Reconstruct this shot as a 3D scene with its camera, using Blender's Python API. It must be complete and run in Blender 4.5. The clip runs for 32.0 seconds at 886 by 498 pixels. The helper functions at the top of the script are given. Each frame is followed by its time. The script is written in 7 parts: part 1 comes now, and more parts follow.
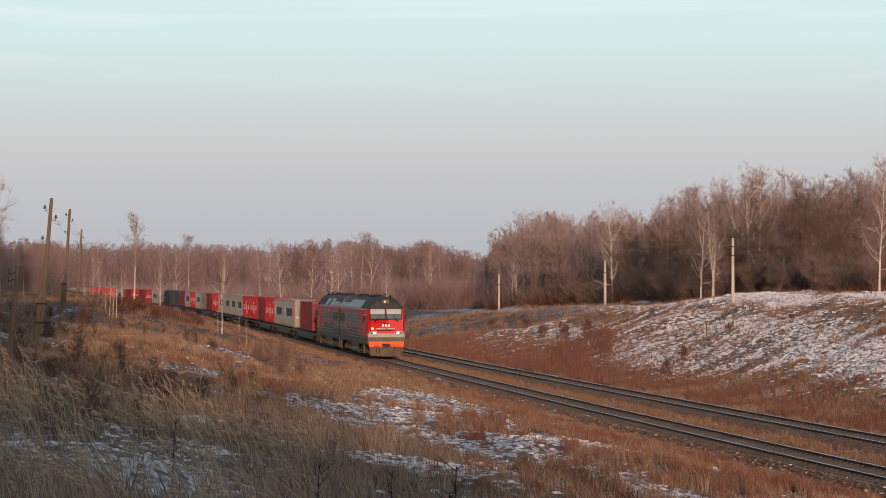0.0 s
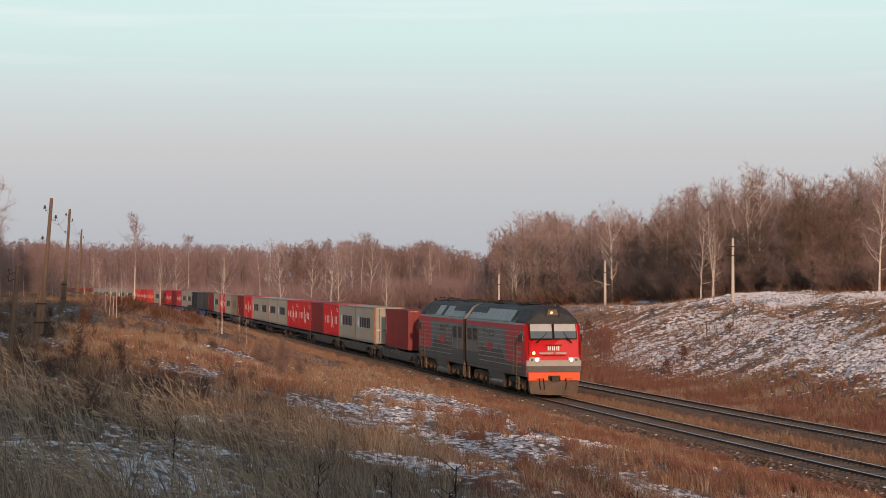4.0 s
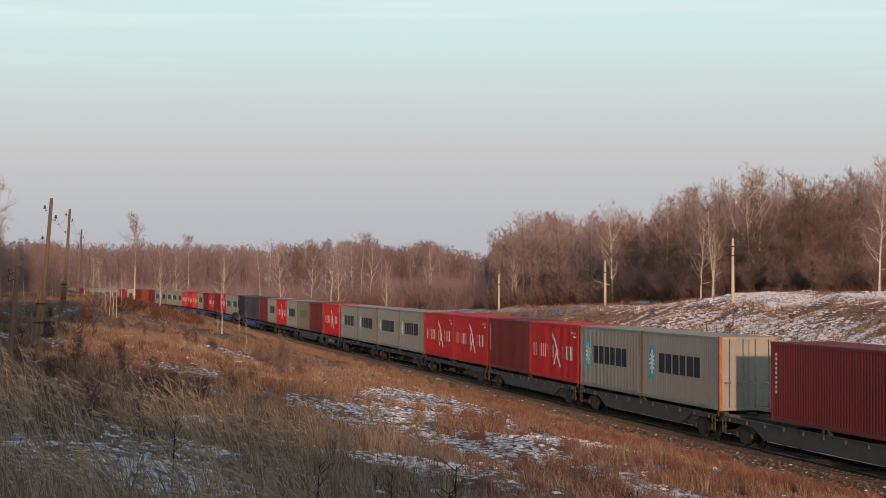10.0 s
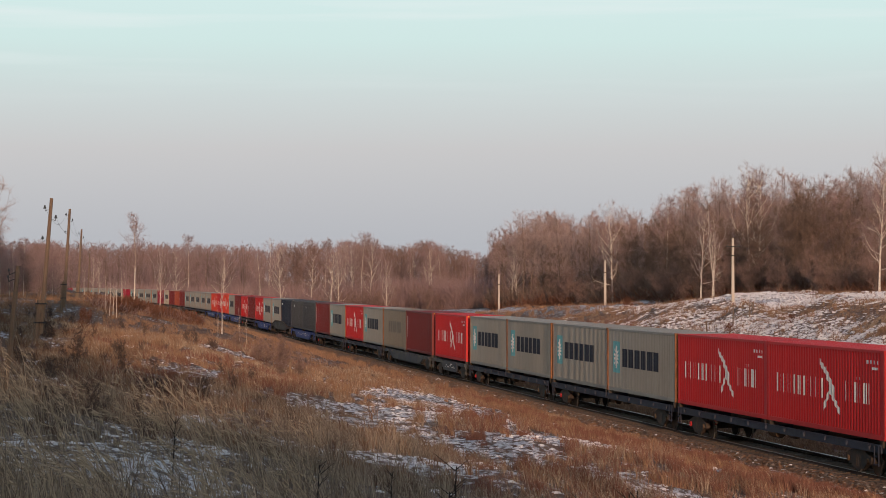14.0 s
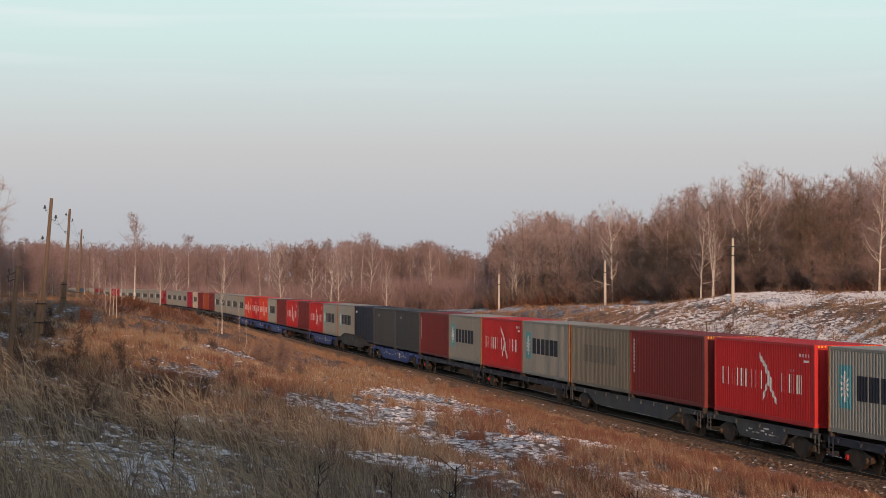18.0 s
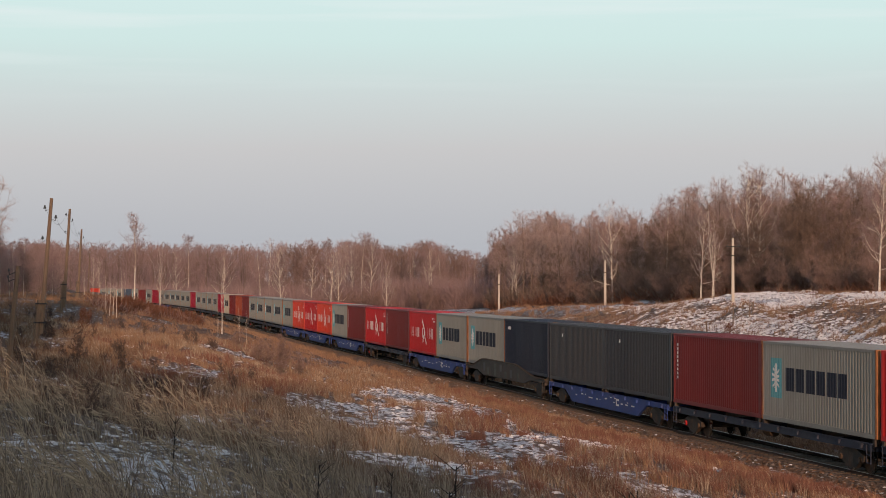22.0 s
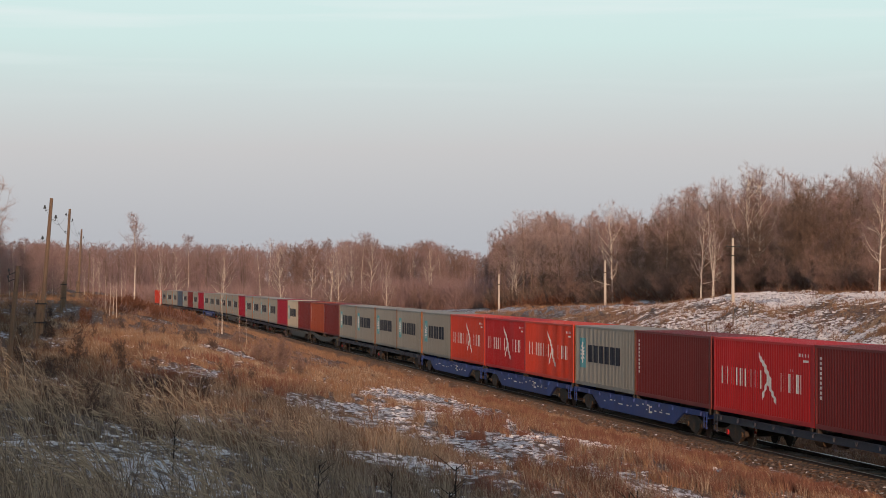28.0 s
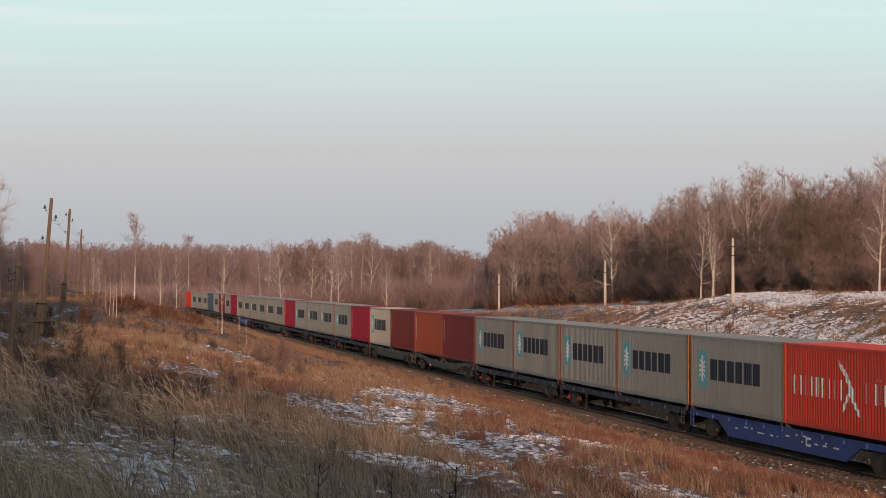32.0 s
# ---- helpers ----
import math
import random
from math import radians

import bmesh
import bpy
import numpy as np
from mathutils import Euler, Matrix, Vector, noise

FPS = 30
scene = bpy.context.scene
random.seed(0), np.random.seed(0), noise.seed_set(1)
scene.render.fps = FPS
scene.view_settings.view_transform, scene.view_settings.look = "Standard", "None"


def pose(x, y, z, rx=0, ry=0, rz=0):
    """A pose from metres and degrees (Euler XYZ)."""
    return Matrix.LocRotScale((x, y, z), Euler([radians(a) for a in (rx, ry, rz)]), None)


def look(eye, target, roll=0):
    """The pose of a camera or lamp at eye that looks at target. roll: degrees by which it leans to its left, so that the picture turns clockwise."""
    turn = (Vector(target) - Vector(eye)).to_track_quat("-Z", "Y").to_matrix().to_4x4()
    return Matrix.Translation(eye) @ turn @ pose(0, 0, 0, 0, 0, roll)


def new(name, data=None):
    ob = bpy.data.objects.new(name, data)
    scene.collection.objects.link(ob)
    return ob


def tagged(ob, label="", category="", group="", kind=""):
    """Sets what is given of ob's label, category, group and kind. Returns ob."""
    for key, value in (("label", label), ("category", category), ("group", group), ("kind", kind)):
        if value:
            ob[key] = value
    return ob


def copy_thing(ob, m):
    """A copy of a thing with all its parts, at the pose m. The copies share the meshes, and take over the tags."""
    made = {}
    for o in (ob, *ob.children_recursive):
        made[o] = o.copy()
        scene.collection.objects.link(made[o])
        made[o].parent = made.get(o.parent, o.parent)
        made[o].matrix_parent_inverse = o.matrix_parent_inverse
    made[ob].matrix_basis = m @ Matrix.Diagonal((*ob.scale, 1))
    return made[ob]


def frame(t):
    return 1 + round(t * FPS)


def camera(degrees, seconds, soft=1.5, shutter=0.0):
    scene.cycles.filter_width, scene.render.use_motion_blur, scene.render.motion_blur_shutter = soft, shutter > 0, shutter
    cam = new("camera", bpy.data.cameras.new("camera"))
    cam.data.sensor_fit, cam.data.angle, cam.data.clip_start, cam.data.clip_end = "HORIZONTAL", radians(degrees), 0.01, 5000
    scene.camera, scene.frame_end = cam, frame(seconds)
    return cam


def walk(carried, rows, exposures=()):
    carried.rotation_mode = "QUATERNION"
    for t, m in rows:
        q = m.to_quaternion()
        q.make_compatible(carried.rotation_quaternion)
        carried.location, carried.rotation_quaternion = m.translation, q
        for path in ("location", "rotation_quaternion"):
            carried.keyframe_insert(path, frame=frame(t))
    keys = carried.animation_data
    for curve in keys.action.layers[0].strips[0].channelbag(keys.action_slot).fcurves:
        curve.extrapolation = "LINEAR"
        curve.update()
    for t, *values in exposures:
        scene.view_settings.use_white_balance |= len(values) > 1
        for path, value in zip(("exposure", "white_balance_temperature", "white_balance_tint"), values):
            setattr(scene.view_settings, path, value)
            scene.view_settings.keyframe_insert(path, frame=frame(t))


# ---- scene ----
# ---------------------------------------------------------------- camera
EYE_Z = 6.42
cam = camera(20.75, 32.0, soft=0.9)
CAM_POSE = pose(0, 0, EYE_Z, 90 + 0.719, 0, 0.0)
walk(cam, [(0.0, CAM_POSE), (32.0, CAM_POSE)], exposures=[(0.0, 0.05), (6.0, 0.03), (10.0, 0.0), (32.0, 0.0)])

# ---------------------------------------------------------------- world, sun, exposure
SUN_EL, SUN_AZ = 6.5, 180.0
world = bpy.data.worlds.new("winter_sky")
scene.world = world
world.use_nodes = True
wn, wl = world.node_tree.nodes, world.node_tree.links
wn.clear()
w_out = wn.new("ShaderNodeOutputWorld")
w_bg = wn.new("ShaderNodeBackground")
w_sky = wn.new("ShaderNodeTexSky")
w_sky.sky_type = "NISHITA"
w_sky.sun_disc = False
w_sky.sun_elevation = radians(SUN_EL)
w_sky.sun_rotation = radians(SUN_AZ)
w_sky.dust_density, w_sky.air_density, w_sky.ozone_density = 2.0, 1.0, 1.5
w_gain = wn.new("ShaderNodeMix")
w_gain.data_type, w_gain.blend_type = "RGBA", "MULTIPLY"
w_gain.inputs[0].default_value = 1.0
w_gain.inputs[7].default_value = (2.30, 2.18, 2.34, 1)
w_co = wn.new("ShaderNodeTexCoord")
w_sep = wn.new("ShaderNodeSeparateXYZ")
w_ramp = wn.new("ShaderNodeValToRGB")
w_map = wn.new("ShaderNodeMapRange")
w_map.inputs[1].default_value, w_map.inputs[2].default_value = 0.0, 0.12
SKY_STOPS = [(0.0, (0.43, 0.450, 0.495)), (0.20, (0.495, 0.503, 0.532)), (0.45, (0.585, 0.58, 0.585)),
             (0.62, (0.615, 0.675, 0.675)), (0.82, (0.635, 0.80, 0.78)), (1.0, (0.66, 0.83, 0.82))]
for i, (at, rgb) in enumerate(SKY_STOPS):
    e = w_ramp.color_ramp.elements[i] if i < 2 else w_ramp.color_ramp.elements.new(at)
    e.position, e.color = at, (*rgb, 1)
# thin cloud streaks, drawn out along the horizon
w_cmap = wn.new("ShaderNodeMapping")
w_cmap.inputs["Scale"].default_value = (3.0, 3.0, 60.0)
w_cloud = wn.new("ShaderNodeTexNoise")
w_cloud.inputs["Scale"].default_value, w_cloud.inputs["Detail"].default_value = 1.6, 5.0
w_cr = wn.new("ShaderNodeMapRange")
w_cr.inputs[1].default_value, w_cr.inputs[2].default_value = 0.50, 0.75
w_cr.inputs[3].default_value, w_cr.inputs[4].default_value = 0.0, 0.75
w_cmix = wn.new("ShaderNodeMix")
w_cmix.data_type = "RGBA"
w_cmix.inputs[7].default_value = (0.80, 0.86, 0.86, 1)
w_up = wn.new("ShaderNodeMapRange")
w_up.inputs[1].default_value, w_up.inputs[2].default_value = 0.14, 0.5
w_mix = wn.new("ShaderNodeMix")
w_mix.data_type = "RGBA"
w_bg.inputs["Strength"].default_value = 1.0
w_str = wn.new("ShaderNodeVectorMath")
w_str.operation = "SCALE"
SKY_STRENGTH = 0.10
w_str.inputs["Scale"].default_value = SKY_STRENGTH
wl.new(w_co.outputs["Generated"], w_sep.inputs[0])
wl.new(w_sep.outputs["Z"], w_map.inputs[0])
wl.new(w_map.outputs[0], w_ramp.inputs[0])
wl.new(w_co.outputs["Generated"], w_cmap.inputs["Vector"])
wl.new(w_cmap.outputs[0], w_cloud.inputs["Vector"])
wl.new(w_cloud.outputs["Fac"], w_cr.inputs[0])
w_band = wn.new("ShaderNodeMapRange")
w_band.inputs[1].default_value, w_band.inputs[2].default_value = 0.070, 0.108
w_cm = wn.new("ShaderNodeMath")
w_cm.operation = "MULTIPLY"
wl.new(w_sep.outputs["Z"], w_band.inputs[0])
wl.new(w_band.outputs[0], w_cm.inputs[0])
wl.new(w_cr.outputs[0], w_cm.inputs[1])
wl.new(w_cm.outputs[0], w_cmix.inputs[0])
wl.new(w_ramp.outputs[0], w_cmix.inputs[6])
wl.new(w_sep.outputs["Z"], w_up.inputs[0])
wl.new(w_up.outputs[0], w_mix.inputs[0])
wl.new(w_cmix.outputs[2], w_mix.inputs[6])
wl.new(w_sky.outputs[0], w_gain.inputs[6])
wl.new(w_gain.outputs[2], w_str.inputs[0])
wl.new(w_str.outputs[0], w_mix.inputs[7])
wl.new(w_mix.outputs[2], w_bg.inputs["Color"])
wl.new(w_bg.outputs[0], w_out.inputs["Surface"])

sun_data = bpy.data.lights.new("sun", "SUN")
sun_data.energy, sun_data.angle, sun_data.color = 3.25, radians(0.8), (1.0, 0.62, 0.42)
sun = new("sun", sun_data)
sun.matrix_world = look((7.4, -100.0, 100.0 * math.tan(radians(SUN_EL))), (0, 0, 0))
scene.view_settings.exposure = 0.0

# ---------------------------------------------------------------- the line: plan of the near track
KNOT_S = [-60 + 60 * i for i in range(11)]
KNOT_K = [-0.00034, -0.00034, -0.00004, -0.00003, -0.00005, 0.00004, 0.00032, 0.00015, 0.00090, 0.00092, 0.00092]
LINE_S = np.arange(-560.0, 1202.0, 2.0)
_k = np.interp(LINE_S, KNOT_S, KNOT_K)
_k[LINE_S < -60] = 0.0
_h = np.concatenate([[0], np.cumsum((_k[1:] + _k[:-1]))])
_i0 = int(np.argmin(abs(LINE_S)))
LINE_H = _h - _h[_i0] + 1.74363
LINE_X = np.concatenate([[0], np.cumsum(np.cos(LINE_H[1:]) + np.cos(LINE_H[:-1]))])
LINE_Y = np.concatenate([[0], np.cumsum(np.sin(LINE_H[1:]) + np.sin(LINE_H[:-1]))])
LINE_X += 12.08615 - LINE_X[_i0]
LINE_Y += 95.62958 - LINE_Y[_i0]


def on_line(s, lat=0.0):
    """The place beside the near track: s metres back along it, lat metres to the side away from the camera."""
    x, y, h = np.interp(s, LINE_S, LINE_X), np.interp(s, LINE_S, LINE_Y), np.interp(s, LINE_S, LINE_H)
    return x + lat * np.sin(h), y - lat * np.cos(h), h


def spacing(s):
    """The distance of the far track from the near one."""
    return np.interp(s, [-60, 0, 90, 200], [6.1, 5.9, 5.1, 4.9])


def line_coords(X, Y):
    """s and lat of places, by the nearest piece of the near track."""
    X, Y = np.atleast_1d(X).astype(float), np.atleast_1d(Y).astype(float)
    S, L = np.empty_like(X), np.empty_like(X)
    for a in range(0, len(X), 4000):
        x, y = X[a:a + 4000, None], Y[a:a + 4000, None]
        i = np.argmin((x - LINE_X[None, ::3]) ** 2 + (y - LINE_Y[None, ::3]) ** 2, axis=1) * 3
        dx, dy, h = X[a:a + 4000] - LINE_X[i], Y[a:a + 4000] - LINE_Y[i], LINE_H[i]
        S[a:a + 4000] = LINE_S[i] + dx * np.cos(h) + dy * np.sin(h)
        L[a:a + 4000] = dx * np.sin(h) - dy * np.cos(h)
    return S, L


def smooth(t):
    t = np.clip(t, 0, 1)
    return t * t * (3 - 2 * t)


def wave(x, y, size, seed):
    """Cheap smooth noise from sines, about -1 to 1."""
    r = np.random.RandomState(seed)
    out = 0.0
    for _ in range(6):
        a, p, f = r.uniform(0, 6.283), r.uniform(0, 6.283), r.uniform(0.6, 1.7) * 6.283 / size
        out = out + np.sin((x * math.cos(a) + y * math.sin(a)) * f + p)
    return out / 3.0


def ground_z(X, Y):
    X, Y = np.atleast_1d(X).astype(float), np.atleast_1d(Y).astype(float)
    S, L = line_coords(X, Y)
    q = -L
    rise = np.interp(S, [-100, 60, 140, 300], [0.165, 0.165, 0.262, 0.27])
    cap = np.interp(S, [-100, 60, 150, 300, 600], [4.7, 4.6, 4.4, 4.4, 4.0])
    ramp = rise * np.clip(q - 2.3, 0, 400) - 0.42
    near = -np.log(np.exp(-1.6 * np.clip(ramp, -5, 30)) + np.exp(-1.6 * cap)) / 1.6
    sp = spacing(S)
    r = L - sp - 2.9
    top = np.interp(S, [-150, 40, 65, 90, 165, 245, 330, 600], [5.5, 5.5, 5.2, 4.5, 3.3, 1.5, 0.7, 0.5])
    far = -0.45 + (top + 0.45) * smooth((r - 1.0) / 21.0) + 0.018 * np.clip(r - 22, 0, 120)
    z = np.where(L < 0, near, np.where(r > 0, far, -0.45))
    away = smooth((np.where(L < 0, q, r) - 3.0) / 8.0)
    z = z + away * (0.28 * wave(X, Y, 19.0, 3) + 0.12 * wave(X, Y, 6.0, 4) + 0.05 * wave(X, Y, 2.3, 5))
    z = z + away * 0.5 * wave(X, Y, 55.0, 6) * smooth((r - 6) / 12.0)
    z = z + 0.75 * np.exp(-((X + 1.0) ** 2 + (Y - 12.0) ** 2) / 170.0)
    # the grassy brow by the birches
    z = z + 0.30 * np.exp(-(((X + 27.0) / 9.0) ** 2 + ((Y - 208.0) / 32.0) ** 2))
    z = z + 0.5 * np.exp(-(((X + 14.0) / 5.0) ** 2 + ((Y - 120.0) / 22.0) ** 2))
    for mx, my, up in ((23.6, 187.0, 0.62), (26.6, 187.0, -0.40), (29.0, 178.0, 0.35)):
        z = z + up * np.exp(-(((X - mx) / 1.5) ** 2 + ((Y - my) / 6.0) ** 2))
    # an unseen rise added behind the camera, to shade the near slope
    z = z + away * 11.2 * smooth((-Y - 14.0) / 45.0) * smooth((abs(L) - 12) / 25.0)
    return z


def gz(x, y):
    return float(ground_z(x, y)[0])
# ---------------------------------------------------------------- materials
def material(name, colour, rough=0.7, metal=0.0, vary=0.25, scale=2.0, bump=0.0, bump_scale=30.0, stretch=(1, 1, 1), dirt=None, dirt_amount=0.4, island=0.0, obj_random=0.0, spec=0.3):
    m = bpy.data.materials.new(name)
    m.use_nodes = True
    n, l = m.node_tree.nodes, m.node_tree.links
    b = n["Principled BSDF"]
    b.inputs["Roughness"].default_value, b.inputs["Metallic"].default_value = rough, metal
    b.inputs["Specular IOR Level"].default_value = spec
    co = n.new("ShaderNodeTexCoord")
    mp = n.new("ShaderNodeMapping")
    mp.inputs["Scale"].default_value = stretch
    l.new(co.outputs["Object"], mp.inputs["Vector"])
    n1, n2 = n.new("ShaderNodeTexNoise"), n.new("ShaderNodeTexNoise")
    n1.inputs["Scale"].default_value, n1.inputs["Detail"].default_value = scale, 4
    n2.inputs["Scale"].default_value, n2.inputs["Detail"].default_value = scale * 9, 3
    for k in (n1, n2):
        l.new(mp.outputs[0], k.inputs["Vector"])
    add = n.new("ShaderNodeMath")
    add.operation = "ADD"
    l.new(n1.outputs["Fac"], add.inputs[0])
    l.new(n2.outputs["Fac"], add.inputs[1])
    src = add.outputs[0]
    rng = n.new("ShaderNodeMapRange")
    rng.inputs[1].default_value, rng.inputs[2].default_value = 0.65, 1.35
    rng.inputs[3].default_value, rng.inputs[4].default_value = 1 - vary, 1 + vary
    l.new(src, rng.inputs[0])
    val = rng.outputs[0]
    if island or obj_random:
        if island:
            g = n.new("ShaderNodeNewGeometry")
            out = g.outputs["Random Per Island"]
        else:
            g = n.new("ShaderNodeObjectInfo")
            out = g.outputs["Random"]
        r2 = n.new("ShaderNodeMapRange")
        amt = island or obj_random
        r2.inputs[3].default_value, r2.inputs[4].default_value = 1 - amt, 1 + amt
        l.new(out, r2.inputs[0])
        mu = n.new("ShaderNodeMath")
        mu.operation = "MULTIPLY"
        l.new(val, mu.inputs[0])
        l.new(r2.outputs[0], mu.inputs[1])
        val = mu.outputs[0]
    sc = n.new("ShaderNodeVectorMath")
    sc.operation = "SCALE"
    sc.inputs[0].default_value = colour
    l.new(val, sc.inputs["Scale"])
    col = sc.outputs[0]
    if dirt:
        n3 = n.new("ShaderNodeTexNoise")
        n3.inputs["Scale"].default_value, n3.inputs["Detail"].default_value = scale * 0.6, 6
        n3.inputs["Roughness"].default_value = 0.65
        l.new(mp.outputs[0], n3.inputs["Vector"])
        dr = n.new("ShaderNodeMapRange")
        dr.inputs[1].default_value, dr.inputs[2].default_value = 0.45, 0.72
        dr.inputs[4].default_value = dirt_amount
        l.new(n3.outputs["Fac"], dr.inputs[0])
        mx = n.new("ShaderNodeMix")
        mx.data_type = "RGBA"
        l.new(dr.outputs[0], mx.inputs[0])
        l.new(col, mx.inputs[6])
        mx.inputs[7].default_value = (*dirt, 1)
        col = mx.outputs[2]
    l.new(col, b.inputs["Base Color"])
    if bump:
        bp = n.new("ShaderNodeBump")
        bp.inputs["Strength"].default_value, bp.inputs["Distance"].default_value = bump, 0.02
        n4 = n.new("ShaderNodeTexNoise")
        n4.inputs["Scale"].default_value, n4.inputs["Detail"].default_value = bump_scale, 4
        l.new(mp.outputs[0], n4.inputs["Vector"])
        l.new(n4.outputs["Fac"], bp.inputs["Height"])
        l.new(bp.outputs[0], b.inputs["Normal"])
    return m


def two_tone(name, c1, c2, rough=0.85, sss=0.0):
    """Thin plant matter: each piece takes a tone between two colours."""
    m = bpy.data.materials.new(name)
    m.use_nodes = True
    n, l = m.node_tree.nodes, m.node_tree.links
    b = n["Principled BSDF"]
    b.inputs["Roughness"].default_value, b.inputs["Specular IOR Level"].default_value = rough, 0.15
    g = n.new("ShaderNodeNewGeometry")
    r = n.new("ShaderNodeValToRGB")
    r.color_ramp.elements[0].color, r.color_ramp.elements[1].color = (*c1, 1), (*c2, 1)
    l.new(g.outputs["Random Per Island"], r.inputs[0])
    l.new(r.outputs[0], b.inputs["Base Color"])
    return m


def glow(name, colour, strength):
    m = bpy.data.materials.new(name)
    m.use_nodes = True
    b = m.node_tree.nodes["Principled BSDF"]
    b.inputs["Base Color"].default_value = (*colour, 1)
    b.inputs["Emission Color"].default_value, b.inputs["Emission Strength"].default_value = (*colour, 1), strength
    return m


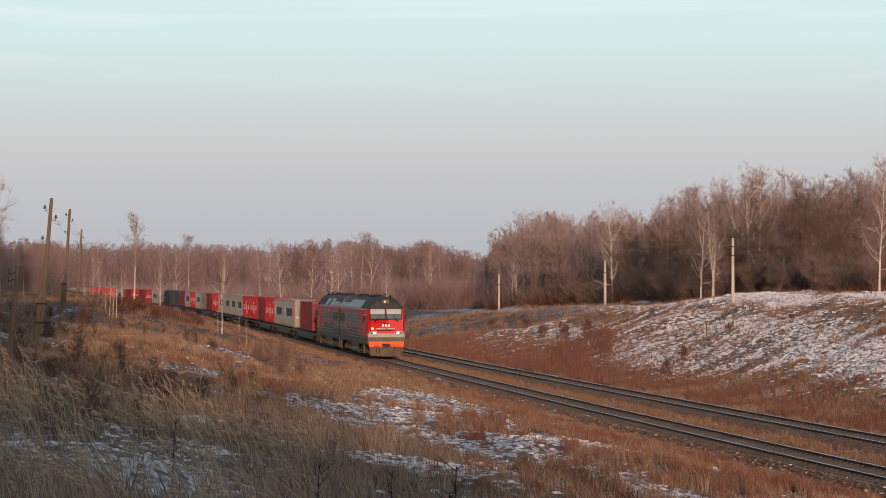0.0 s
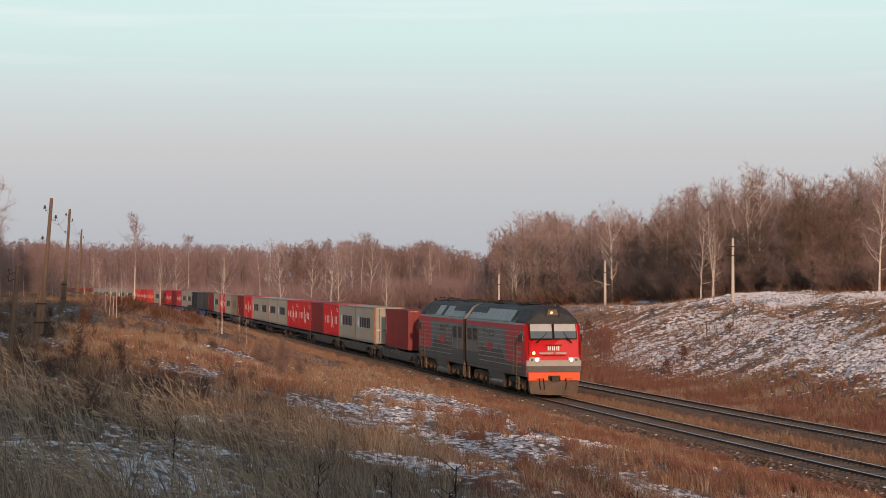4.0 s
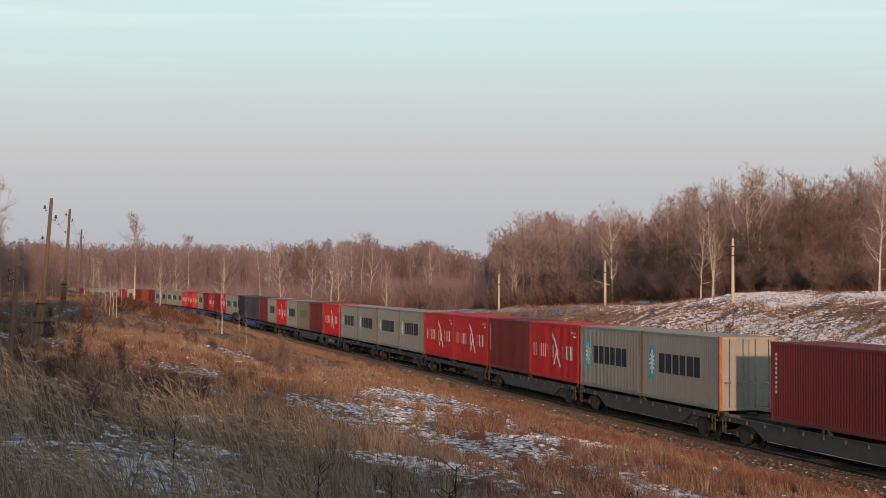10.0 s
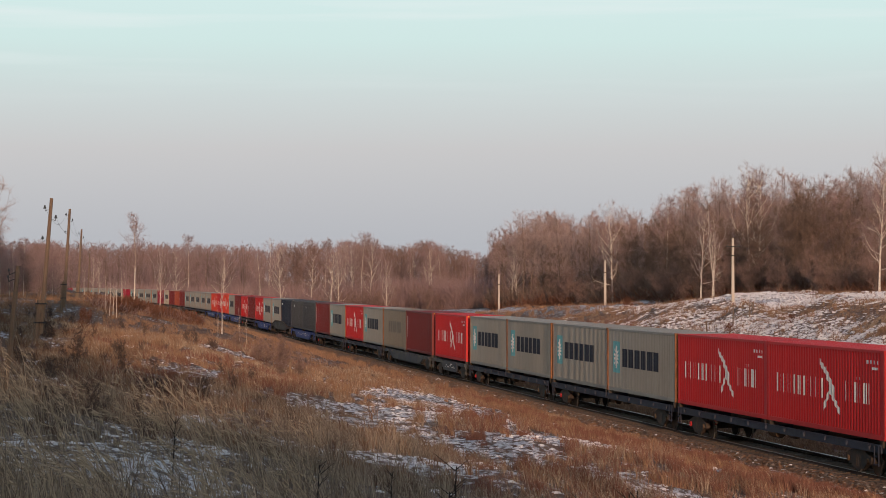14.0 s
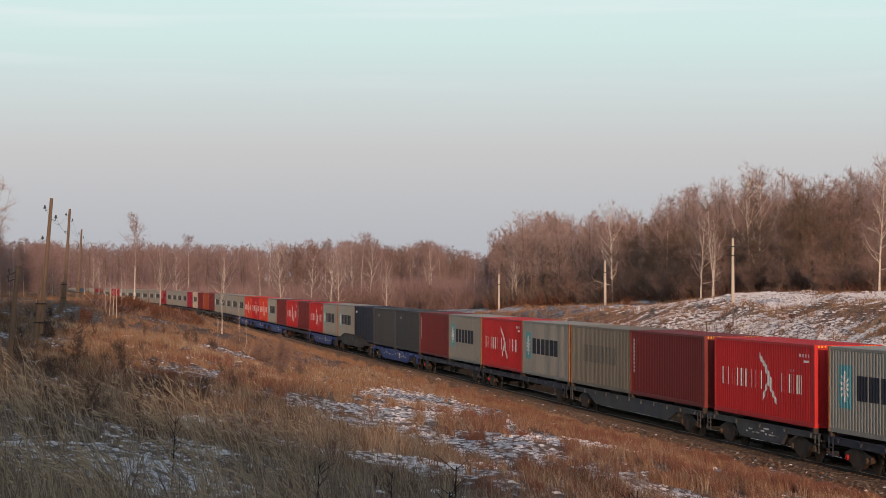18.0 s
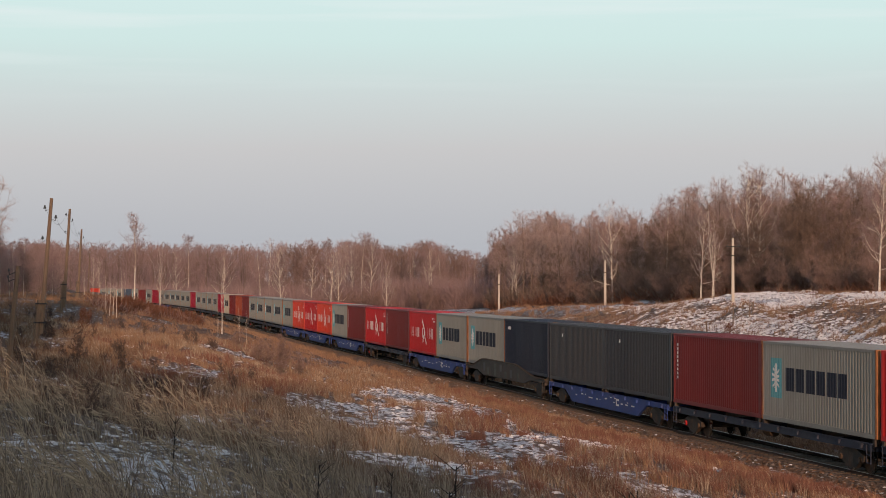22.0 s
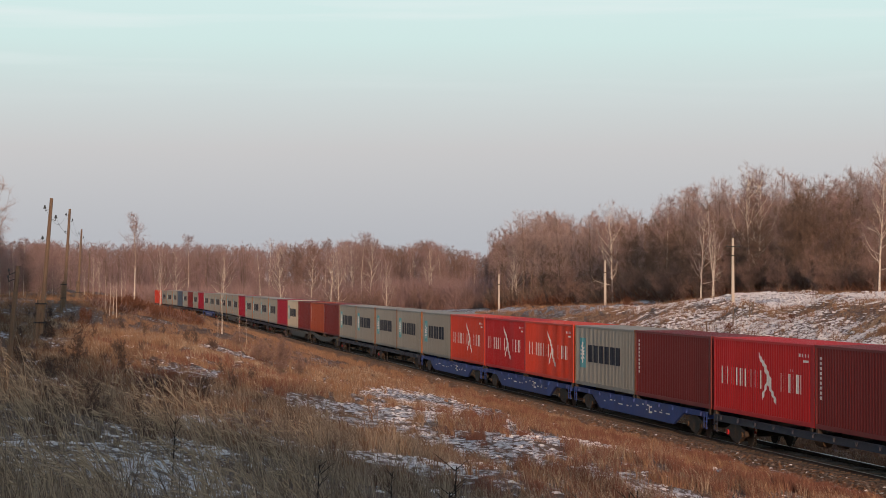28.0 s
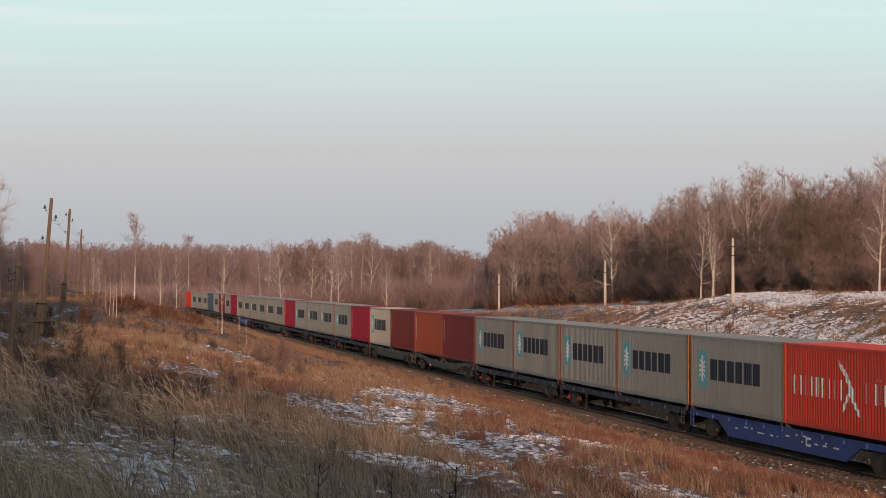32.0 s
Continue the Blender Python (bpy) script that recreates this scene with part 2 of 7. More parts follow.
PAINT = dict(rough=0.55, vary=0.10, scale=0.5, stretch=(1, 1, 0.35), spec=0.25, obj_random=0.08)
RUST = (0.16, 0.07, 0.03)
M = {
    "grey_box": material("grey_container_paint", (0.300, 0.295, 0.258), dirt=(0.22, 0.19, 0.14), dirt_amount=0.35, **PAINT),
    "cream_box": material("cream_container_paint", (0.60, 0.53, 0.40), dirt=(0.35, 0.25, 0.14), dirt_amount=0.35, **PAINT),
    "tan_box": material("faded_tan_container_paint", (0.235, 0.205, 0.155), dirt=(0.14, 0.11, 0.08), dirt_amount=0.4, **PAINT),
    "red_box": material("red_container_paint", (0.54, 0.022, 0.024), dirt=(0.25, 0.02, 0.02), dirt_amount=0.3, **PAINT),
    "orange_red_box": material("orange_red_container_paint", (0.66, 0.060, 0.028), dirt=(0.3, 0.04, 0.02), dirt_amount=0.3, **PAINT),
    "crimson_box": material("crimson_container_paint", (0.33, 0.012, 0.035), dirt=(0.2, 0.02, 0.02), dirt_amount=0.25, **PAINT),
    "maroon_box": material("maroon_container_paint", (0.195, 0.026, 0.024), dirt=(0.11, 0.025, 0.02), dirt_amount=0.5, **PAINT),
    "rust_box": material("rust_brown_container_paint", (0.37, 0.075, 0.030), dirt=(0.26, 0.05, 0.022), dirt_amount=0.5, **PAINT),
    "slate_box": material("slate_grey_container_paint", (0.050, 0.051, 0.055), dirt=(0.075, 0.070, 0.062), dirt_amount=0.5, **PAINT),
    "umber_box": material("umber_grey_container_paint", (0.064, 0.063, 0.064), dirt=(0.080, 0.072, 0.064), dirt_amount=0.5, **PAINT),
    "navy_box": material("navy_container_paint", (0.020, 0.024, 0.042), dirt=(0.05, 0.05, 0.05), dirt_amount=0.3, **PAINT),
    "blue_box": material("blue_container_paint", (0.075, 0.105, 0.150), dirt=(0.05, 0.06, 0.08), dirt_amount=0.3, **PAINT),
    "corner_rust": material("rusty_corner_post", (0.40, 0.16, 0.06), rough=0.75, vary=0.3, scale=3, dirt=RUST, dirt_amount=0.6),
    "white_mark": material("white_lettering_paint", (0.75, 0.74, 0.70), rough=0.6, vary=0.08),
    "black_mark": material("dark_blue_black_lettering_paint", (0.022, 0.026, 0.040), rough=0.6, vary=0.15),
    "faded_mark": material("faded_grey_lettering_paint", (0.16, 0.145, 0.12), rough=0.6, vary=0.2),
    "teal_mark": material("teal_panel_paint", (0.12, 0.36, 0.40), rough=0.6, vary=0.12),
    "yellow_mark": material("yellow_warning_paint", (0.62, 0.38, 0.04), rough=0.6, vary=0.2),
    "wagon_grey": material("dark_grey_wagon_steel", (0.075, 0.075, 0.068), rough=0.7, vary=0.25, scale=1.0, dirt=(0.10, 0.075, 0.05), dirt_amount=0.5),
    "wagon_blue": material("blue_wagon_steel", (0.030, 0.065, 0.24), rough=0.6, vary=0.2, scale=1.0, dirt=(0.06, 0.06, 0.08), dirt_amount=0.4),
    "wagon_navy": material("navy_black_wagon_steel", (0.030, 0.037, 0.058), rough=0.65, vary=0.25, scale=1.0, dirt=(0.06, 0.055, 0.05), dirt_amount=0.4),
    "wagon_patch": material("faded_green_repaint", (0.085, 0.090, 0.070), rough=0.7, vary=0.4, scale=2.0, dirt=(0.06, 0.05, 0.04), dirt_amount=0.5),
    "wagon_olive": material("olive_grey_wagon_steel", (0.058, 0.048, 0.040), rough=0.7, vary=0.5, scale=0.8, dirt=(0.085, 0.055, 0.038), dirt_amount=0.7),
    "wagon_lead": material("blue_grey_wagon_steel", (0.078, 0.080, 0.074), rough=0.7, vary=0.35, scale=1.0, dirt=(0.045, 0.055, 0.10), dirt_amount=0.6),
    "bogie": material("grimy_bogie_steel", (0.040, 0.034, 0.028), rough=0.75, vary=0.35, scale=4, dirt=(0.11, 0.06, 0.03), dirt_amount=0.6),
    "plough": material("dusty_plough_steel", (0.115, 0.085, 0.06), rough=0.8, vary=0.3, scale=2),
    "axle_rust": material("ochre_rusty_axle_box", (0.085, 0.054, 0.032), rough=0.8, vary=0.3, scale=6),
    "red_part": material("red_brake_part", (0.45, 0.02, 0.02), rough=0.6, vary=0.2),
    "steel": material("polished_wheel_steel", (0.55, 0.53, 0.50), rough=0.22, metal=1.0, vary=0.1),
    "loco_grey": material("loco_grey_paint", (0.185, 0.180, 0.178), rough=0.5, vary=0.15, scale=0.8, dirt=(0.095, 0.078, 0.062), dirt_amount=0.6),
    "loco_dark": material("loco_dark_grey_paint", (0.098, 0.092, 0.084), rough=0.6, vary=0.22, scale=0.8, dirt=(0.125, 0.090, 0.060), dirt_amount=0.65),
    "loco_roof": material("loco_roof_grime", (0.040, 0.043, 0.046), rough=0.75, vary=0.25, scale=1.0, dirt=(0.03, 0.028, 0.026), dirt_amount=0.7),
    "loco_vent": material("loco_vent_steel", (0.150, 0.165, 0.172), rough=0.42, vary=0.2, scale=1.5, dirt=(0.07, 0.07, 0.06), dirt_amount=0.5),
    "loco_soot": material("sooty_roof_steel", (0.030, 0.026, 0.022), rough=0.8, vary=0.3, scale=2.0),
    "loco_red": material("loco_red_paint", (0.58, 0.022, 0.028), rough=0.42, vary=0.07, scale=0.8, dirt=(0.3, 0.03, 0.03), dirt_amount=0.2),
    "loco_orange": material("loco_orange_beam_paint", (0.85, 0.10, 0.02), rough=0.5, vary=0.06),
    "loco_stripe": material("loco_pale_grey_stripe", (0.34, 0.33, 0.30), rough=0.5, vary=0.1),
    "brass": material("yellow_grab_rail_paint", (0.13, 0.092, 0.055), rough=0.6, vary=0.15),
    "black": material("black_rubber", (0.015, 0.015, 0.016), rough=0.7, vary=0.2),
    "glass": material("cab_window_glass", (0.10, 0.13, 0.14), rough=0.06, vary=0.05, spec=0.9),
    "blind": material("pale_window_blind", (0.42, 0.44, 0.44), rough=0.5, vary=0.08),
    "lamp_on": glow("headlight_glow", (1.0, 0.95, 0.82), 9.0),
    "lamp_warm": glow("upper_headlight_glow", (0.9, 0.72, 0.42), 0.25),
    # glow that stands in for a reflection on the cab face
    "amber_reflection": glow("amber_reflection_glow", (1.0, 0.50, 0.12), 5.0),
    "rail": material("rail_side_rust", (0.050, 0.031, 0.023), rough=0.75, vary=0.3, scale=3),
    "rail_top": material("rail_running_surface", (0.58, 0.55, 0.52), rough=0.38, metal=1.0, vary=0.1),
    "sleeper": material("weathered_concrete_sleeper", (0.105, 0.078, 0.057), rough=0.9, vary=0.3, scale=3, obj_random=0.2, bump=0.3),
    "ballast": material("oily_ballast_stone", (0.26, 0.162, 0.102), rough=0.95, vary=0.6, scale=5.0, bump=1.0, bump_scale=9.0, dirt=(0.12, 0.092, 0.072), dirt_amount=0.5),
    "shoulder": material("rusty_ballast_stone", (0.215, 0.122, 0.072), rough=0.95, vary=0.7, scale=4.0, bump=1.0, bump_scale=9.0, dirt=(0.110, 0.075, 0.050), dirt_amount=0.6),
    "wood_pole": material("weathered_pole_wood", (0.165, 0.120, 0.085), rough=0.9, vary=0.3, scale=3, stretch=(6, 6, 0.6), bump=0.4),
    "concrete_pole": material("concrete_pole", (0.48, 0.43, 0.36), rough=0.9, vary=0.15, scale=2, bump=0.2),
    "insulator": material("dark_insulator", (0.05, 0.055, 0.06), rough=0.3, vary=0.1),
    "wire": material("dark_wire", (0.03, 0.03, 0.03), rough=0.6, vary=0.1),
    "birch": material("white_birch_bark", (0.66, 0.585, 0.49), rough=0.9, vary=0.18, scale=2.0, dirt=(0.06, 0.05, 0.045), dirt_amount=0.75, stretch=(1, 1, 2.5)),
    "dark_bark": material("grey_brown_bark", (0.150, 0.108, 0.086), rough=0.95, vary=0.35, scale=3.0),
    "limb": material("pale_branch_bark", (0.32, 0.245, 0.205), rough=0.9, vary=0.25, scale=2.0),
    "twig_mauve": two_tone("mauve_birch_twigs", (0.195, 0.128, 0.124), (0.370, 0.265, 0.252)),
    "twig_brown": two_tone("brown_twigs", (0.150, 0.098, 0.086), (0.310, 0.212, 0.180)),
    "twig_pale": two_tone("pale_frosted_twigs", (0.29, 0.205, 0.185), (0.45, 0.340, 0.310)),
    "twig_dark": two_tone("dark_shrub_twigs", (0.055, 0.040, 0.034), (0.135, 0.098, 0.080)),
    "twig_olive": two_tone("olive_brown_twigs", (0.105, 0.074, 0.058), (0.230, 0.162, 0.122)),
    "twig_rust": two_tone("rusty_shrub_twigs", (0.105, 0.048, 0.032), (0.190, 0.088, 0.052)),
    "grass_straw": two_tone("grey_straw_grass", (0.140, 0.106, 0.078), (0.480, 0.382, 0.280)),
    "grass_pale": two_tone("pale_feathery_reed", (0.30, 0.228, 0.155), (0.60, 0.465, 0.320)),
    "grass_dark": two_tone("dark_rotted_grass", (0.085, 0.057, 0.044), (0.235, 0.155, 0.112)),
    "grass_rust": two_tone("rust_brown_dry_grass", (0.138, 0.080, 0.053), (0.325, 0.205, 0.126)),
    "grass_red": two_tone("red_brown_dry_weeds", (0.125, 0.058, 0.044), (0.235, 0.118, 0.084)),
    "stone": material("pale_ballast_stone", (0.22, 0.168, 0.130), rough=0.95, vary=0.3, scale=6.0, island=0.35),
    "snow": material("old_crusted_snow", (0.78, 0.75, 0.73), rough=0.8, vary=0.12, scale=3.0),
    "weed": material("dark_dead_weed_stem", (0.040, 0.030, 0.024), rough=0.9, vary=0.3),
}


def ground_material():
    """Dry turf, earth and old snow; the snow's mask is kept in the mesh, its ragged edges come from noise."""
    m = bpy.data.materials.new("dry_turf_and_snow")
    m.use_nodes = True
    n, l = m.node_tree.nodes, m.node_tree.links
    b = n["Principled BSDF"]
    b.inputs["Roughness"].default_value, b.inputs["Specular IOR Level"].default_value = 0.95, 0.1
    co = n.new("ShaderNodeTexCoord")

    def tex(scale, detail, stretch=(1, 1, 1), turn=0.0):
        mp = n.new("ShaderNodeMapping")
        mp.inputs["Scale"].default_value, mp.inputs["Rotation"].default_value = stretch, (0, 0, turn)
        t = n.new("ShaderNodeTexNoise")
        t.inputs["Scale"].default_value, t.inputs["Detail"].default_value, t.inputs["Roughness"].default_value = scale, detail, 0.62
        l.new(co.outputs["Object"], mp.inputs["Vector"])
        l.new(mp.outputs[0], t.inputs["Vector"])
        return t.outputs["Fac"]

    def ramp(src, stops):
        r = n.new("ShaderNodeValToRGB")
        for i, (at, c) in enumerate(stops):
            e = r.color_ramp.elements[i] if i < 2 else r.color_ramp.elements.new(at)
            e.position, e.color = at, (*c, 1)
        l.new(src, r.inputs[0])
        return r.outputs[0]

    def mix(f, a, c):
        x = n.new("ShaderNodeMix")
        x.data_type = "RGBA"
        l.new(f, x.inputs[0])
        l.new(a, x.inputs[6])
        l.new(c, x.inputs[7])
        return x.outputs[2]

    turf = ramp(tex(0.9, 7), [(0.25, (0.110, 0.068, 0.050)), (0.5, (0.185, 0.118, 0.084)), (0.75, (0.280, 0.195, 0.140))])
    straw = ramp(tex(1.3, 7), [(0.25, (0.095, 0.068, 0.053)), (0.5, (0.165, 0.122, 0.095)), (0.75, (0.27, 0.215, 0.170))])
    at = n.new("ShaderNodeAttribute")
    at.attribute_name = "cover"
    sp = n.new("ShaderNodeSeparateColor")
    l.new(at.outputs["Color"], sp.inputs[0])
    base = mix(sp.outputs["Green"], turf, straw)
    snow = ramp(tex(4.0, 4), [(0.3, (0.60, 0.575, 0.565)), (0.7, (0.84, 0.81, 0.79))])
    a1 = n.new("ShaderNodeMath")
    a1.operation = "MULTIPLY_ADD"
    l.new(tex(5.2, 9, (1.0, 0.50, 1.0), 0.25), a1.inputs[0])
    a1.inputs[1].default_value = 3.4
    l.new(sp.outputs["Red"], a1.inputs[2])
    mr = n.new("ShaderNodeMapRange")
    mr.inputs[1].default_value, mr.inputs[2].default_value = 2.06, 2.46
    l.new(a1.outputs[0], mr.inputs[0])
    col = mix(mr.outputs[0], base, snow)
    l.new(col, b.inputs["Base Color"])
    bp = n.new("ShaderNodeBump")
    bp.inputs["Strength"].default_value, bp.inputs["Distance"].default_value = 1.0, 0.12
    l.new(tex(2.6, 9, (1.0, 0.6, 1.0), 0.5), bp.inputs["Height"])
    l.new(bp.outputs[0], b.inputs["Normal"])
    return m


M["ground"] = ground_material()


# ---------------------------------------------------------------- mesh helpers
class Mesh:
    """Gathers corners and faces for one part."""

    def __init__(self):
        self.v, self.f = [], []

    def face(self, *pts):
        i = len(self.v)
        self.v += [tuple(p) for p in pts]
        self.f.append(tuple(range(i, i + len(pts))))
        return self

    def box(self, x0, x1, y0, y1, z0, z1):
        i = len(self.v)
        self.v += [(x, y, z) for z in (z0, z1) for y in (y0, y1) for x in (x0, x1)]
        self.f += [tuple(i + k for k in q) for q in ((0, 2, 3, 1), (4, 5, 7, 6), (0, 1, 5, 4), (2, 6, 7, 3), (0, 4, 6, 2), (1, 3, 7, 5))]
        return self

    def slab(self, outline, y0, y1):
        """An outline in x and z, thick from y0 to y1."""
        i, n = len(self.v), len(outline)
        self.v += [(x, y0, z) for x, z in outline] + [(x, y1, z) for x, z in outline]
        self.f += [tuple(range(i, i + n)), tuple(range(i + 2 * n - 1, i + n - 1, -1))]
        self.f += [(i + k, i + n + k, i + n + (k + 1) % n, i + (k + 1) % n) for k in range(n)]
        return self

    def rod(self, a, b, r0, r1=None, n=6):
        r1 = r0 if r1 is None else r1
        a, b = Vector(a), Vector(b)
        d = (b - a).normalized()
        u = d.orthogonal().normalized()
        w = d.cross(u)
        i = len(self.v)
        for p, r in ((a, r0), (b, r1)):
            self.v += [tuple(p + (u * math.cos(6.2832 * k / n) + w * math.sin(6.2832 * k / n)) * r) for k in range(n)]
        self.f += [(i + k, i + (k + 1) % n, i + n + (k + 1) % n, i + n + k) for k in range(n)]
        self.f += [tuple(range(i + n - 1, i - 1, -1)), tuple(range(i + n, i + 2 * n))]
        return self

    def loft(self, rings, close=True):
        """Skin over rings of equal length."""
        i, n = len(self.v), len(rings[0])
        for r in rings:
            self.v += [tuple(p) for p in r]
        for k in range(len(rings) - 1):
            for j in range(n if close else n - 1):
                a, b = i + k * n + j, i + k * n + (j + 1) % n
                self.f.append((a, b, b + n, a + n))
        return self

    def data(self, name, mat):
        me = bpy.data.meshes.new(name)
        me.from_pydata(self.v, [], self.f)
        me.materials.append(M[mat])
        me.validate()
        return me


def part(name, bm, mat, parent=None, label="", m=None):
    """Links what bm holds as one mesh object, under parent."""
    ob = new(name, bm.data(name, mat))
    if parent is not None:
        ob.parent = parent
    if m is not None:
        ob.matrix_basis = m
    if label:
        ob["label"] = label
    return ob


def raw_mesh(name, verts, tris, mat):
    """A mesh of triangles from arrays."""
    me = bpy.data.meshes.new(name)
    me.vertices.add(len(verts))
    me.vertices.foreach_set("co", np.asarray(verts, dtype=np.float32).ravel())
    me.loops.add(len(tris) * 3)
    me.loops.foreach_set("vertex_index", np.asarray(tris, dtype=np.int32).ravel())
    me.polygons.add(len(tris))
    me.polygons.foreach_set("loop_start", np.arange(0, len(tris) * 3, 3, dtype=np.int32))
    me.polygons.foreach_set("loop_total", np.full(len(tris), 3, dtype=np.int32))
    me.materials.append(M[mat])
    me.update()
    me.validate()
    return me


def spikes(a, b, w):
    """Thin three-sided spikes from points a to points b, w wide at the foot."""
    a, b = np.asarray(a, float), np.asarray(b, float)
    w = np.broadcast_to(np.asarray(w, float), (len(a),))[:, None]
    d = b - a
    d = d / (np.linalg.norm(d, axis=1, keepdims=True) + 1e-9)
    ref = np.where(abs(d[:, 2:3]) < 0.9, np.array([[0, 0, 1.0]]), np.array([[1.0, 0, 0]]))
    u = np.cross(d, ref)
    u /= np.linalg.norm(u, axis=1, keepdims=True) + 1e-9
    t = np.cross(d, u)
    n = len(a)
    v = np.empty((n, 4, 3))
    for k in range(3):
        c, s = math.cos(k * 2.0944), math.sin(k * 2.0944)
        v[:, k] = a + (u * c + t * s) * w * 0.5
    v[:, 3] = b
    i = (np.arange(n) * 4)[:, None]
    f = np.concatenate([i + np.array([[0, 1, 3]]), i + np.array([[1, 2, 3]]), i + np.array([[2, 0, 3]])], axis=0)
    return v.reshape(-1, 3), f


def slivers(a, b, w, r):
    """Flat twigs of one triangle each, turned at random."""
    d = b - a
    u = np.cross(d, r.normal(0, 1, d.shape))
    u *= (np.asarray(w) * 0.5 / (np.linalg.norm(u, axis=1) + 1e-9))[:, None]
    v = np.stack([a - u, a + u, b], 1).reshape(-1, 3)
    return v, np.arange(len(v)).reshape(-1, 3)
# ---------------------------------------------------------------- ground
def snow_cover(X, Y, S, L):
    q, r = -L, L - spacing(S) - 2.9
    d = np.hypot(X, Y)
    near = 0.17 + 0.06 * smooth((70 - d) / 20) + 0.28 * wave(X, Y, 9.0, 11) + 0.12 * wave(X, Y, 3.0, 12)
    band = np.exp(-((q - (10.6 + (118 - d) * 0.085)) / 3.9) ** 2) * smooth((d - 45) / 15) * smooth((150 - d) / 25)
    near = near + band * (0.44 + 0.22 * wave(X, Y, 7.0, 13) + 0.20 * wave(X, Y, 2.2, 18))
    for cx, cy, k in ((-3.2, 35.0, 0.8), (-4.4, 33.0, 0.7), (-3.9, 40.0, 0.6)):
        near = near + 0.36 * np.exp(-(((X - cx) / k) ** 2 + ((Y - cy) / (1.6 * k)) ** 2))
    for cx, cy, k, up in ((-7.0, 150.0, 2.2, 0.30), (-2.2, 106.0, 2.0, 0.35), (-1.2, 80.0, 1.6, 0.30), (2.7, 71.0, 1.5, 0.35), (-3.4, 74.0, 1.2, 0.3), (-9.6, 84.0, 1.6, 0.3), (-9.2, 121.0, 1.6, 0.25),
                          (0.9, 82.0, 1.3, -0.6), (3.9, 68.0, 0.9, -0.5), (-5.0, 120.0, 2.0, -0.4), (-0.4, 60.0, 1.2, -0.3)):
        near = near + up * np.exp(-(((X - cx) / k) ** 2 + ((Y - cy) / (4.0 * k)) ** 2))
    near = near - 0.08 * smooth((d - 105) / 25)
    near = np.where(q < 4.5, 0.10 + 0.14 * smooth((112 - d) / 20) + 0.2 * wave(X, Y, 5.0, 17), near)
    far = 0.09 + 0.36 * smooth((r - 3.0) / 7.0) + 0.22 * wave(X, Y, 13.0, 14) + 0.20 * wave(X, Y, 4.0, 15)
    far = far - 0.22 * np.exp(-((r - 17 - 2 * wave(X, Y, 25.0, 19)) / 2.6) ** 2) + (0.32 - 0.10 * smooth((S - 75) / 40.0)) * np.exp(-((r - 23.5) / 4.0) ** 2)
    far = far - 0.14 * smooth((S - 75) / 60.0) * smooth((24 - r) / 8.0)
    far = far - 0.55 * smooth((r - 34) / 8.0)
    out = np.where(L < 0, np.minimum(near, 0.56), np.where(r > 0, np.minimum(far, 0.74), 0.0))
    return np.clip(out, 0, 1)


def build_ground():
    ang = np.concatenate([np.linspace(-180, -16, 42)[:-1], np.linspace(-16, -11.6, 16)[:-1], np.linspace(-11.6, 11.6, 270),
                          np.linspace(11.6, 16, 16)[1:], np.linspace(16, 180, 42)[1:]])
    rad = 2.5 * np.exp(np.linspace(0, math.log(3500 / 2.5), 470))
    A, R = np.meshgrid(np.radians(ang[:-1]), rad)
    X, Y = (R * np.sin(A)).ravel(), (R * np.cos(A)).ravel()
    Z = ground_z(X, Y)
    S, L = line_coords(X, Y)
    na, nr = len(ang) - 1, len(rad)
    j, i = np.meshgrid(np.arange(na), np.arange(nr - 1))
    a, b = (i * na + j).ravel(), (i * na + (j + 1) % na).ravel()
    tris = np.concatenate([np.stack([a, b, b + na], 1), np.stack([a, b + na, a + na], 1)])
    c = len(X)
    fan = np.stack([np.full(na, c), (np.arange(na) + 1) % na, np.arange(na)], 1)
    verts = np.concatenate([np.stack([X, Y, Z], 1), [[0, 0, gz(0.0, 0.0)]]])
    me = raw_mesh("ground", verts, np.concatenate([tris, fan]), "ground")
    col = np.zeros((len(verts), 4), dtype=np.float32)
    col[:-1, 0] = snow_cover(X, Y, S, L)
    d = np.hypot(X, Y)
    col[:-1, 1] = np.clip(smooth((62 - d) / 35.0) * 0.9 + 0.25 * wave(X, Y, 8.0, 21) + 0.35 * smooth((L - spacing(S) - 9) / 5), 0, 1)
    col[:, 3] = 1
    at = me.color_attributes.new("cover", "FLOAT_COLOR", "POINT")
    at.data.foreach_set("color", col.ravel())
    for p in me.polygons:
        p.use_smooth = True
    return tagged(new("ground", me), "dry grassy slopes with patches of old snow", "ground", kind="structure")


build_ground()


# ---------------------------------------------------------------- railway
def ribbon(bm, s0, s1, step, shape, lat, z=0.0):
    """A section, given as lat and height pairs, drawn along the line; lat: a function of s."""
    ss = np.arange(s0, s1 + 0.01, step)
    rings = []
    for s in ss:
        ring = []
        for dl, dz in shape:
            x, y, _ = on_line(s, lat(s) + dl)
            ring.append((float(x), float(y), z + dz))
        rings.append(ring)
    return bm.loft(rings, close=False)


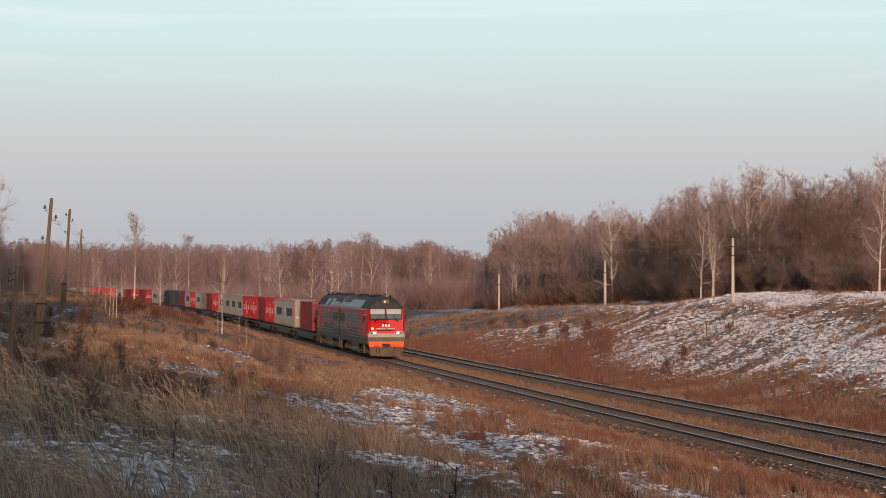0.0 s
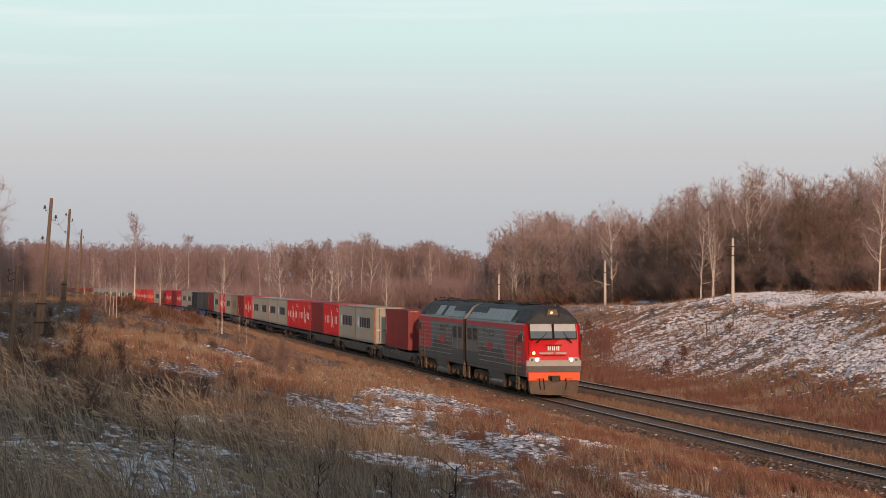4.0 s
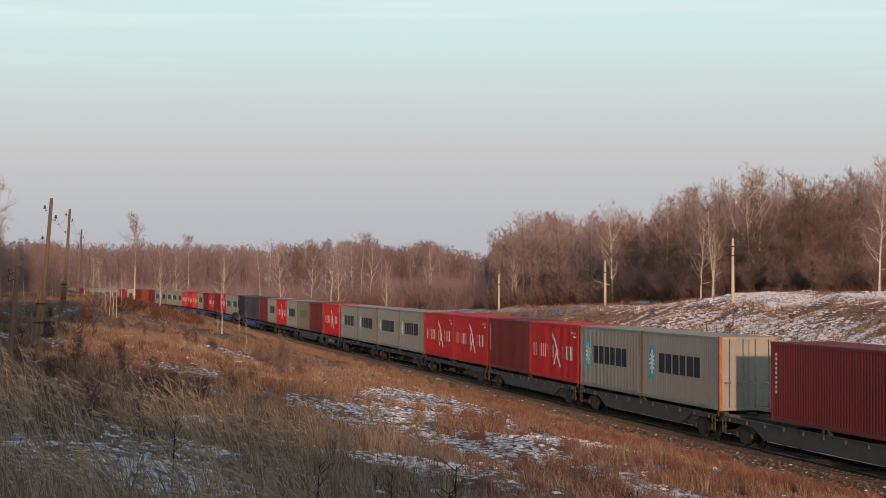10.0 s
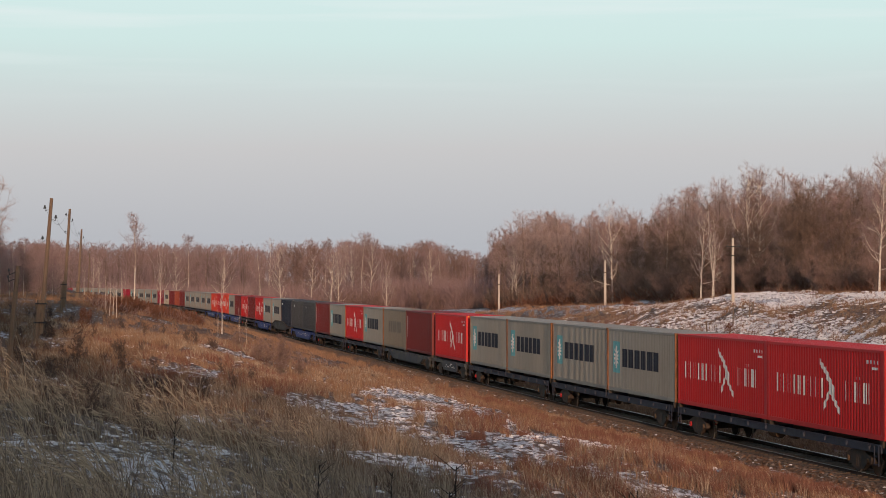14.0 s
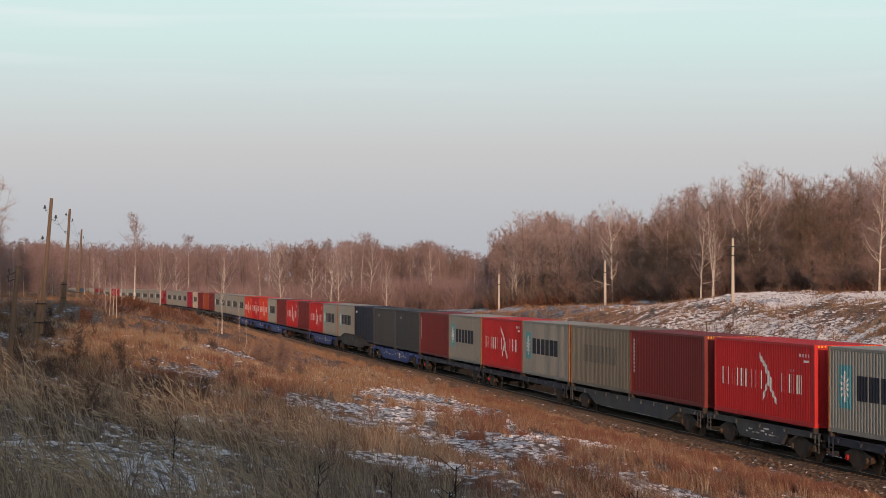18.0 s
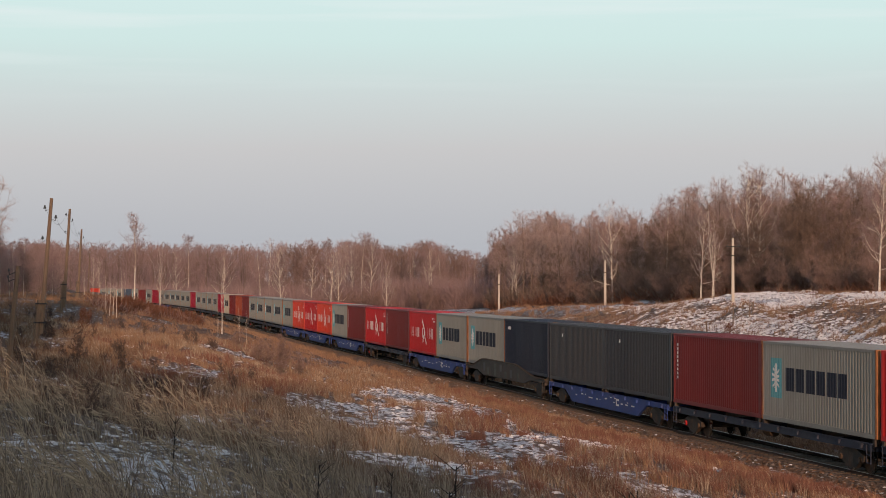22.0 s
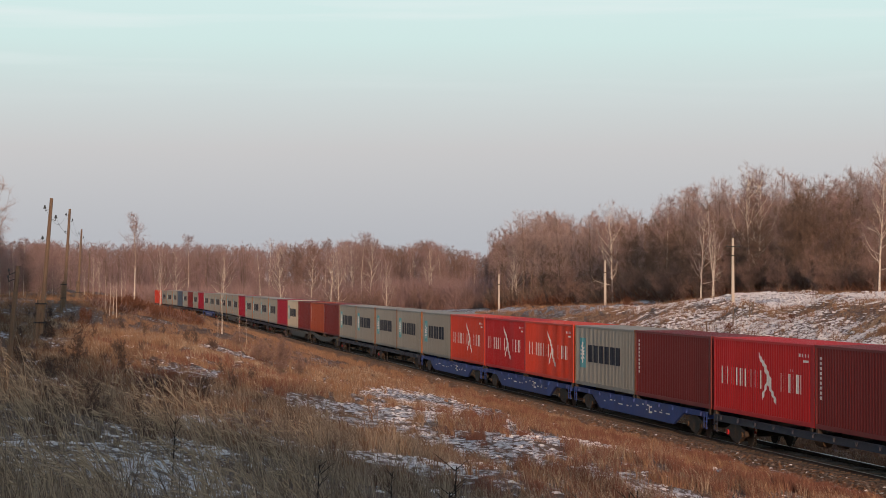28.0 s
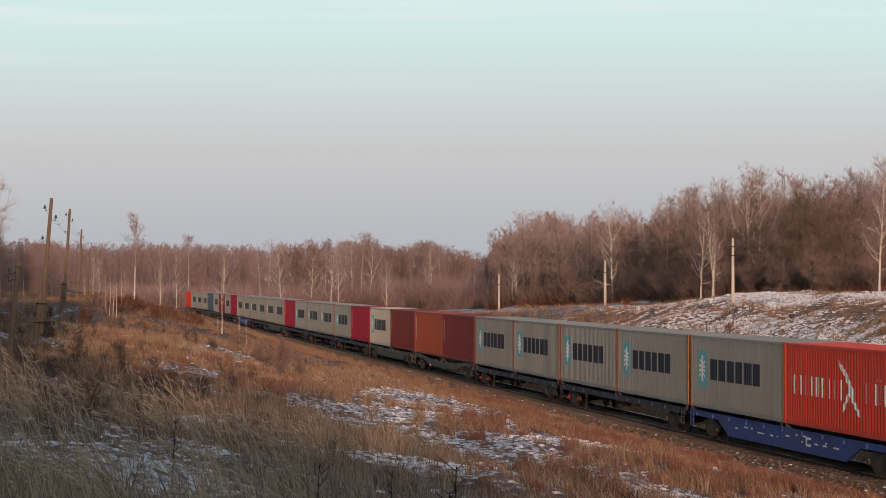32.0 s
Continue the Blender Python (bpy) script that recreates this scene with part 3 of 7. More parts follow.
def build_track(name, lat, label, s_near, s_far):
    bed = new(name)
    tagged(bed, label, "railway track", group="railway tracks")
    part("ballast_bed", ribbon(Mesh(), -300, 900, 4, [(-0.84, -0.130), (-0.60, -0.136), (0.60, -0.136), (0.84, -0.130)], lat), "ballast", bed, "brown oil-stained crushed-stone ballast between the rails")
    for sd in (-1, 1):
        rim = [(0.84, -0.130), (1.16, -0.135), (1.45, -0.17), (1.85, -0.60)]
        if sd < 0:
            rim = [(-a, b) for a, b in reversed(rim)]
        part("ballast_shoulder", ribbon(Mesh(), -300, 900, 4, rim, lat), "shoulder", bed, "rust-stained ballast shoulder with dead leaves")
    for side in (-0.76, 0.76):
        part("rail", ribbon(Mesh(), -300, 900, 4, [(side - 0.07, -0.18), (side - 0.065, -0.165), (side - 0.012, -0.14), (side - 0.012, -0.05), (side - 0.036, -0.035), (side - 0.036, -0.004),
                                                    (side + 0.036, -0.004), (side + 0.036, -0.035), (side + 0.012, -0.05), (side + 0.012, -0.14), (side + 0.065, -0.165), (side + 0.07, -0.18)], lat), "rail", bed, "rusty steel rail")
        part("rail_head", ribbon(Mesh(), -300, 900, 4, [(side - 0.034, -0.003), (side - 0.030, 0.001), (side + 0.030, 0.001), (side + 0.034, -0.003)], lat), "rail_top", bed, "polished running surface")
    one = Mesh()
    one.slab([(-0.15, -0.26), (-0.12, -0.125), (0.12, -0.125), (0.15, -0.26)], -1.30, 1.30)
    one.box(-0.09, 0.09, -0.92, -0.60, -0.126, -0.095).box(-0.09, 0.09, 0.60, 0.92, -0.126, -0.095)
    me = one.data("sleeper", "sleeper")
    for s in np.arange(s_near, s_far, 0.56):
        x, y, h = on_line(s, lat(s))
        ob = new("sleeper", me)
        ob.parent = bed
        ob.matrix_basis = Matrix.Translation((float(x), float(y), random.uniform(-0.008, 0.006))) @ Matrix.Rotation(float(h), 4, "Z")
    rest = Mesh()
    for s in np.arange(s_far, 330, 0.56):
        x, y, h = on_line(s, lat(s))
        c, k = math.cos(h), math.sin(h)
        i = len(rest.v)
        for px, py, pz in one.v[:8]:
            rest.v.append((float(x) + px * c - py * k, float(y) + px * k + py * c, pz))
        rest.f += [tuple(i + n for n in f) for f in one.f[:6]]
    tagged(part("sleepers", rest, "sleeper", bed), kind="stuff")


build_track("near_railway_track", lambda s: 0.0, "railway track on brown ballast under the container train", -34.0, 110.0)
build_track("far_railway_track", lambda s: float(spacing(s)), "empty second railway track with shining rails among dry grass", -34.0, 60.0)
# ---------------------------------------------------------------- containers
BOX_L, BOX_W, BOX_H = 12.192, 2.438, 2.896
PITCH = 0.278


def side_profile(x0, x1):
    """Corner points of the corrugation: x and depth behind the crest."""
    pts, x = [(x0, 0.0)], x0 + 0.06
    while x + PITCH < x1:
        pts += [(x, 0.0), (x + 0.068, 0.036), (x + 0.139, 0.036), (x + 0.207, 0.0)]
        x += PITCH
    return pts + [(x1, 0.0)]


SIDE = side_profile(-BOX_L / 2 + 0.14, BOX_L / 2 - 0.14)
SIDE_X, SIDE_D = [p[0] for p in SIDE], [p[1] for p in SIDE]


def on_side(bm, outline_at, x0, x1, sign, gap=0.005):
    """Paint on the corrugated side between x0 and x1; outline_at gives the lower and upper edge at x."""
    xs = sorted({x0, x1, *[x for x in SIDE_X if x0 < x < x1]})
    if len(xs) < 4:
        xs = sorted({*xs, (x0 + x1) / 2})
    for a, b in zip(xs[:-1], xs[1:]):
        ya = sign * (BOX_W / 2 - 0.012 - float(np.interp(a, SIDE_X, SIDE_D)) + gap)
        yb = sign * (BOX_W / 2 - 0.012 - float(np.interp(b, SIDE_X, SIDE_D)) + gap)
        (la, ua), (lb, ub) = outline_at(a), outline_at(b)
        bm.face((a, ya, la), (b, yb, lb), (b, yb, ub), (a, ya, ua))
    return bm


def bar(bm, x0, x1, z0, z1, sign):
    return on_side(bm, lambda x: (z0, z1), x0, x1, sign)


def slanted(bm, x0, z0, x1, z1, wide, sign):
    return on_side(bm, lambda x: (z0 + (z1 - z0) * (x - x0) / (x1 - x0) - wide / 2, z0 + (z1 - z0) * (x - x0) / (x1 - x0) + wide / 2), x0, x1, sign)


def dark_word(parent, mat, label):
    """The shipping line's mark: a teal panel with a white star, and six dark blocks of a sign."""
    panel, star = Mesh(), Mesh()
    for sign in (-1,):
        f = 1 if sign < 0 else -1
        if mat == "black_mark":
            a, b = sorted((f * -5.05, f * -3.85))
            bar(panel, a, b, 0.85, 2.30, sign)
            c = f * -4.45
            for k in range(7):
                t = k * math.pi / 7 + 0.2
                dx, dz = 0.42 * math.cos(t), 0.52 * math.sin(t)
                if abs(dx) < 0.09:
                    on_side(star, lambda x: (1.58 - 0.52, 1.58 + 0.52), c - 0.05, c + 0.05, sign, 0.010)
                else:
                    xa, xb = c - abs(dx), c + abs(dx)
                    sl = dz / dx
                    on_side(star, lambda x: (1.58 + sl * (x - c) - 0.05, 1.58 + sl * (x - c) + 0.05), xa, xb, sign, 0.010)
        x = -3.35
        wide, lo, hi = 0.98, 1.10, 2.05

        def stroke(x0, x1, z0, z1):
            bar(word, x0, x1, z0, z1, sign)

        for k in range(6):
            word = Mesh()
            stroke(x, x + wide + (0.08, 0.02)[k % 2], lo + 0.06, hi - 0.06)
            part("letter_block", word, mat, parent, label)
            x += wide + 0.14
    if panel.v:
        part("logo_panel", panel, "teal_mark", parent, "teal square panel")
        part("logo_star", star, "white_mark", parent, "white seven-pointed star")


def white_word(parent, thin):
    """White strokes of a sign with a tall flying banner shape across its middle."""
    sail = Mesh()
    for sign in (-1,):
        f = 1 if sign < 0 else -1

        def stroke(x0, x1, z0, z1):
            a, b = sorted((f * x0, f * x1))
            bar(word, a, b, z0, z1, sign)

        x = -5.05
        for k in range(7):
            word = Mesh()
            stroke(x, x + 0.07 + 0.02 * (not thin), 1.10, 1.78)
            stroke(x + 0.42, x + 0.48, 1.10, 1.78)
            if k % 2:
                stroke(x + 0.20, x + 0.25, 1.10, 1.78)
            part("letter_stroke", word, "white_mark", parent, "white painted stroke shape")
            x += 0.76
        x = 2.35
        for k in range(3):
            word = Mesh()
            stroke(x, x + 0.09, 1.10, 1.78)
            stroke(x + 0.48, x + 0.56, 1.10, 1.78)
            stroke(x + 0.24, x + 0.30, 1.10, 1.78)
            if k == 1:
                for dx in (3.35, 3.62):
                    stroke(dx, dx + 0.1, 1.86, 1.95)
            part("letter_stroke", word, "white_mark", parent, "white painted stroke shape")
            x += 0.88

        def sweep(x0, z0, x1, z1, w):
            if f < 0:
                x0, z0, x1, z1 = -x1, z1, -x0, z0
            slanted(sail, x0, z0, x1, z1, w, sign)

        sweep(-0.30, 2.34, 0.35, 2.00, 0.22)
        sweep(0.3, 2.04, 1.2, 1.32, 0.34)
        sweep(0.15, 0.80, 0.75, 1.40, 0.26)
        sweep(0.75, 1.40, 1.75, 0.68, 0.24)
    part("banner_mark", sail, "white_mark", parent, "white flying banner shape")


def code_marks(parent, column):
    """The small unreadable code rows near a corner."""
    bm = Mesh()
    for sign in (-1, 1):
        f = 1 if sign < 0 else -1
        if column:
            for k in range(9):
                a, b = sorted((f * -5.60, f * -5.36))
                bar(bm, a, b, 1.02 + 0.17 * k, 1.13 + 0.17 * k, sign)
        else:
            for k in range(4):
                a, b = sorted((f * (4.4 + 0.3 * k), f * (4.6 + 0.3 * k)))
                bar(bm, a, b, 2.42, 2.54, sign)
            a, b = sorted((f * 4.9, f * 5.5))
            bar(bm, a, b, 2.24, 2.32, sign)
    tagged(part("code_marks", bm, "white_mark", parent, "rows of small white marks"), kind="stuff")


KINDS = {
    "grey_word": ("grey_box", "dark", "grey steel freight container with teal panel and dark lettering"),
    "cream_word": ("cream_box", "dark", "cream steel freight container with teal panel and dark lettering"),
    "tan_word": ("tan_box", "faded", "faded tan freight container with ghostly worn lettering"),
    "red_word": ("red_box", "white", "bright red freight container with white lettering and banner mark"),
    "orange_word": ("orange_red_box", "white", "orange-red freight container with white lettering and banner mark"),
    "crimson": ("crimson_box", "code", "crimson freight container with small white code marks"),
    "maroon": ("maroon_box", "code", "dark maroon freight container with small white code marks"),
    "rust": ("rust_box", "code", "rust-brown freight container with weathered sides"),
    "slate": ("slate_box", "small", "dark slate-grey freight container"),
    "umber": ("umber_box", "small", "umber-grey weathered freight container"),
    "navy": ("navy_box", "small", "navy-black freight container with a small white mark"),
    "blue": ("blue_box", "small", "blue freight container among grey ones"),
    "bright_red": ("orange_red_box", "code", "bright red freight container at the end of the train"),
}


def make_container(kind):
    paint, marks, label = KINDS[kind]
    box = tagged(new("freight_container"), label, "container", group="containers on the train")
    hl, hw, h = BOX_L / 2, BOX_W / 2, BOX_H
    for sign in (-1, 1):
        bm = Mesh()
        y = [sign * (hw - 0.012 - d) for d in SIDE_D]
        bm.loft([[(x, b, 0.15) for x, b in zip(SIDE_X, y)], [(x, b, h - 0.09) for x, b in zip(SIDE_X, y)]], close=False)
        part("side_panel", bm, paint, box)
        part("bottom_rail", Mesh().box(-hl + 0.1, hl - 0.1, min(sign * hw, sign * (hw - 0.06)), max(sign * hw, sign * (hw - 0.06)), 0.0, 0.16), paint, box)
        part("top_rail", Mesh().box(-hl + 0.1, hl - 0.1, min(sign * hw, sign * (hw - 0.06)), max(sign * hw, sign * (hw - 0.06)), h - 0.10, h - 0.01), paint, box)
    roof = Mesh()
    pts = []
    x = -hl + 0.1
    while x < hl - 0.2:
        pts += [(x, 0.0), (x + 0.1, 0.0), (x + 0.14, -0.02), (x + 0.24, -0.02)]
        x += 0.28
    pts.append((hl - 0.1, 0.0))
    roof.loft([[(a, -hw + 0.05, h - 0.012 + b) for a, b in pts], [(a, hw - 0.05, h - 0.012 + b) for a, b in pts]], close=False)
    part("roof_panel", roof, paint, box)
    part("floor", Mesh().box(-hl + 0.1, hl - 0.1, -hw + 0.05, hw - 0.05, 0.05, 0.14), paint, box)
    posts = "corner_rust" if kind in ("grey_word", "tan_word", "cream_word") else paint
    for sx in (-1, 1):
        for sy in (-1, 1):
            bm = Mesh()
            x0, x1 = sorted((sx * hl, sx * (hl - 0.15)))
            y0, y1 = sorted((sy * hw, sy * (hw - 0.12)))
            bm.box(x0, x1, y0, y1, 0.10, h - 0.10)
            bm.box(x0 - 0.008, x1 + 0.008, y0 - 0.008, y1 + 0.008, 0.0, 0.12).box(x0 - 0.008, x1 + 0.008, y0 - 0.008, y1 + 0.008, h - 0.12, h)
            part("corner_post", bm, posts, box, "rusty corner post with castings" if posts == "corner_rust" else "")
        bm = Mesh()
        x0, x1 = sorted((sx * (hl - 0.012), sx * (hl - 0.10)))
        bm.box(x0, x1, -hw + 0.1, hw - 0.1, h - 0.12, h - 0.01)
        part("end_beam", bm, paint, box)
        part("end_sill", Mesh().box(x0, x1, -hw + 0.1, hw - 0.1, 0.0, 0.14), paint, box)
    # doors to the front, a ribbed wall to the rear
    xf = hl - 0.05
    for sy in (-1, 1):
        bm = Mesh()
        y0, y1 = sorted((sy * 0.012, sy * (hw - 0.13)))
        bm.box(xf - 0.05, xf, y0, y1, 0.15, h - 0.13)
        for k in range(4):
            z = 0.42 + 0.58 * k
            bm.box(xf, xf + 0.018, y0 + 0.06, y1 - 0.06, z, z + 0.36)
        door = part("door", bm, paint, box)
        rods = Mesh()
        for y in (0.25, 0.80):
            rods.rod((xf + 0.035, sy * y, 0.1), (xf + 0.035, sy * y, h - 0.08), 0.02)
            rods.box(xf + 0.02, xf + 0.06, sy * y - 0.22, sy * y + 0.05, 1.05, 1.12)
        part("lock_rod", rods, "steel" if kind == "grey_word" else paint, door, "upright locking bars")
    bm = Mesh()
    pts, y = [], -hw + 0.12
    while y < hw - 0.3:
        pts += [(y, 0.0), (y + 0.07, 0.0), (y + 0.12, 0.04), (y + 0.19, 0.04)]
        y += 0.24
    pts.append((hw - 0.12, 0.0))
    bm.loft([[(-hl + 0.03 + b, a, 0.14) for a, b in pts], [(-hl + 0.03 + b, a, h - 0.12) for a, b in pts]], close=False)
    part("end_wall", bm, paint, box)
    stripes = Mesh()
    for k in range(10):
        for y0 in (-hw + 0.13, hw - 0.75):
            if k % 2 == 0:
                stripes.box(hl - 0.012, hl - 0.006, y0 + k * 0.062, y0 + k * 0.062 + 0.06, h - 0.11, h - 0.03)
    part("warning_stripes", stripes, "yellow_mark", box, "yellow height-warning stripes")
    if marks == "dark":
        dark_word(box, "black_mark", "row of dark block shapes")
    elif marks == "faded":
        dark_word(box, "faded_mark", "row of worn faded block shapes")
    elif marks == "white":
        white_word(box, kind == "red_word")
        code_marks(box, False)
    elif marks == "code":
        code_marks(box, True)
    else:
        bm = Mesh()
        if kind == "navy":
            bar(bm, -5.2, -4.9, 2.32, 2.46, -1)
            bar(bm, -4.82, -4.4, 2.30, 2.48, -1)
        else:
            bar(bm, -3.2, -3.05, 2.25, 2.40, -1)
        part("small_mark", bm, "white_mark", box, "small white mark")
    return box


# ---------------------------------------------------------------- wagons
WAGON_P = 24.85


def make_bogie(parent, x, red):
    bm = Mesh()
    for sy in (-1, 1):
        y0, y1 = sorted((sy * 0.98, sy * 1.14))
        bm.slab([(x - 1.25, 0.62), (x - 1.2, 0.42), (x - 0.7, 0.34), (x - 0.45, 0.18), (x + 0.45, 0.18), (x + 0.7, 0.34), (x + 1.2, 0.42), (x + 1.25, 0.62),
                 (x + 0.6, 0.80), (x + 0.2, 0.86), (x - 0.2, 0.86), (x - 0.6, 0.80)], y0, y1)
        for k in (-0.2, 0.0, 0.2):
            bm.rod((x + k, sy * 1.08, 0.25), (x + k, sy * 1.08, 0.62), 0.07, n=6)
    bm.box(x - 0.22, x + 0.22, -1.05, 1.05, 0.55, 0.85)
    bm.rod((x, 0, 0.80), (x, 0, 1.0), 0.2, n=8)
    bogie = part("bogie", bm, "bogie", parent, "grimy two-axle bogie")
    for wx in (x - 0.925, x + 0.925):
        ws = Mesh()
        ws.rod((wx, -1.02, 0.475), (wx, 1.02, 0.475), 0.075, n=8)
        for sy in (-1, 1):
            ws.rod((wx, sy * 0.70, 0.475), (wx, sy * 0.83, 0.475), 0.47, 0.46, n=20)
            tread = Mesh().rod((wx, sy * 0.735, 0.475), (wx, sy * 0.825, 0.475), 0.476, 0.472, n=20)
            part("wheel_tread", tread, "steel", bogie, "bright polished wheel tread")
        part("wheelset", ws, "bogie", bogie, "dark steel wheels on their axle")
        for sy in (-1, 1):
            box = Mesh().rod((wx, sy * 1.0, 0.475), (wx, sy * 1.20, 0.475), 0.12, 0.10, n=8)
            part("axle_box", box, "red_part" if red and wx < x else "axle_rust", bogie, "red axle cover" if red and wx < x else "rust-coloured axle box")
    return bogie


def coupler(parent, x, sx):
    bm = Mesh()
    bm.box(min(x, x - sx * 0.6), max(x, x - sx * 0.6), -0.12, 0.12, 0.92, 1.16)
    bm.box(min(x, x + sx * 0.12), max(x, x + sx * 0.12), -0.2, 0.2, 0.88, 1.2)
    part("coupler", bm, "bogie", parent)


WAGONS = {
    "belly_grey": ("wagon_grey", "dark grey fishbelly container wagon"),
    "belly_lead": ("wagon_lead", "blue-grey patched fishbelly container wagon"),
    "belly_blue": ("wagon_blue", "bright blue fishbelly container wagon with white marks"),
    "flat": ("wagon_navy", "navy-black flat container wagon with slim side sills"),
    "well": ("wagon_olive", "olive-grey container wagon with high humped side plates"),
    "sag": ("wagon_grey", "dark container wagon with a sagging curved frame"),
    "short": ("wagon_lead", "short blue-grey container wagon for one box"),
}


def make_wagon(kind):
    mat, label = WAGONS[kind]
    length = 14.62 if kind == "short" else WAGON_P
    w = tagged(new("container_wagon"), label, "wagon", group="wagons of the train")
    hl = length / 2 - 0.42
    bx = hl - 2.45
    if kind == "flat":
        side = [(-hl, 0.84), (-hl, 1.10), (hl, 1.10), (hl, 0.84)]
    elif kind == "well":
        side = [(-hl, 0.98), (-hl, 1.14), (-hl + 2.2, 1.18), (-7.0, 1.60), (-6.2, 1.67), (3.4, 1.67), (4.4, 1.60), (8.6, 1.18), (hl, 1.14), (hl, 0.98),
                (bx - 1.6, 0.96), (bx - 3.3, 0.72), (-bx + 3.3, 0.72), (-bx + 1.6, 0.96)]
    elif kind == "sag":
        side = [(-hl, 1.0), (-hl, 1.2), (-hl + 2.5, 1.2), (-6, 1.02), (0, 0.92), (6, 1.02), (hl - 2.5, 1.2), (hl, 1.2), (hl, 1.0), (bx - 1.4, 0.95), (bx - 3.6, 0.62), (0, 0.50), (-bx + 3.6, 0.62), (-bx + 1.4, 0.95)]
    else:
        low = 0.46 if kind != "belly_blue" else 0.33
        side = [(-hl, 0.90), (-hl, 1.10), (hl, 1.10), (hl, 0.90), (bx - 1.35, 0.88), (bx - (2.9 if kind != "short" else 1.9), low), (-bx + (2.9 if kind != "short" else 1.9), low), (-bx + 1.35, 0.88)]
    yo = 1.34 if kind == "well" else 1.27
    for sy in (-1, 1):
        y0, y1 = sorted((sy * yo, sy * (yo - 0.10)))
        sill_m = Mesh().slab(side, y0, y1)
        rib = sill_m if kind != "well" else Mesh()
        n = 5 if kind == "short" else 11
        for k in range(n):
            x = -hl + 1.0 + (2 * hl - 2.0) * k / (n - 1)
            top = 1.07
            rib.box(x - 0.05, x + 0.05, min(sy * yo, sy * (yo + 0.06)), max(sy * yo, sy * (yo + 0.06)), 0.92, top)
            rib.box(x - 0.14, x + 0.14, min(sy * yo, sy * (yo + 0.045)), max(sy * yo, sy * (yo + 0.045)), 1.02, 1.07)
        sill = part("side_sill", sill_m, mat, w)
        rail = Mesh().box(-hl, hl, min(sy * yo, sy * (yo + 0.035)), max(sy * yo, sy * (yo + 0.035)), 1.065, 1.10)
        if kind == "well":
            rim = Mesh()
            edge = side[1:9]
            for (x0, z0), (x1, z1) in zip(edge[:-1], edge[1:]):
                rim.slab([(x0, z0 - 0.02), (x1, z1 - 0.02), (x1, z1 + 0.025), (x0, z0 + 0.025)], min(sy * (yo - 0.11), sy * (yo + 0.05)), max(sy * (yo - 0.11), sy * (yo + 0.05)))
            part("top_flange", rim, "axle_rust", sill, "rust-edged top flange")
            for x0, x1, z0, z1, mt in ((-6.1, -5.5, 0.95, 1.45, "umber_box"), (-4.9, -4.2, 0.80, 1.20, "wagon_patch"), (-2.6, -2.0, 0.78, 1.50, "wagon_patch"), (-0.9, -0.3, 1.1, 1.5, "umber_box"),
                                       (0.6, 1.2, 0.80, 1.15, "wagon_patch"), (2.2, 2.9, 0.85, 1.3, "umber_box"), (4.3, 4.8, 0.80, 1.2, "wagon_patch")):
                part("repaint_patch", Mesh().box(x0, x1, min(sy * yo, sy * (yo + 0.006)), max(sy * yo, sy * (yo + 0.006)), z0, z1), mt, sill, "square patch of faded repaint")
        elif kind != "sag":
            part("top_flange", rail, mat, sill)
        if kind in ("belly_blue", "short"):
            mk = Mesh()
            r = random.Random(5)
            for k in range(16):
                x = r.uniform(-bx + 3.6, bx - 3.6) if kind != "short" else r.uniform(-1.8, 1.8)
                z = r.choice((0.68, 0.78, 0.88))
                x1 = x + r.uniform(0.12, 0.5)
                mk.box(x, x1, min(sy * yo, sy * (yo + 0.006)), max(sy * yo, sy * (yo + 0.006)), z, z + 0.055)
            if kind == "belly_blue":
                for x, z0, z1 in ((2.6, 0.58, 0.90), (2.75, 0.58, 0.66), (2.75, 0.82, 0.90)):
                    mk.box(x, x + (0.14 if z1 - z0 > 0.2 else 0.4), min(sy * yo, sy * (yo + 0.006)), max(sy * yo, sy * (yo + 0.006)), z0, z1)
            tagged(part("sill_marks", mk, "white_mark", sill, "small white painted marks"), kind="stuff")
    part("centre_sill", Mesh().box(-hl, hl, -0.28, 0.28, 0.74, 1.06), "bogie", w)
    n = 7
    for k in range(n):
        deck = Mesh()
        x = -hl + 0.15 + (2 * hl - 0.3) * k / (n - 1)
        deck.box(x - 0.13, x + 0.13, -yo + 0.1, yo - 0.1, 0.9, 1.07 if kind != "sag" else (1.07 if k in (0, 6) else 0.88))
        part("cross_beam", deck, mat, w)
    for sx in (-1, 1):
        make_bogie(w, sx * bx, kind == "flat" and sx < 0)
        coupler(w, sx * (length / 2 - 0.12), sx)
        for sy in (-1, 1):
            step = Mesh()
            for dx in (0.1, 0.5):
                step.rod((sx * (hl - dx), sy * (yo + 0.03), 0.42), (sx * (hl - dx), sy * (yo + 0.03), 1.05), 0.02)
            for z in (0.45, 0.72):
                step.box(min(sx * (hl - 0.1), sx * (hl - 0.5)), max(sx * (hl - 0.1), sx * (hl - 0.5)), sy * (yo + 0.03) - 0.03, sy * (yo + 0.03) + 0.03, z, z + 0.03)
            part("foot_step", step, mat, w)
        part("headstock", Mesh().box(min(sx * hl, sx * (hl - 0.1)), max(sx * hl, sx * (hl - 0.1)), -yo, yo, 0.84, 1.10), mat, w)
    gear = Mesh()
    gear.rod((-1.4, -0.55, 0.72), (-0.5, -0.55, 0.72), 0.2, n=10).rod((0.6, -0.5, 0.74), (1.3, -0.5, 0.74), 0.14, n=10)
    gear.rod((-bx, -0.35, 0.70), (bx, -0.35, 0.70), 0.025)
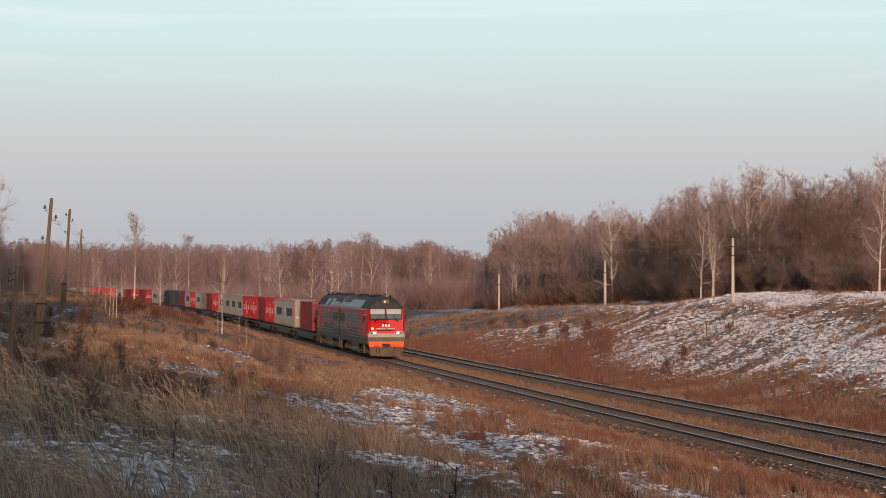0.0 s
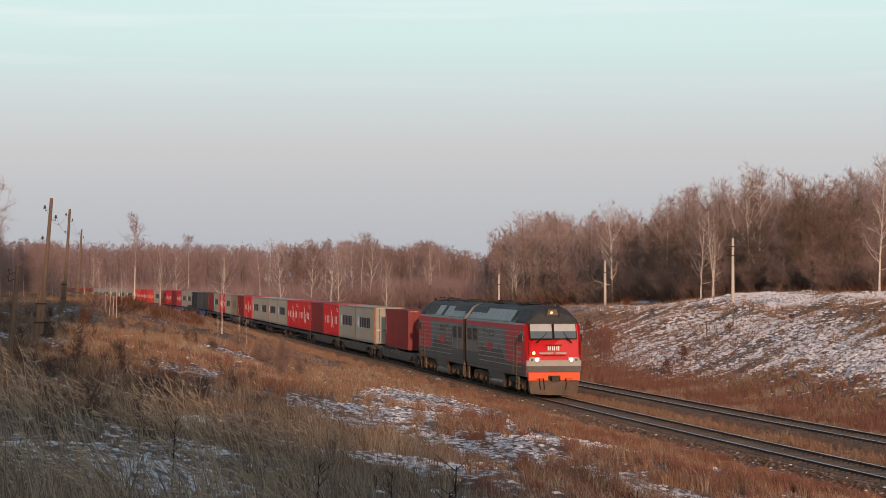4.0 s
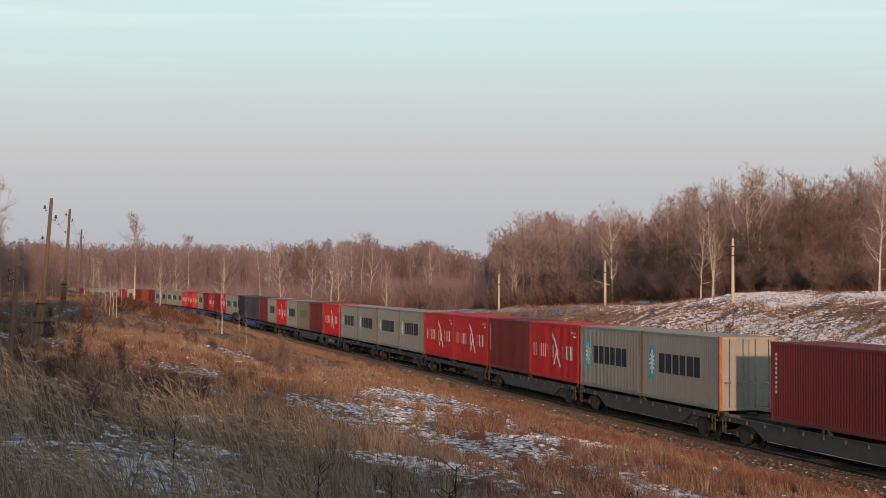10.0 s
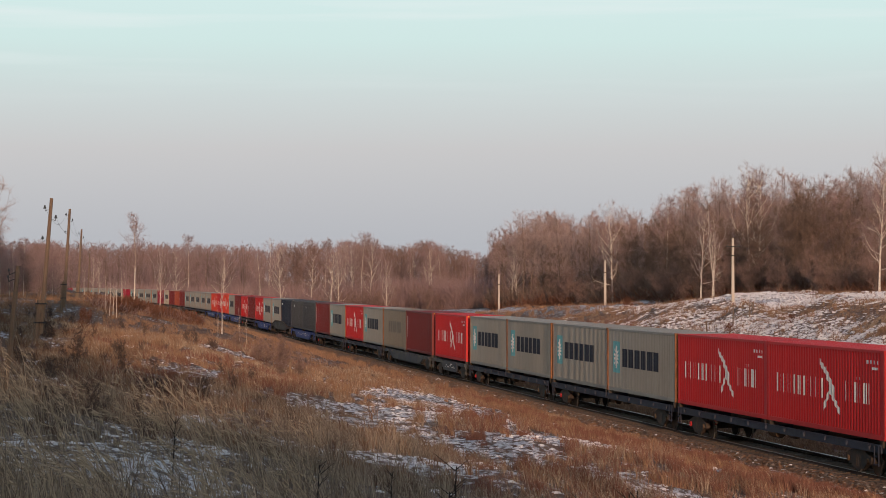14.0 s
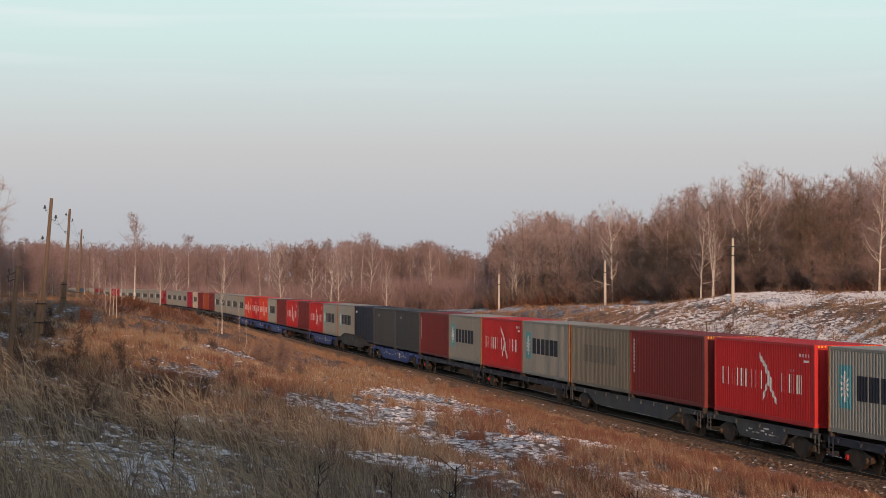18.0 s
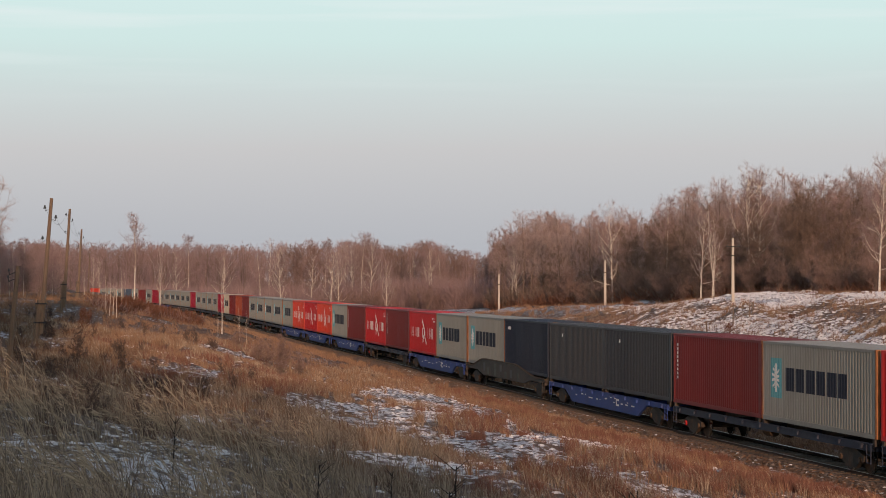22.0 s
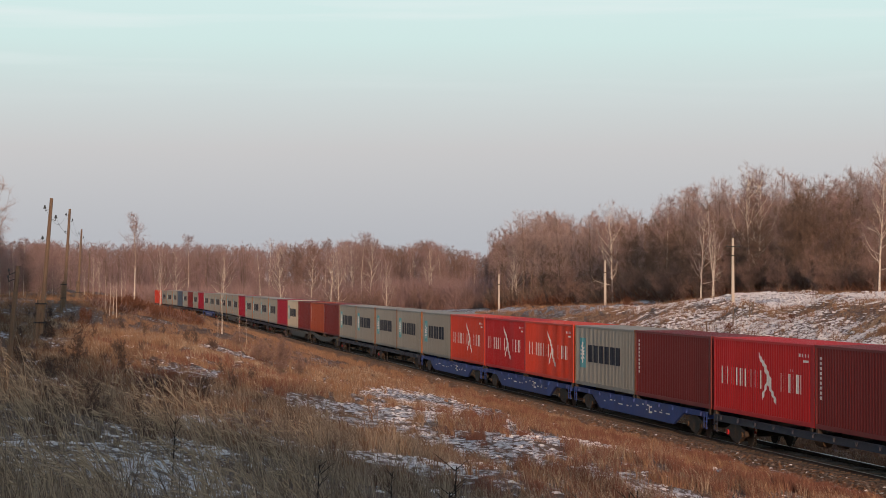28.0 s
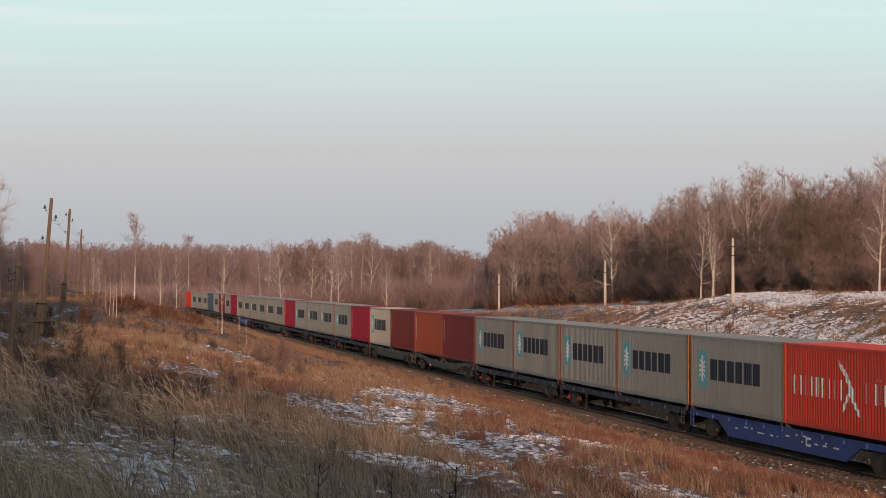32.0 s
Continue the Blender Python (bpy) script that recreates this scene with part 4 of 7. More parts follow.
    part("brake_gear", gear, "axle_rust" if kind == "flat" else "bogie", w, "air reservoir and brake rods")
    for x in ((-6.0, 6.0) if kind == "short" else (-12.0, -0.3, 0.3, 12.0) if kind != "well" else (-12.0, 12.0)):
        for sy in (-1, 1):
            part("twist_lock", Mesh().box(x - 0.10, x + 0.10, sy * 1.15 - 0.09, sy * 1.15 + 0.09, 1.02, 1.25), "bogie", w)
    return w


# ---------------------------------------------------------------- locomotive
LOCO_L = 19.25


def flat_on_side(bm, outline, y, thick, sy):
    return bm.slab(outline, min(sy * y, sy * (y + thick)), max(sy * y, sy * (y + thick)))


def make_loco(lit):
    """One section, its cab at +x."""
    lo = tagged(new("diesel_locomotive_section"), "red and grey freight diesel locomotive section with dark sooty roof", "locomotive", group="locomotive sections")
    back, cab = -9.35, 6.6
    half = [(1.52, 1.35), (1.54, 1.5), (1.54, 3.92), (1.46, 4.10), (0.98, 4.72), (0.62, 4.90), (0.0, 4.96)]

    def ring(x, k=1.0, top=1.0, dx=None):
        pts = [(y * k, z if z < 3.95 else 3.92 + (z - 3.92) * top) for y, z in half]
        full = pts + [(-y, z) for y, z in reversed(pts[:-1])]
        return [(x + (dx(z) if dx else 0.0), y, z) for y, z in full]

    body = Mesh().loft([ring(back), ring(cab)], close=True)
    body.f.append(tuple(range(0, 13)))
    part("body_shell", body, "loco_grey", lo)
    # roof skin a little proud of the shell
    roof = Mesh()
    rp = [(1.50, 4.02), (1.0, 4.74), (0.63, 4.925), (0, 4.985), (-0.63, 4.925), (-1.0, 4.74), (-1.50, 4.02)]
    roof.loft([[(x, y, z) for y, z in rp] for x in (back, cab)], close=False)
    part("roof", roof, "loco_roof", lo, "dark grimy roof")
    # the cab: side cheeks, leaning face and rounded brow
    lean = lambda z: 0.0 if z < 2.9 else -0.42 * (z - 2.9) / 1.2
    cabm = Mesh().loft([ring(cab), ring(9.3, dx=lambda z: lean(z) - max(0, z - 4.0) * 1.2), ring(9.5, k=0.955, top=0.86, dx=lambda z: lean(z) - max(0, z - 4.0) * 1.25)], close=True)
    n = len(cabm.v)
    cabm.f.append(tuple(range(n - 1, n - 14, -1)))
    cab_ob = part("cab", cabm, "loco_red", lo, "bright red driver's cab")
    brow = Mesh()
    rings = []
    for x, k, drop in ((cab - 0.25, 1.0, 0.0), (8.2, 1.0, 0.03), (8.85, 0.985, 0.16), (9.12, 0.95, 0.42), (9.2, 0.93, 0.78)):
        rings.append([(x, y * k * 1.01, max(4.0, z + 0.035 - drop * (z - 3.95))) for y, z in [(1.51, 3.98), (1.47, 4.12), (1.0, 4.74), (0.63, 4.93), (0, 4.99), (-0.63, 4.93), (-1.0, 4.74), (-1.47, 4.12), (-1.51, 3.98)]])
    brow.loft(rings, close=False)
    i = len(brow.v)
    brow.f.append(tuple(range(i - 1, i - 10, -1)))
    part("cab_roof", brow, "loco_roof", lo, "rounded dark cab roof")
    fx = 9.5
    part("pale_stripe", Mesh().box(fx - 0.2, fx + 0.03, -1.51, 1.51, 1.72, 2.02), "loco_stripe", lo, "pale grey stripe under the face")
    part("lower_face", Mesh().box(fx - 0.2, fx + 0.02, -1.51, 1.51, 1.38, 1.72), "loco_dark", lo)
    part("buffer_beam", Mesh().box(fx - 0.15, fx + 0.12, -1.42, -0.34, 0.94, 1.36).box(fx - 0.15, fx + 0.12, 0.34, 1.42, 0.94, 1.36).box(fx - 0.15, fx + 0.12, -0.35, 0.35, 1.2, 1.36), "loco_orange", lo, "bright orange-red buffer beam")
    plow = Mesh()
    plow.loft([[(fx + 0.05, -1.40, 0.92), (fx + 0.05, -1.30, 0.22)], [(fx + 0.32, -0.4, 0.92), (fx + 0.42, -0.35, 0.16)], [(fx + 0.32, 0.4, 0.92), (fx + 0.42, 0.35, 0.16)], [(fx + 0.05, 1.40, 0.92), (fx + 0.05, 1.30, 0.22)]], close=False)
    plow.box(fx - 0.6, fx - 0.3, -1.3, 1.3, 0.3, 1.0)
    part("snow_plough", plow, "plough", lo, "dusty brown snow plough")
    coupler(lo, fx + 0.35, 1)
    hoses = Mesh()
    for y in (-0.62, 0.62, -0.85):
        hoses.rod((fx + 0.16, y, 1.05), (fx + 0.32, y, 0.82), 0.03).rod((fx + 0.32, y, 0.82), (fx + 0.34, y * 0.95, 0.45), 0.03)
    part("brake_hose", hoses, "black", lo)
    # windscreen
    for sy in (-1, 1):
        y0, y1 = sorted((sy * 0.07, sy * 1.26))
        z0, z1 = 3.22, 4.02

        def xz(z, extra):
            return fx + lean(z) + 0.0 + extra

        zm = 3.60
        frame_m = Mesh().loft([[(xz(z, e), y, z) for y, z in ((y0 - 0.05, z0 - 0.05), (y1 + 0.05, z0 - 0.05), (y1 + 0.05, z1 + 0.05), (y0 - 0.05, z1 + 0.05))] for e in (-0.05, 0.02)], close=True)
        i = len(frame_m.v)
        frame_m.f.append((i - 4, i - 3, i - 2, i - 1))
        fr = part("windscreen_frame", frame_m, "black", lo)
        gl = Mesh().face((xz(z0, 0.032), y0, z0), (xz(z0, 0.032), y1, z0), (xz(zm, 0.032), y1, zm), (xz(zm, 0.032), y0, zm))
        part("windscreen", gl, "glass", fr, "dark cab window glass")
        bl = Mesh().face((xz(zm, 0.03), y0, zm), (xz(zm, 0.03), y1, zm), (xz(z1, 0.03), y1, z1), (xz(z1, 0.03), y0, z1))
        part("window_blind", bl, "blind", fr, "pale sun blind behind the glass")
        wp = Mesh().rod((fx + 0.06, sy * 0.95, 2.95), (fx - 0.08, sy * 0.45 + 0.1, 3.55), 0.018)
        wp.rod((fx + 0.07, sy * 1.0, 2.98), (fx + 0.04, sy * 0.7, 3.25), 0.03)
        part("wiper", wp, "black", lo)
        lampbox = Mesh().slab([(sy * 0.74, 1.95), (sy * 1.36, 1.93), (sy * 1.40, 2.10), (sy * 1.28, 2.19), (sy * 0.80, 2.19)], 0.0, 0.06)
        lampbox.v = [(fx + 0.03 + y, x, z) for x, y, z in lampbox.v]
        hb = part("headlight_housing", lampbox, "loco_stripe", lo, "grey headlight housing")
        lens = Mesh().rod((fx + 0.09, sy * 0.95, 2.06), (fx + 0.13, sy * 0.95, 2.06), 0.085, 0.075, n=14)
        part("headlight", lens, "lamp_on" if lit else "glass", hb, "shining round headlight" if lit else "unlit headlight")
        tail = Mesh().rod((fx + 0.09, sy * 1.22, 2.06), (fx + 0.12, sy * 1.22, 2.06), 0.075, n=12)
        part("marker_light", tail, "glass", hb)
    if lit:
        # glowing disc in place of light reflected on the cab face, no lamp
        amber = Mesh().rod((fx + 0.02, -1.12, 2.42), (fx + 0.06, -1.12, 2.42), 0.085, 0.07, n=12)
        part("face_reflection", amber, "amber_reflection", lo, "amber light reflected on the cab face")
    top = Mesh().loft([[(8.55, -0.42, 4.42), (8.55, 0.42, 4.42), (8.55, 0.32, 4.86), (8.55, -0.32, 4.86)], [(9.16, -0.42, 4.38), (9.16, 0.42, 4.38), (9.12, 0.30, 4.84), (9.12, -0.30, 4.84)]], close=True)
    top.f.append((4, 5, 6, 7))
    tb = part("upper_lamp_housing", top, "loco_soot", lo, "dark housing of the upper headlight")
    part("upper_headlight", Mesh().loft([[(9.165, -0.32, 4.45), (9.165, 0.32, 4.45), (9.13, 0.24, 4.78), (9.13, -0.24, 4.78)], [(9.185, -0.31, 4.46), (9.185, 0.31, 4.46), (9.15, 0.23, 4.77), (9.15, -0.23, 4.77)]]).face((9.185, -0.31, 4.46), (9.185, 0.31, 4.46), (9.15, 0.23, 4.77), (9.15, -0.23, 4.77)), "brass", tb, "dull ochre upper headlight frame")
    if lit:
        part("upper_bulb", Mesh().rod((9.17, -0.06, 4.60), (9.21, -0.06, 4.60), 0.09, 0.07, n=10), "lamp_warm", tb, "dim warm lamp behind the glass")
    grab = Mesh()
    for z, w in ((2.86, 0.45), (2.28, 0.62), (1.30, 0.0)):
        if w:
            grab.rod((fx + 0.08, -w, z), (fx + 0.08, w, z), 0.018)
            for y in (-w, w):
                grab.rod((fx, y, z), (fx + 0.08, y, z), 0.015)
    for sy in (-1, 1):
        grab.rod((fx + 0.06, sy * 1.40, 2.3), (fx + 0.06, sy * 1.40, 3.0), 0.018)
        grab.rod((fx + 0.18, sy * 1.0, 1.02), (fx + 0.18, sy * 0.6, 1.02), 0.018)
    part("front_grab_rail", grab, "black", lo)
    badge = Mesh()
    for y0 in (-0.34, -0.10, 0.14):
        badge.box(fx + 0.002, fx + 0.012, y0, y0 + 0.06, 2.56, 2.78).box(fx + 0.002, fx + 0.012, y0 + 0.10, y0 + 0.16, 2.56, 2.78)
    part("front_badge", badge, "white_mark", cab_ob, "white badge bars on the cab face")
    for y0, y1 in ((-0.80, -0.02), (0.10, 0.70)):
        part("number_bar", Mesh().box(fx + 0.002, fx + 0.010, y0, y1, 2.36, 2.46), "loco_stripe", cab_ob, "pale number bar")
    # sides
    for sy in (-1, 1):
        red = Mesh()
        flat_on_side(red, [(4.0, 1.78), (3.4, 3.55), (9.05, 3.55), (9.28, 2.9), (9.28, 1.78)], 1.541, 0.010, sy)
        flat_on_side(red, [(back + 0.05, 3.68), (back + 0.05, 3.90), (9.0, 3.90), (9.1, 3.55), (3.4, 3.55), (3.35, 3.68)], 1.541, 0.011, sy)
        part("red_side_panel", red, "loco_red", lo, "red livery panel with slanted edge")
        dark = Mesh()
        flat_on_side(dark, [(back + 0.05, 1.38), (back + 0.05, 2.05), (-5.0, 2.05), (-4.8, 2.42), (2.6, 2.42), (3.2, 1.9), (4.0, 1.78), (9.2, 1.78), (9.3, 1.38)], 1.541, 0.007, sy)
        part("dark_side_panel", dark, "loco_dark", lo, "darker grey lower livery panel")
        for k in range(8):
            z = 1.62 + 0.27 * k
            rib = Mesh().box(-4.9, 8.2, min(sy * 1.55, sy * 1.585), max(sy * 1.55, sy * 1.585), z, z + 0.035)
            part("side_rib", rib, "loco_stripe", lo, "pale horizontal rib of the body side")
        # grille doors near the coupled end
        for x0 in (-8.95, -6.95):
            dr = Mesh()
            flat_on_side(dr, [(x0, 2.15), (x0, 3.50), (x0 + 1.75, 3.50), (x0 + 1.75, 2.15)], 1.552, 0.02, sy)
            d_ob = part("grille_door", dr, "loco_grey", lo)
            lv = Mesh()
            for k in range(14):
                z = 2.74 + 0.052 * k
                lv.box(x0 + 0.12, x0 + 1.63, min(sy * 1.573, sy * 1.590), max(sy * 1.573, sy * 1.590), z, z + 0.03)
            part("louvre", lv, "loco_soot", d_ob, "dark ventilation louvres")
        posts = Mesh()
        for x in (-9.1, -7.1, -5.1):
            posts.box(x - 0.03, x + 0.03, min(sy * 1.552, sy * 1.59), max(sy * 1.552, sy * 1.59), 2.1, 3.52)
        part("door_post", posts, "brass", lo, "yellowed door edging")
        for x0, x1, z0, z1 in ((-3.2, -2.65, 2.95, 3.48), (-2.2, -1.75, 3.1, 3.45), (-1.4, -0.95, 3.1, 3.45), (-0.6, -0.15, 3.1, 3.45)):
            win = flat_on_side(Mesh(), [(x0, z0), (x0, z1), (x1, z1), (x1, z0)], 1.56, 0.02, sy)
            part("side_window", win, "glass", lo, "small dark side window")
        hatch = Mesh()
        for x0, x1, z0, z1 in ((-4.1, -3.7, 1.9, 2.6), (1.6, 2.0, 1.95, 2.6)):
            flat_on_side(hatch, [(x0, z0), (x0, z1), (x1, z1), (x1, z0)], 1.56, 0.02, sy)
        part("side_hatch", hatch, "loco_dark", lo)
        for x0, x1 in ((-2.1, -1.65), (-1.5, -1.05), (-0.9, -0.45)):
            mark = flat_on_side(Mesh(), [(x0, 2.30), (x0 + 0.10, 2.78), (x1 + 0.10, 2.78), (x1, 2.30)], 1.588, 0.006, sy)
            part("side_badge", mark, "loco_red", lo, "red painted badge shape")
        num = flat_on_side(Mesh(), [(7.0, 2.35), (7.0, 2.5), (8.4, 2.5), (8.4, 2.35)], 1.58, 0.004, sy)
        part("number_bar", num, "loco_stripe", lo, "small pale number bar")
        cw = Mesh()
        flat_on_side(cw, [(7.9, 3.0), (7.9, 3.62), (8.7, 3.62), (8.75, 3.0)], 1.553, 0.02, sy)
        part("cab_side_window", cw, "glass", cab_ob, "dark cab side window")
        cd = Mesh()
        flat_on_side(cd, [(6.4, 1.75), (6.4, 3.6), (7.2, 3.6), (7.2, 1.75)], 1.553, 0.012, sy)
        cdo = part("cab_door", cd, "loco_red", lo)
        rails = Mesh()
        for x in (6.25, 7.3):
            rails.rod((x, sy * 1.63, 1.15), (x, sy * 1.63, 3.1), 0.022)
            for z in (1.3, 3.05):
                rails.rod((x, sy * 1.54, z), (x, sy * 1.63, z), 0.018)
        part("hand_rail", rails, "brass", lo, "yellow vertical grab rails by the cab door")
        mirror = Mesh().box(8.55, 8.62, min(sy * 1.58, sy * 1.78), max(sy * 1.58, sy * 1.78), 3.0, 3.4)
        part("mirror", mirror, "black", lo)
        ladder = Mesh()
        for x in (6.45, 7.05):
            ladder.box(x - 0.03, x + 0.03, min(sy * 1.42, sy * 1.48), max(sy * 1.42, sy * 1.48), 0.35, 1.35)
        for z in (0.38, 0.68, 0.98):
            ladder.box(6.45, 7.05, min(sy * 1.35, sy * 1.52), max(sy * 1.35, sy * 1.52), z, z + 0.04)
        part("cab_ladder", ladder, "brass", lo, "ochre steps below the cab door")
        l2 = Mesh()
        for x in (-9.2, -8.7):
            l2.box(x - 0.03, x + 0.03, min(sy * 1.42, sy * 1.48), max(sy * 1.42, sy * 1.48), 0.35, 1.35)
        for z in (0.40, 0.75):
            l2.box(-9.2, -8.7, min(sy * 1.38, sy * 1.50), max(sy * 1.38, sy * 1.50), z, z + 0.04)
        part("rear_ladder", l2, "brass", lo)
        # roof slope: ribs and vent panels between them
        for k in range(13):
            x = -8.6 + 1.22 * k
            rr = Mesh()
            rr.loft([[(x - 0.035, sy * 1.515, 4.03), (x + 0.035, sy * 1.515, 4.03)], [(x - 0.035, sy * 1.02, 4.755), (x + 0.035, sy * 1.02, 4.755)], [(x - 0.035, sy * 0.63, 4.95), (x + 0.035, sy * 0.63, 4.95)]], close=False)
            part("roof_rib", rr, "loco_vent", lo, "raised roof seam")
        for x0, wide, kind in ((-3.68, 1.14, 0), (-2.46, 1.14, 0), (-1.24, 1.14, 1 - lit), (-0.02, 1.14, 0), (1.20, 1.14, 0), (2.42, 1.14, 1 - lit), (3.64, 1.14, 1 - lit), (4.86, 1.14, 1)):
            vp = Mesh()

            def slope(x, t, up):
                y, z = 1.50 - 0.49 * t, 4.03 + 0.72 * t
                return (x, sy * (y + 0.82 * up), z + 0.57 * up)

            if kind == 0:
                vp.face(slope(x0, 0.08, 0.018), slope(x0 + wide, 0.08, 0.018), slope(x0 + wide, 0.92, 0.018), slope(x0, 0.92, 0.018))
                part("roof_panel", vp, "loco_vent", lo, "pale grey roof panel")
            else:
                vp.face(slope(x0, 0.05, 0.012), slope(x0 + wide, 0.05, 0.012), slope(x0 + wide, 0.95, 0.012), slope(x0, 0.95, 0.012))
                vent = part("roof_vent", vp, "black", lo, "open dark roof vent")
                sl = Mesh()
                for k in range(6):
                    t = 0.08 + 0.15 * k
                    sl.face(slope(x0 + 0.04, t, 0.02), slope(x0 + wide - 0.04, t, 0.02), slope(x0 + wide - 0.04, t + 0.07, 0.06), slope(x0 + 0.04, t + 0.07, 0.06))
                part("vent_slat", sl, "loco_dark", vent, "dusty vent slats")
        for k in range(4):
            x0 = -8.56 + 1.22 * k
            low_p = Mesh().face(slope(x0, 0.05, 0.020), slope(x0 + 1.14, 0.05, 0.020), slope(x0 + 1.14, 0.52, 0.030), slope(x0, 0.52, 0.030))
            low_p.face(slope(x0, 0.52, 0.030), slope(x0 + 1.14, 0.52, 0.030), slope(x0 + 1.14, 0.54, 0.0), slope(x0, 0.54, 0.0))
            part("roof_flap", low_p, "loco_vent", lo, "pale low roof flap below the sooty arch")
        part("skirt", Mesh().box(-9.3, 9.3, min(sy * 1.40, sy * 1.50), max(sy * 1.40, sy * 1.50), 1.12, 1.37), "loco_dark", lo)
    # things on the roof
    rt = Mesh()
    rt.box(-5.2, -4.2, -0.5, 0.5, 4.95, 5.08).box(-4.0, -2.6, -0.45, 0.45, 4.95, 5.04)
    rt.rod((-4.7, 0, 5.0), (-4.7, 0, 5.18), 0.42, n=14)
    part("exhaust_housing", rt, "loco_soot", lo, "sooty exhaust housing on the roof")
    rt = Mesh()
    rt.box(2.0, 3.6, -0.55, 0.55, 4.96, 5.06).box(3.0, 4.4, -0.35, 0.35, 5.02, 5.15)
    part("roof_hatch", rt, "loco_soot", lo, "sooty hatch on the roof")
    rail_m = Mesh()
    for y in (-0.32, 0.32):
        rail_m.rod((5.6, y, 5.16), (7.6, y, 5.16), 0.03)
        for x in (5.7, 6.6, 7.5):
            rail_m.rod((x, y, 4.92), (x, y, 5.16), 0.02)
    for y in (-0.5, 0.5):
        rail_m.rod((-9.0, y, 5.04), (4.8, y, 5.04), 0.018)
        for k in range(9):
            rail_m.rod((-8.8 + 1.65 * k, y, 4.88), (-8.8 + 1.65 * k, y, 5.04), 0.015)
    part("roof_rail", rail_m, "loco_soot", lo, "thin rails along the roof")
    horn = Mesh().rod((7.9, 0.5, 5.02), (8.35, 0.5, 5.02), 0.05, 0.11, n=8).rod((7.9, 0.5, 4.9), (7.9, 0.5, 5.02), 0.03)
    part("horn", horn, "loco_soot", lo)
    # below the frame
    part("frame", Mesh().box(-9.4, 9.4, -1.3, 1.3, 1.05, 1.36), "bogie", lo)
    tank = Mesh().slab([(-2.6, 0.95), (-2.6, 1.12), (2.4, 1.12), (2.4, 0.95)], -1.42, 1.42)
    tank.box(-2.2, 2.0, -1.40, 1.40, 0.72, 1.0)
    part("equipment_box", tank, "loco_dark", lo, "grey underfloor equipment box")
    ft = Mesh().rod((-2.3, -1.05, 0.50), (2.1, -1.05, 0.50), 0.30, n=14).rod((-2.3, 1.05, 0.50), (2.1, 1.05, 0.50), 0.30, n=14)
    part("fuel_tank", ft, "loco_grey", lo, "grey cylindrical fuel tank")
    part("tank_end", Mesh().box(2.1, 2.16, -1.40, 1.40, 0.3, 1.1).box(-2.4, -2.34, -1.40, 1.40, 0.3, 1.1), "bogie", lo)
    for bx in (-5.7, 5.5):
        fm = Mesh()
        for sy in (-1, 1):
            y0, y1 = sorted((sy * 1.12, sy * 1.24))
            fm.slab([(bx - 2.6, 0.60), (bx - 2.6, 0.86), (bx - 1.4, 0.98), (bx + 1.4, 0.98), (bx + 2.6, 0.86), (bx + 2.6, 0.60), (bx + 1.2, 0.68), (bx - 1.2, 0.68)], y0, y1)
        fm.box(bx - 0.4, bx + 0.4, -1.1, 1.1, 0.7, 1.05)
        bg = part("bogie", fm, "bogie", lo, "grimy three-axle bogie")
        for wx in (bx - 1.85, bx, bx + 1.85):
            ws = Mesh()
            ws.rod((wx, -1.05, 0.525), (wx, 1.05, 0.525), 0.09, n=8)
            for sy in (-1, 1):
                ws.rod((wx, sy * 0.70, 0.525), (wx, sy * 0.83, 0.525), 0.52, 0.51, n=22)
                tread = Mesh().rod((wx, sy * 0.735, 0.525), (wx, sy * 0.825, 0.525), 0.527, 0.522, n=22)
                part("wheel_tread", tread, "steel", bg, "bright polished wheel tread")
            part("wheelset", ws, "bogie", bg)
            for sy in (-1, 1):
                ab = Mesh().rod((wx, sy * 1.15, 0.525), (wx, sy * 1.36, 0.525), 0.19, 0.15, n=10)
                ab.box(wx - 0.24, wx + 0.24, min(sy * 1.14, sy * 1.24), max(sy * 1.14, sy * 1.24), 0.32, 0.72)
                for dx in (-0.42, 0.42):
                    ab.rod((wx + dx, sy * 1.18, 0.42), (wx + dx, sy * 1.18, 0.80), 0.10, n=8)
                part("axle_box", ab, "axle_rust", bg, "ochre axle box with springs")
    part("end_bellows", Mesh().box(back - 0.22, back, -0.6, 0.6, 1.3, 3.5), "black", lo, "black gangway bellows")
    part("end_frame", Mesh().box(back - 0.02, back + 0.06, -1.57, 1.57, 1.35, 3.98), "loco_soot", lo)
    return lo


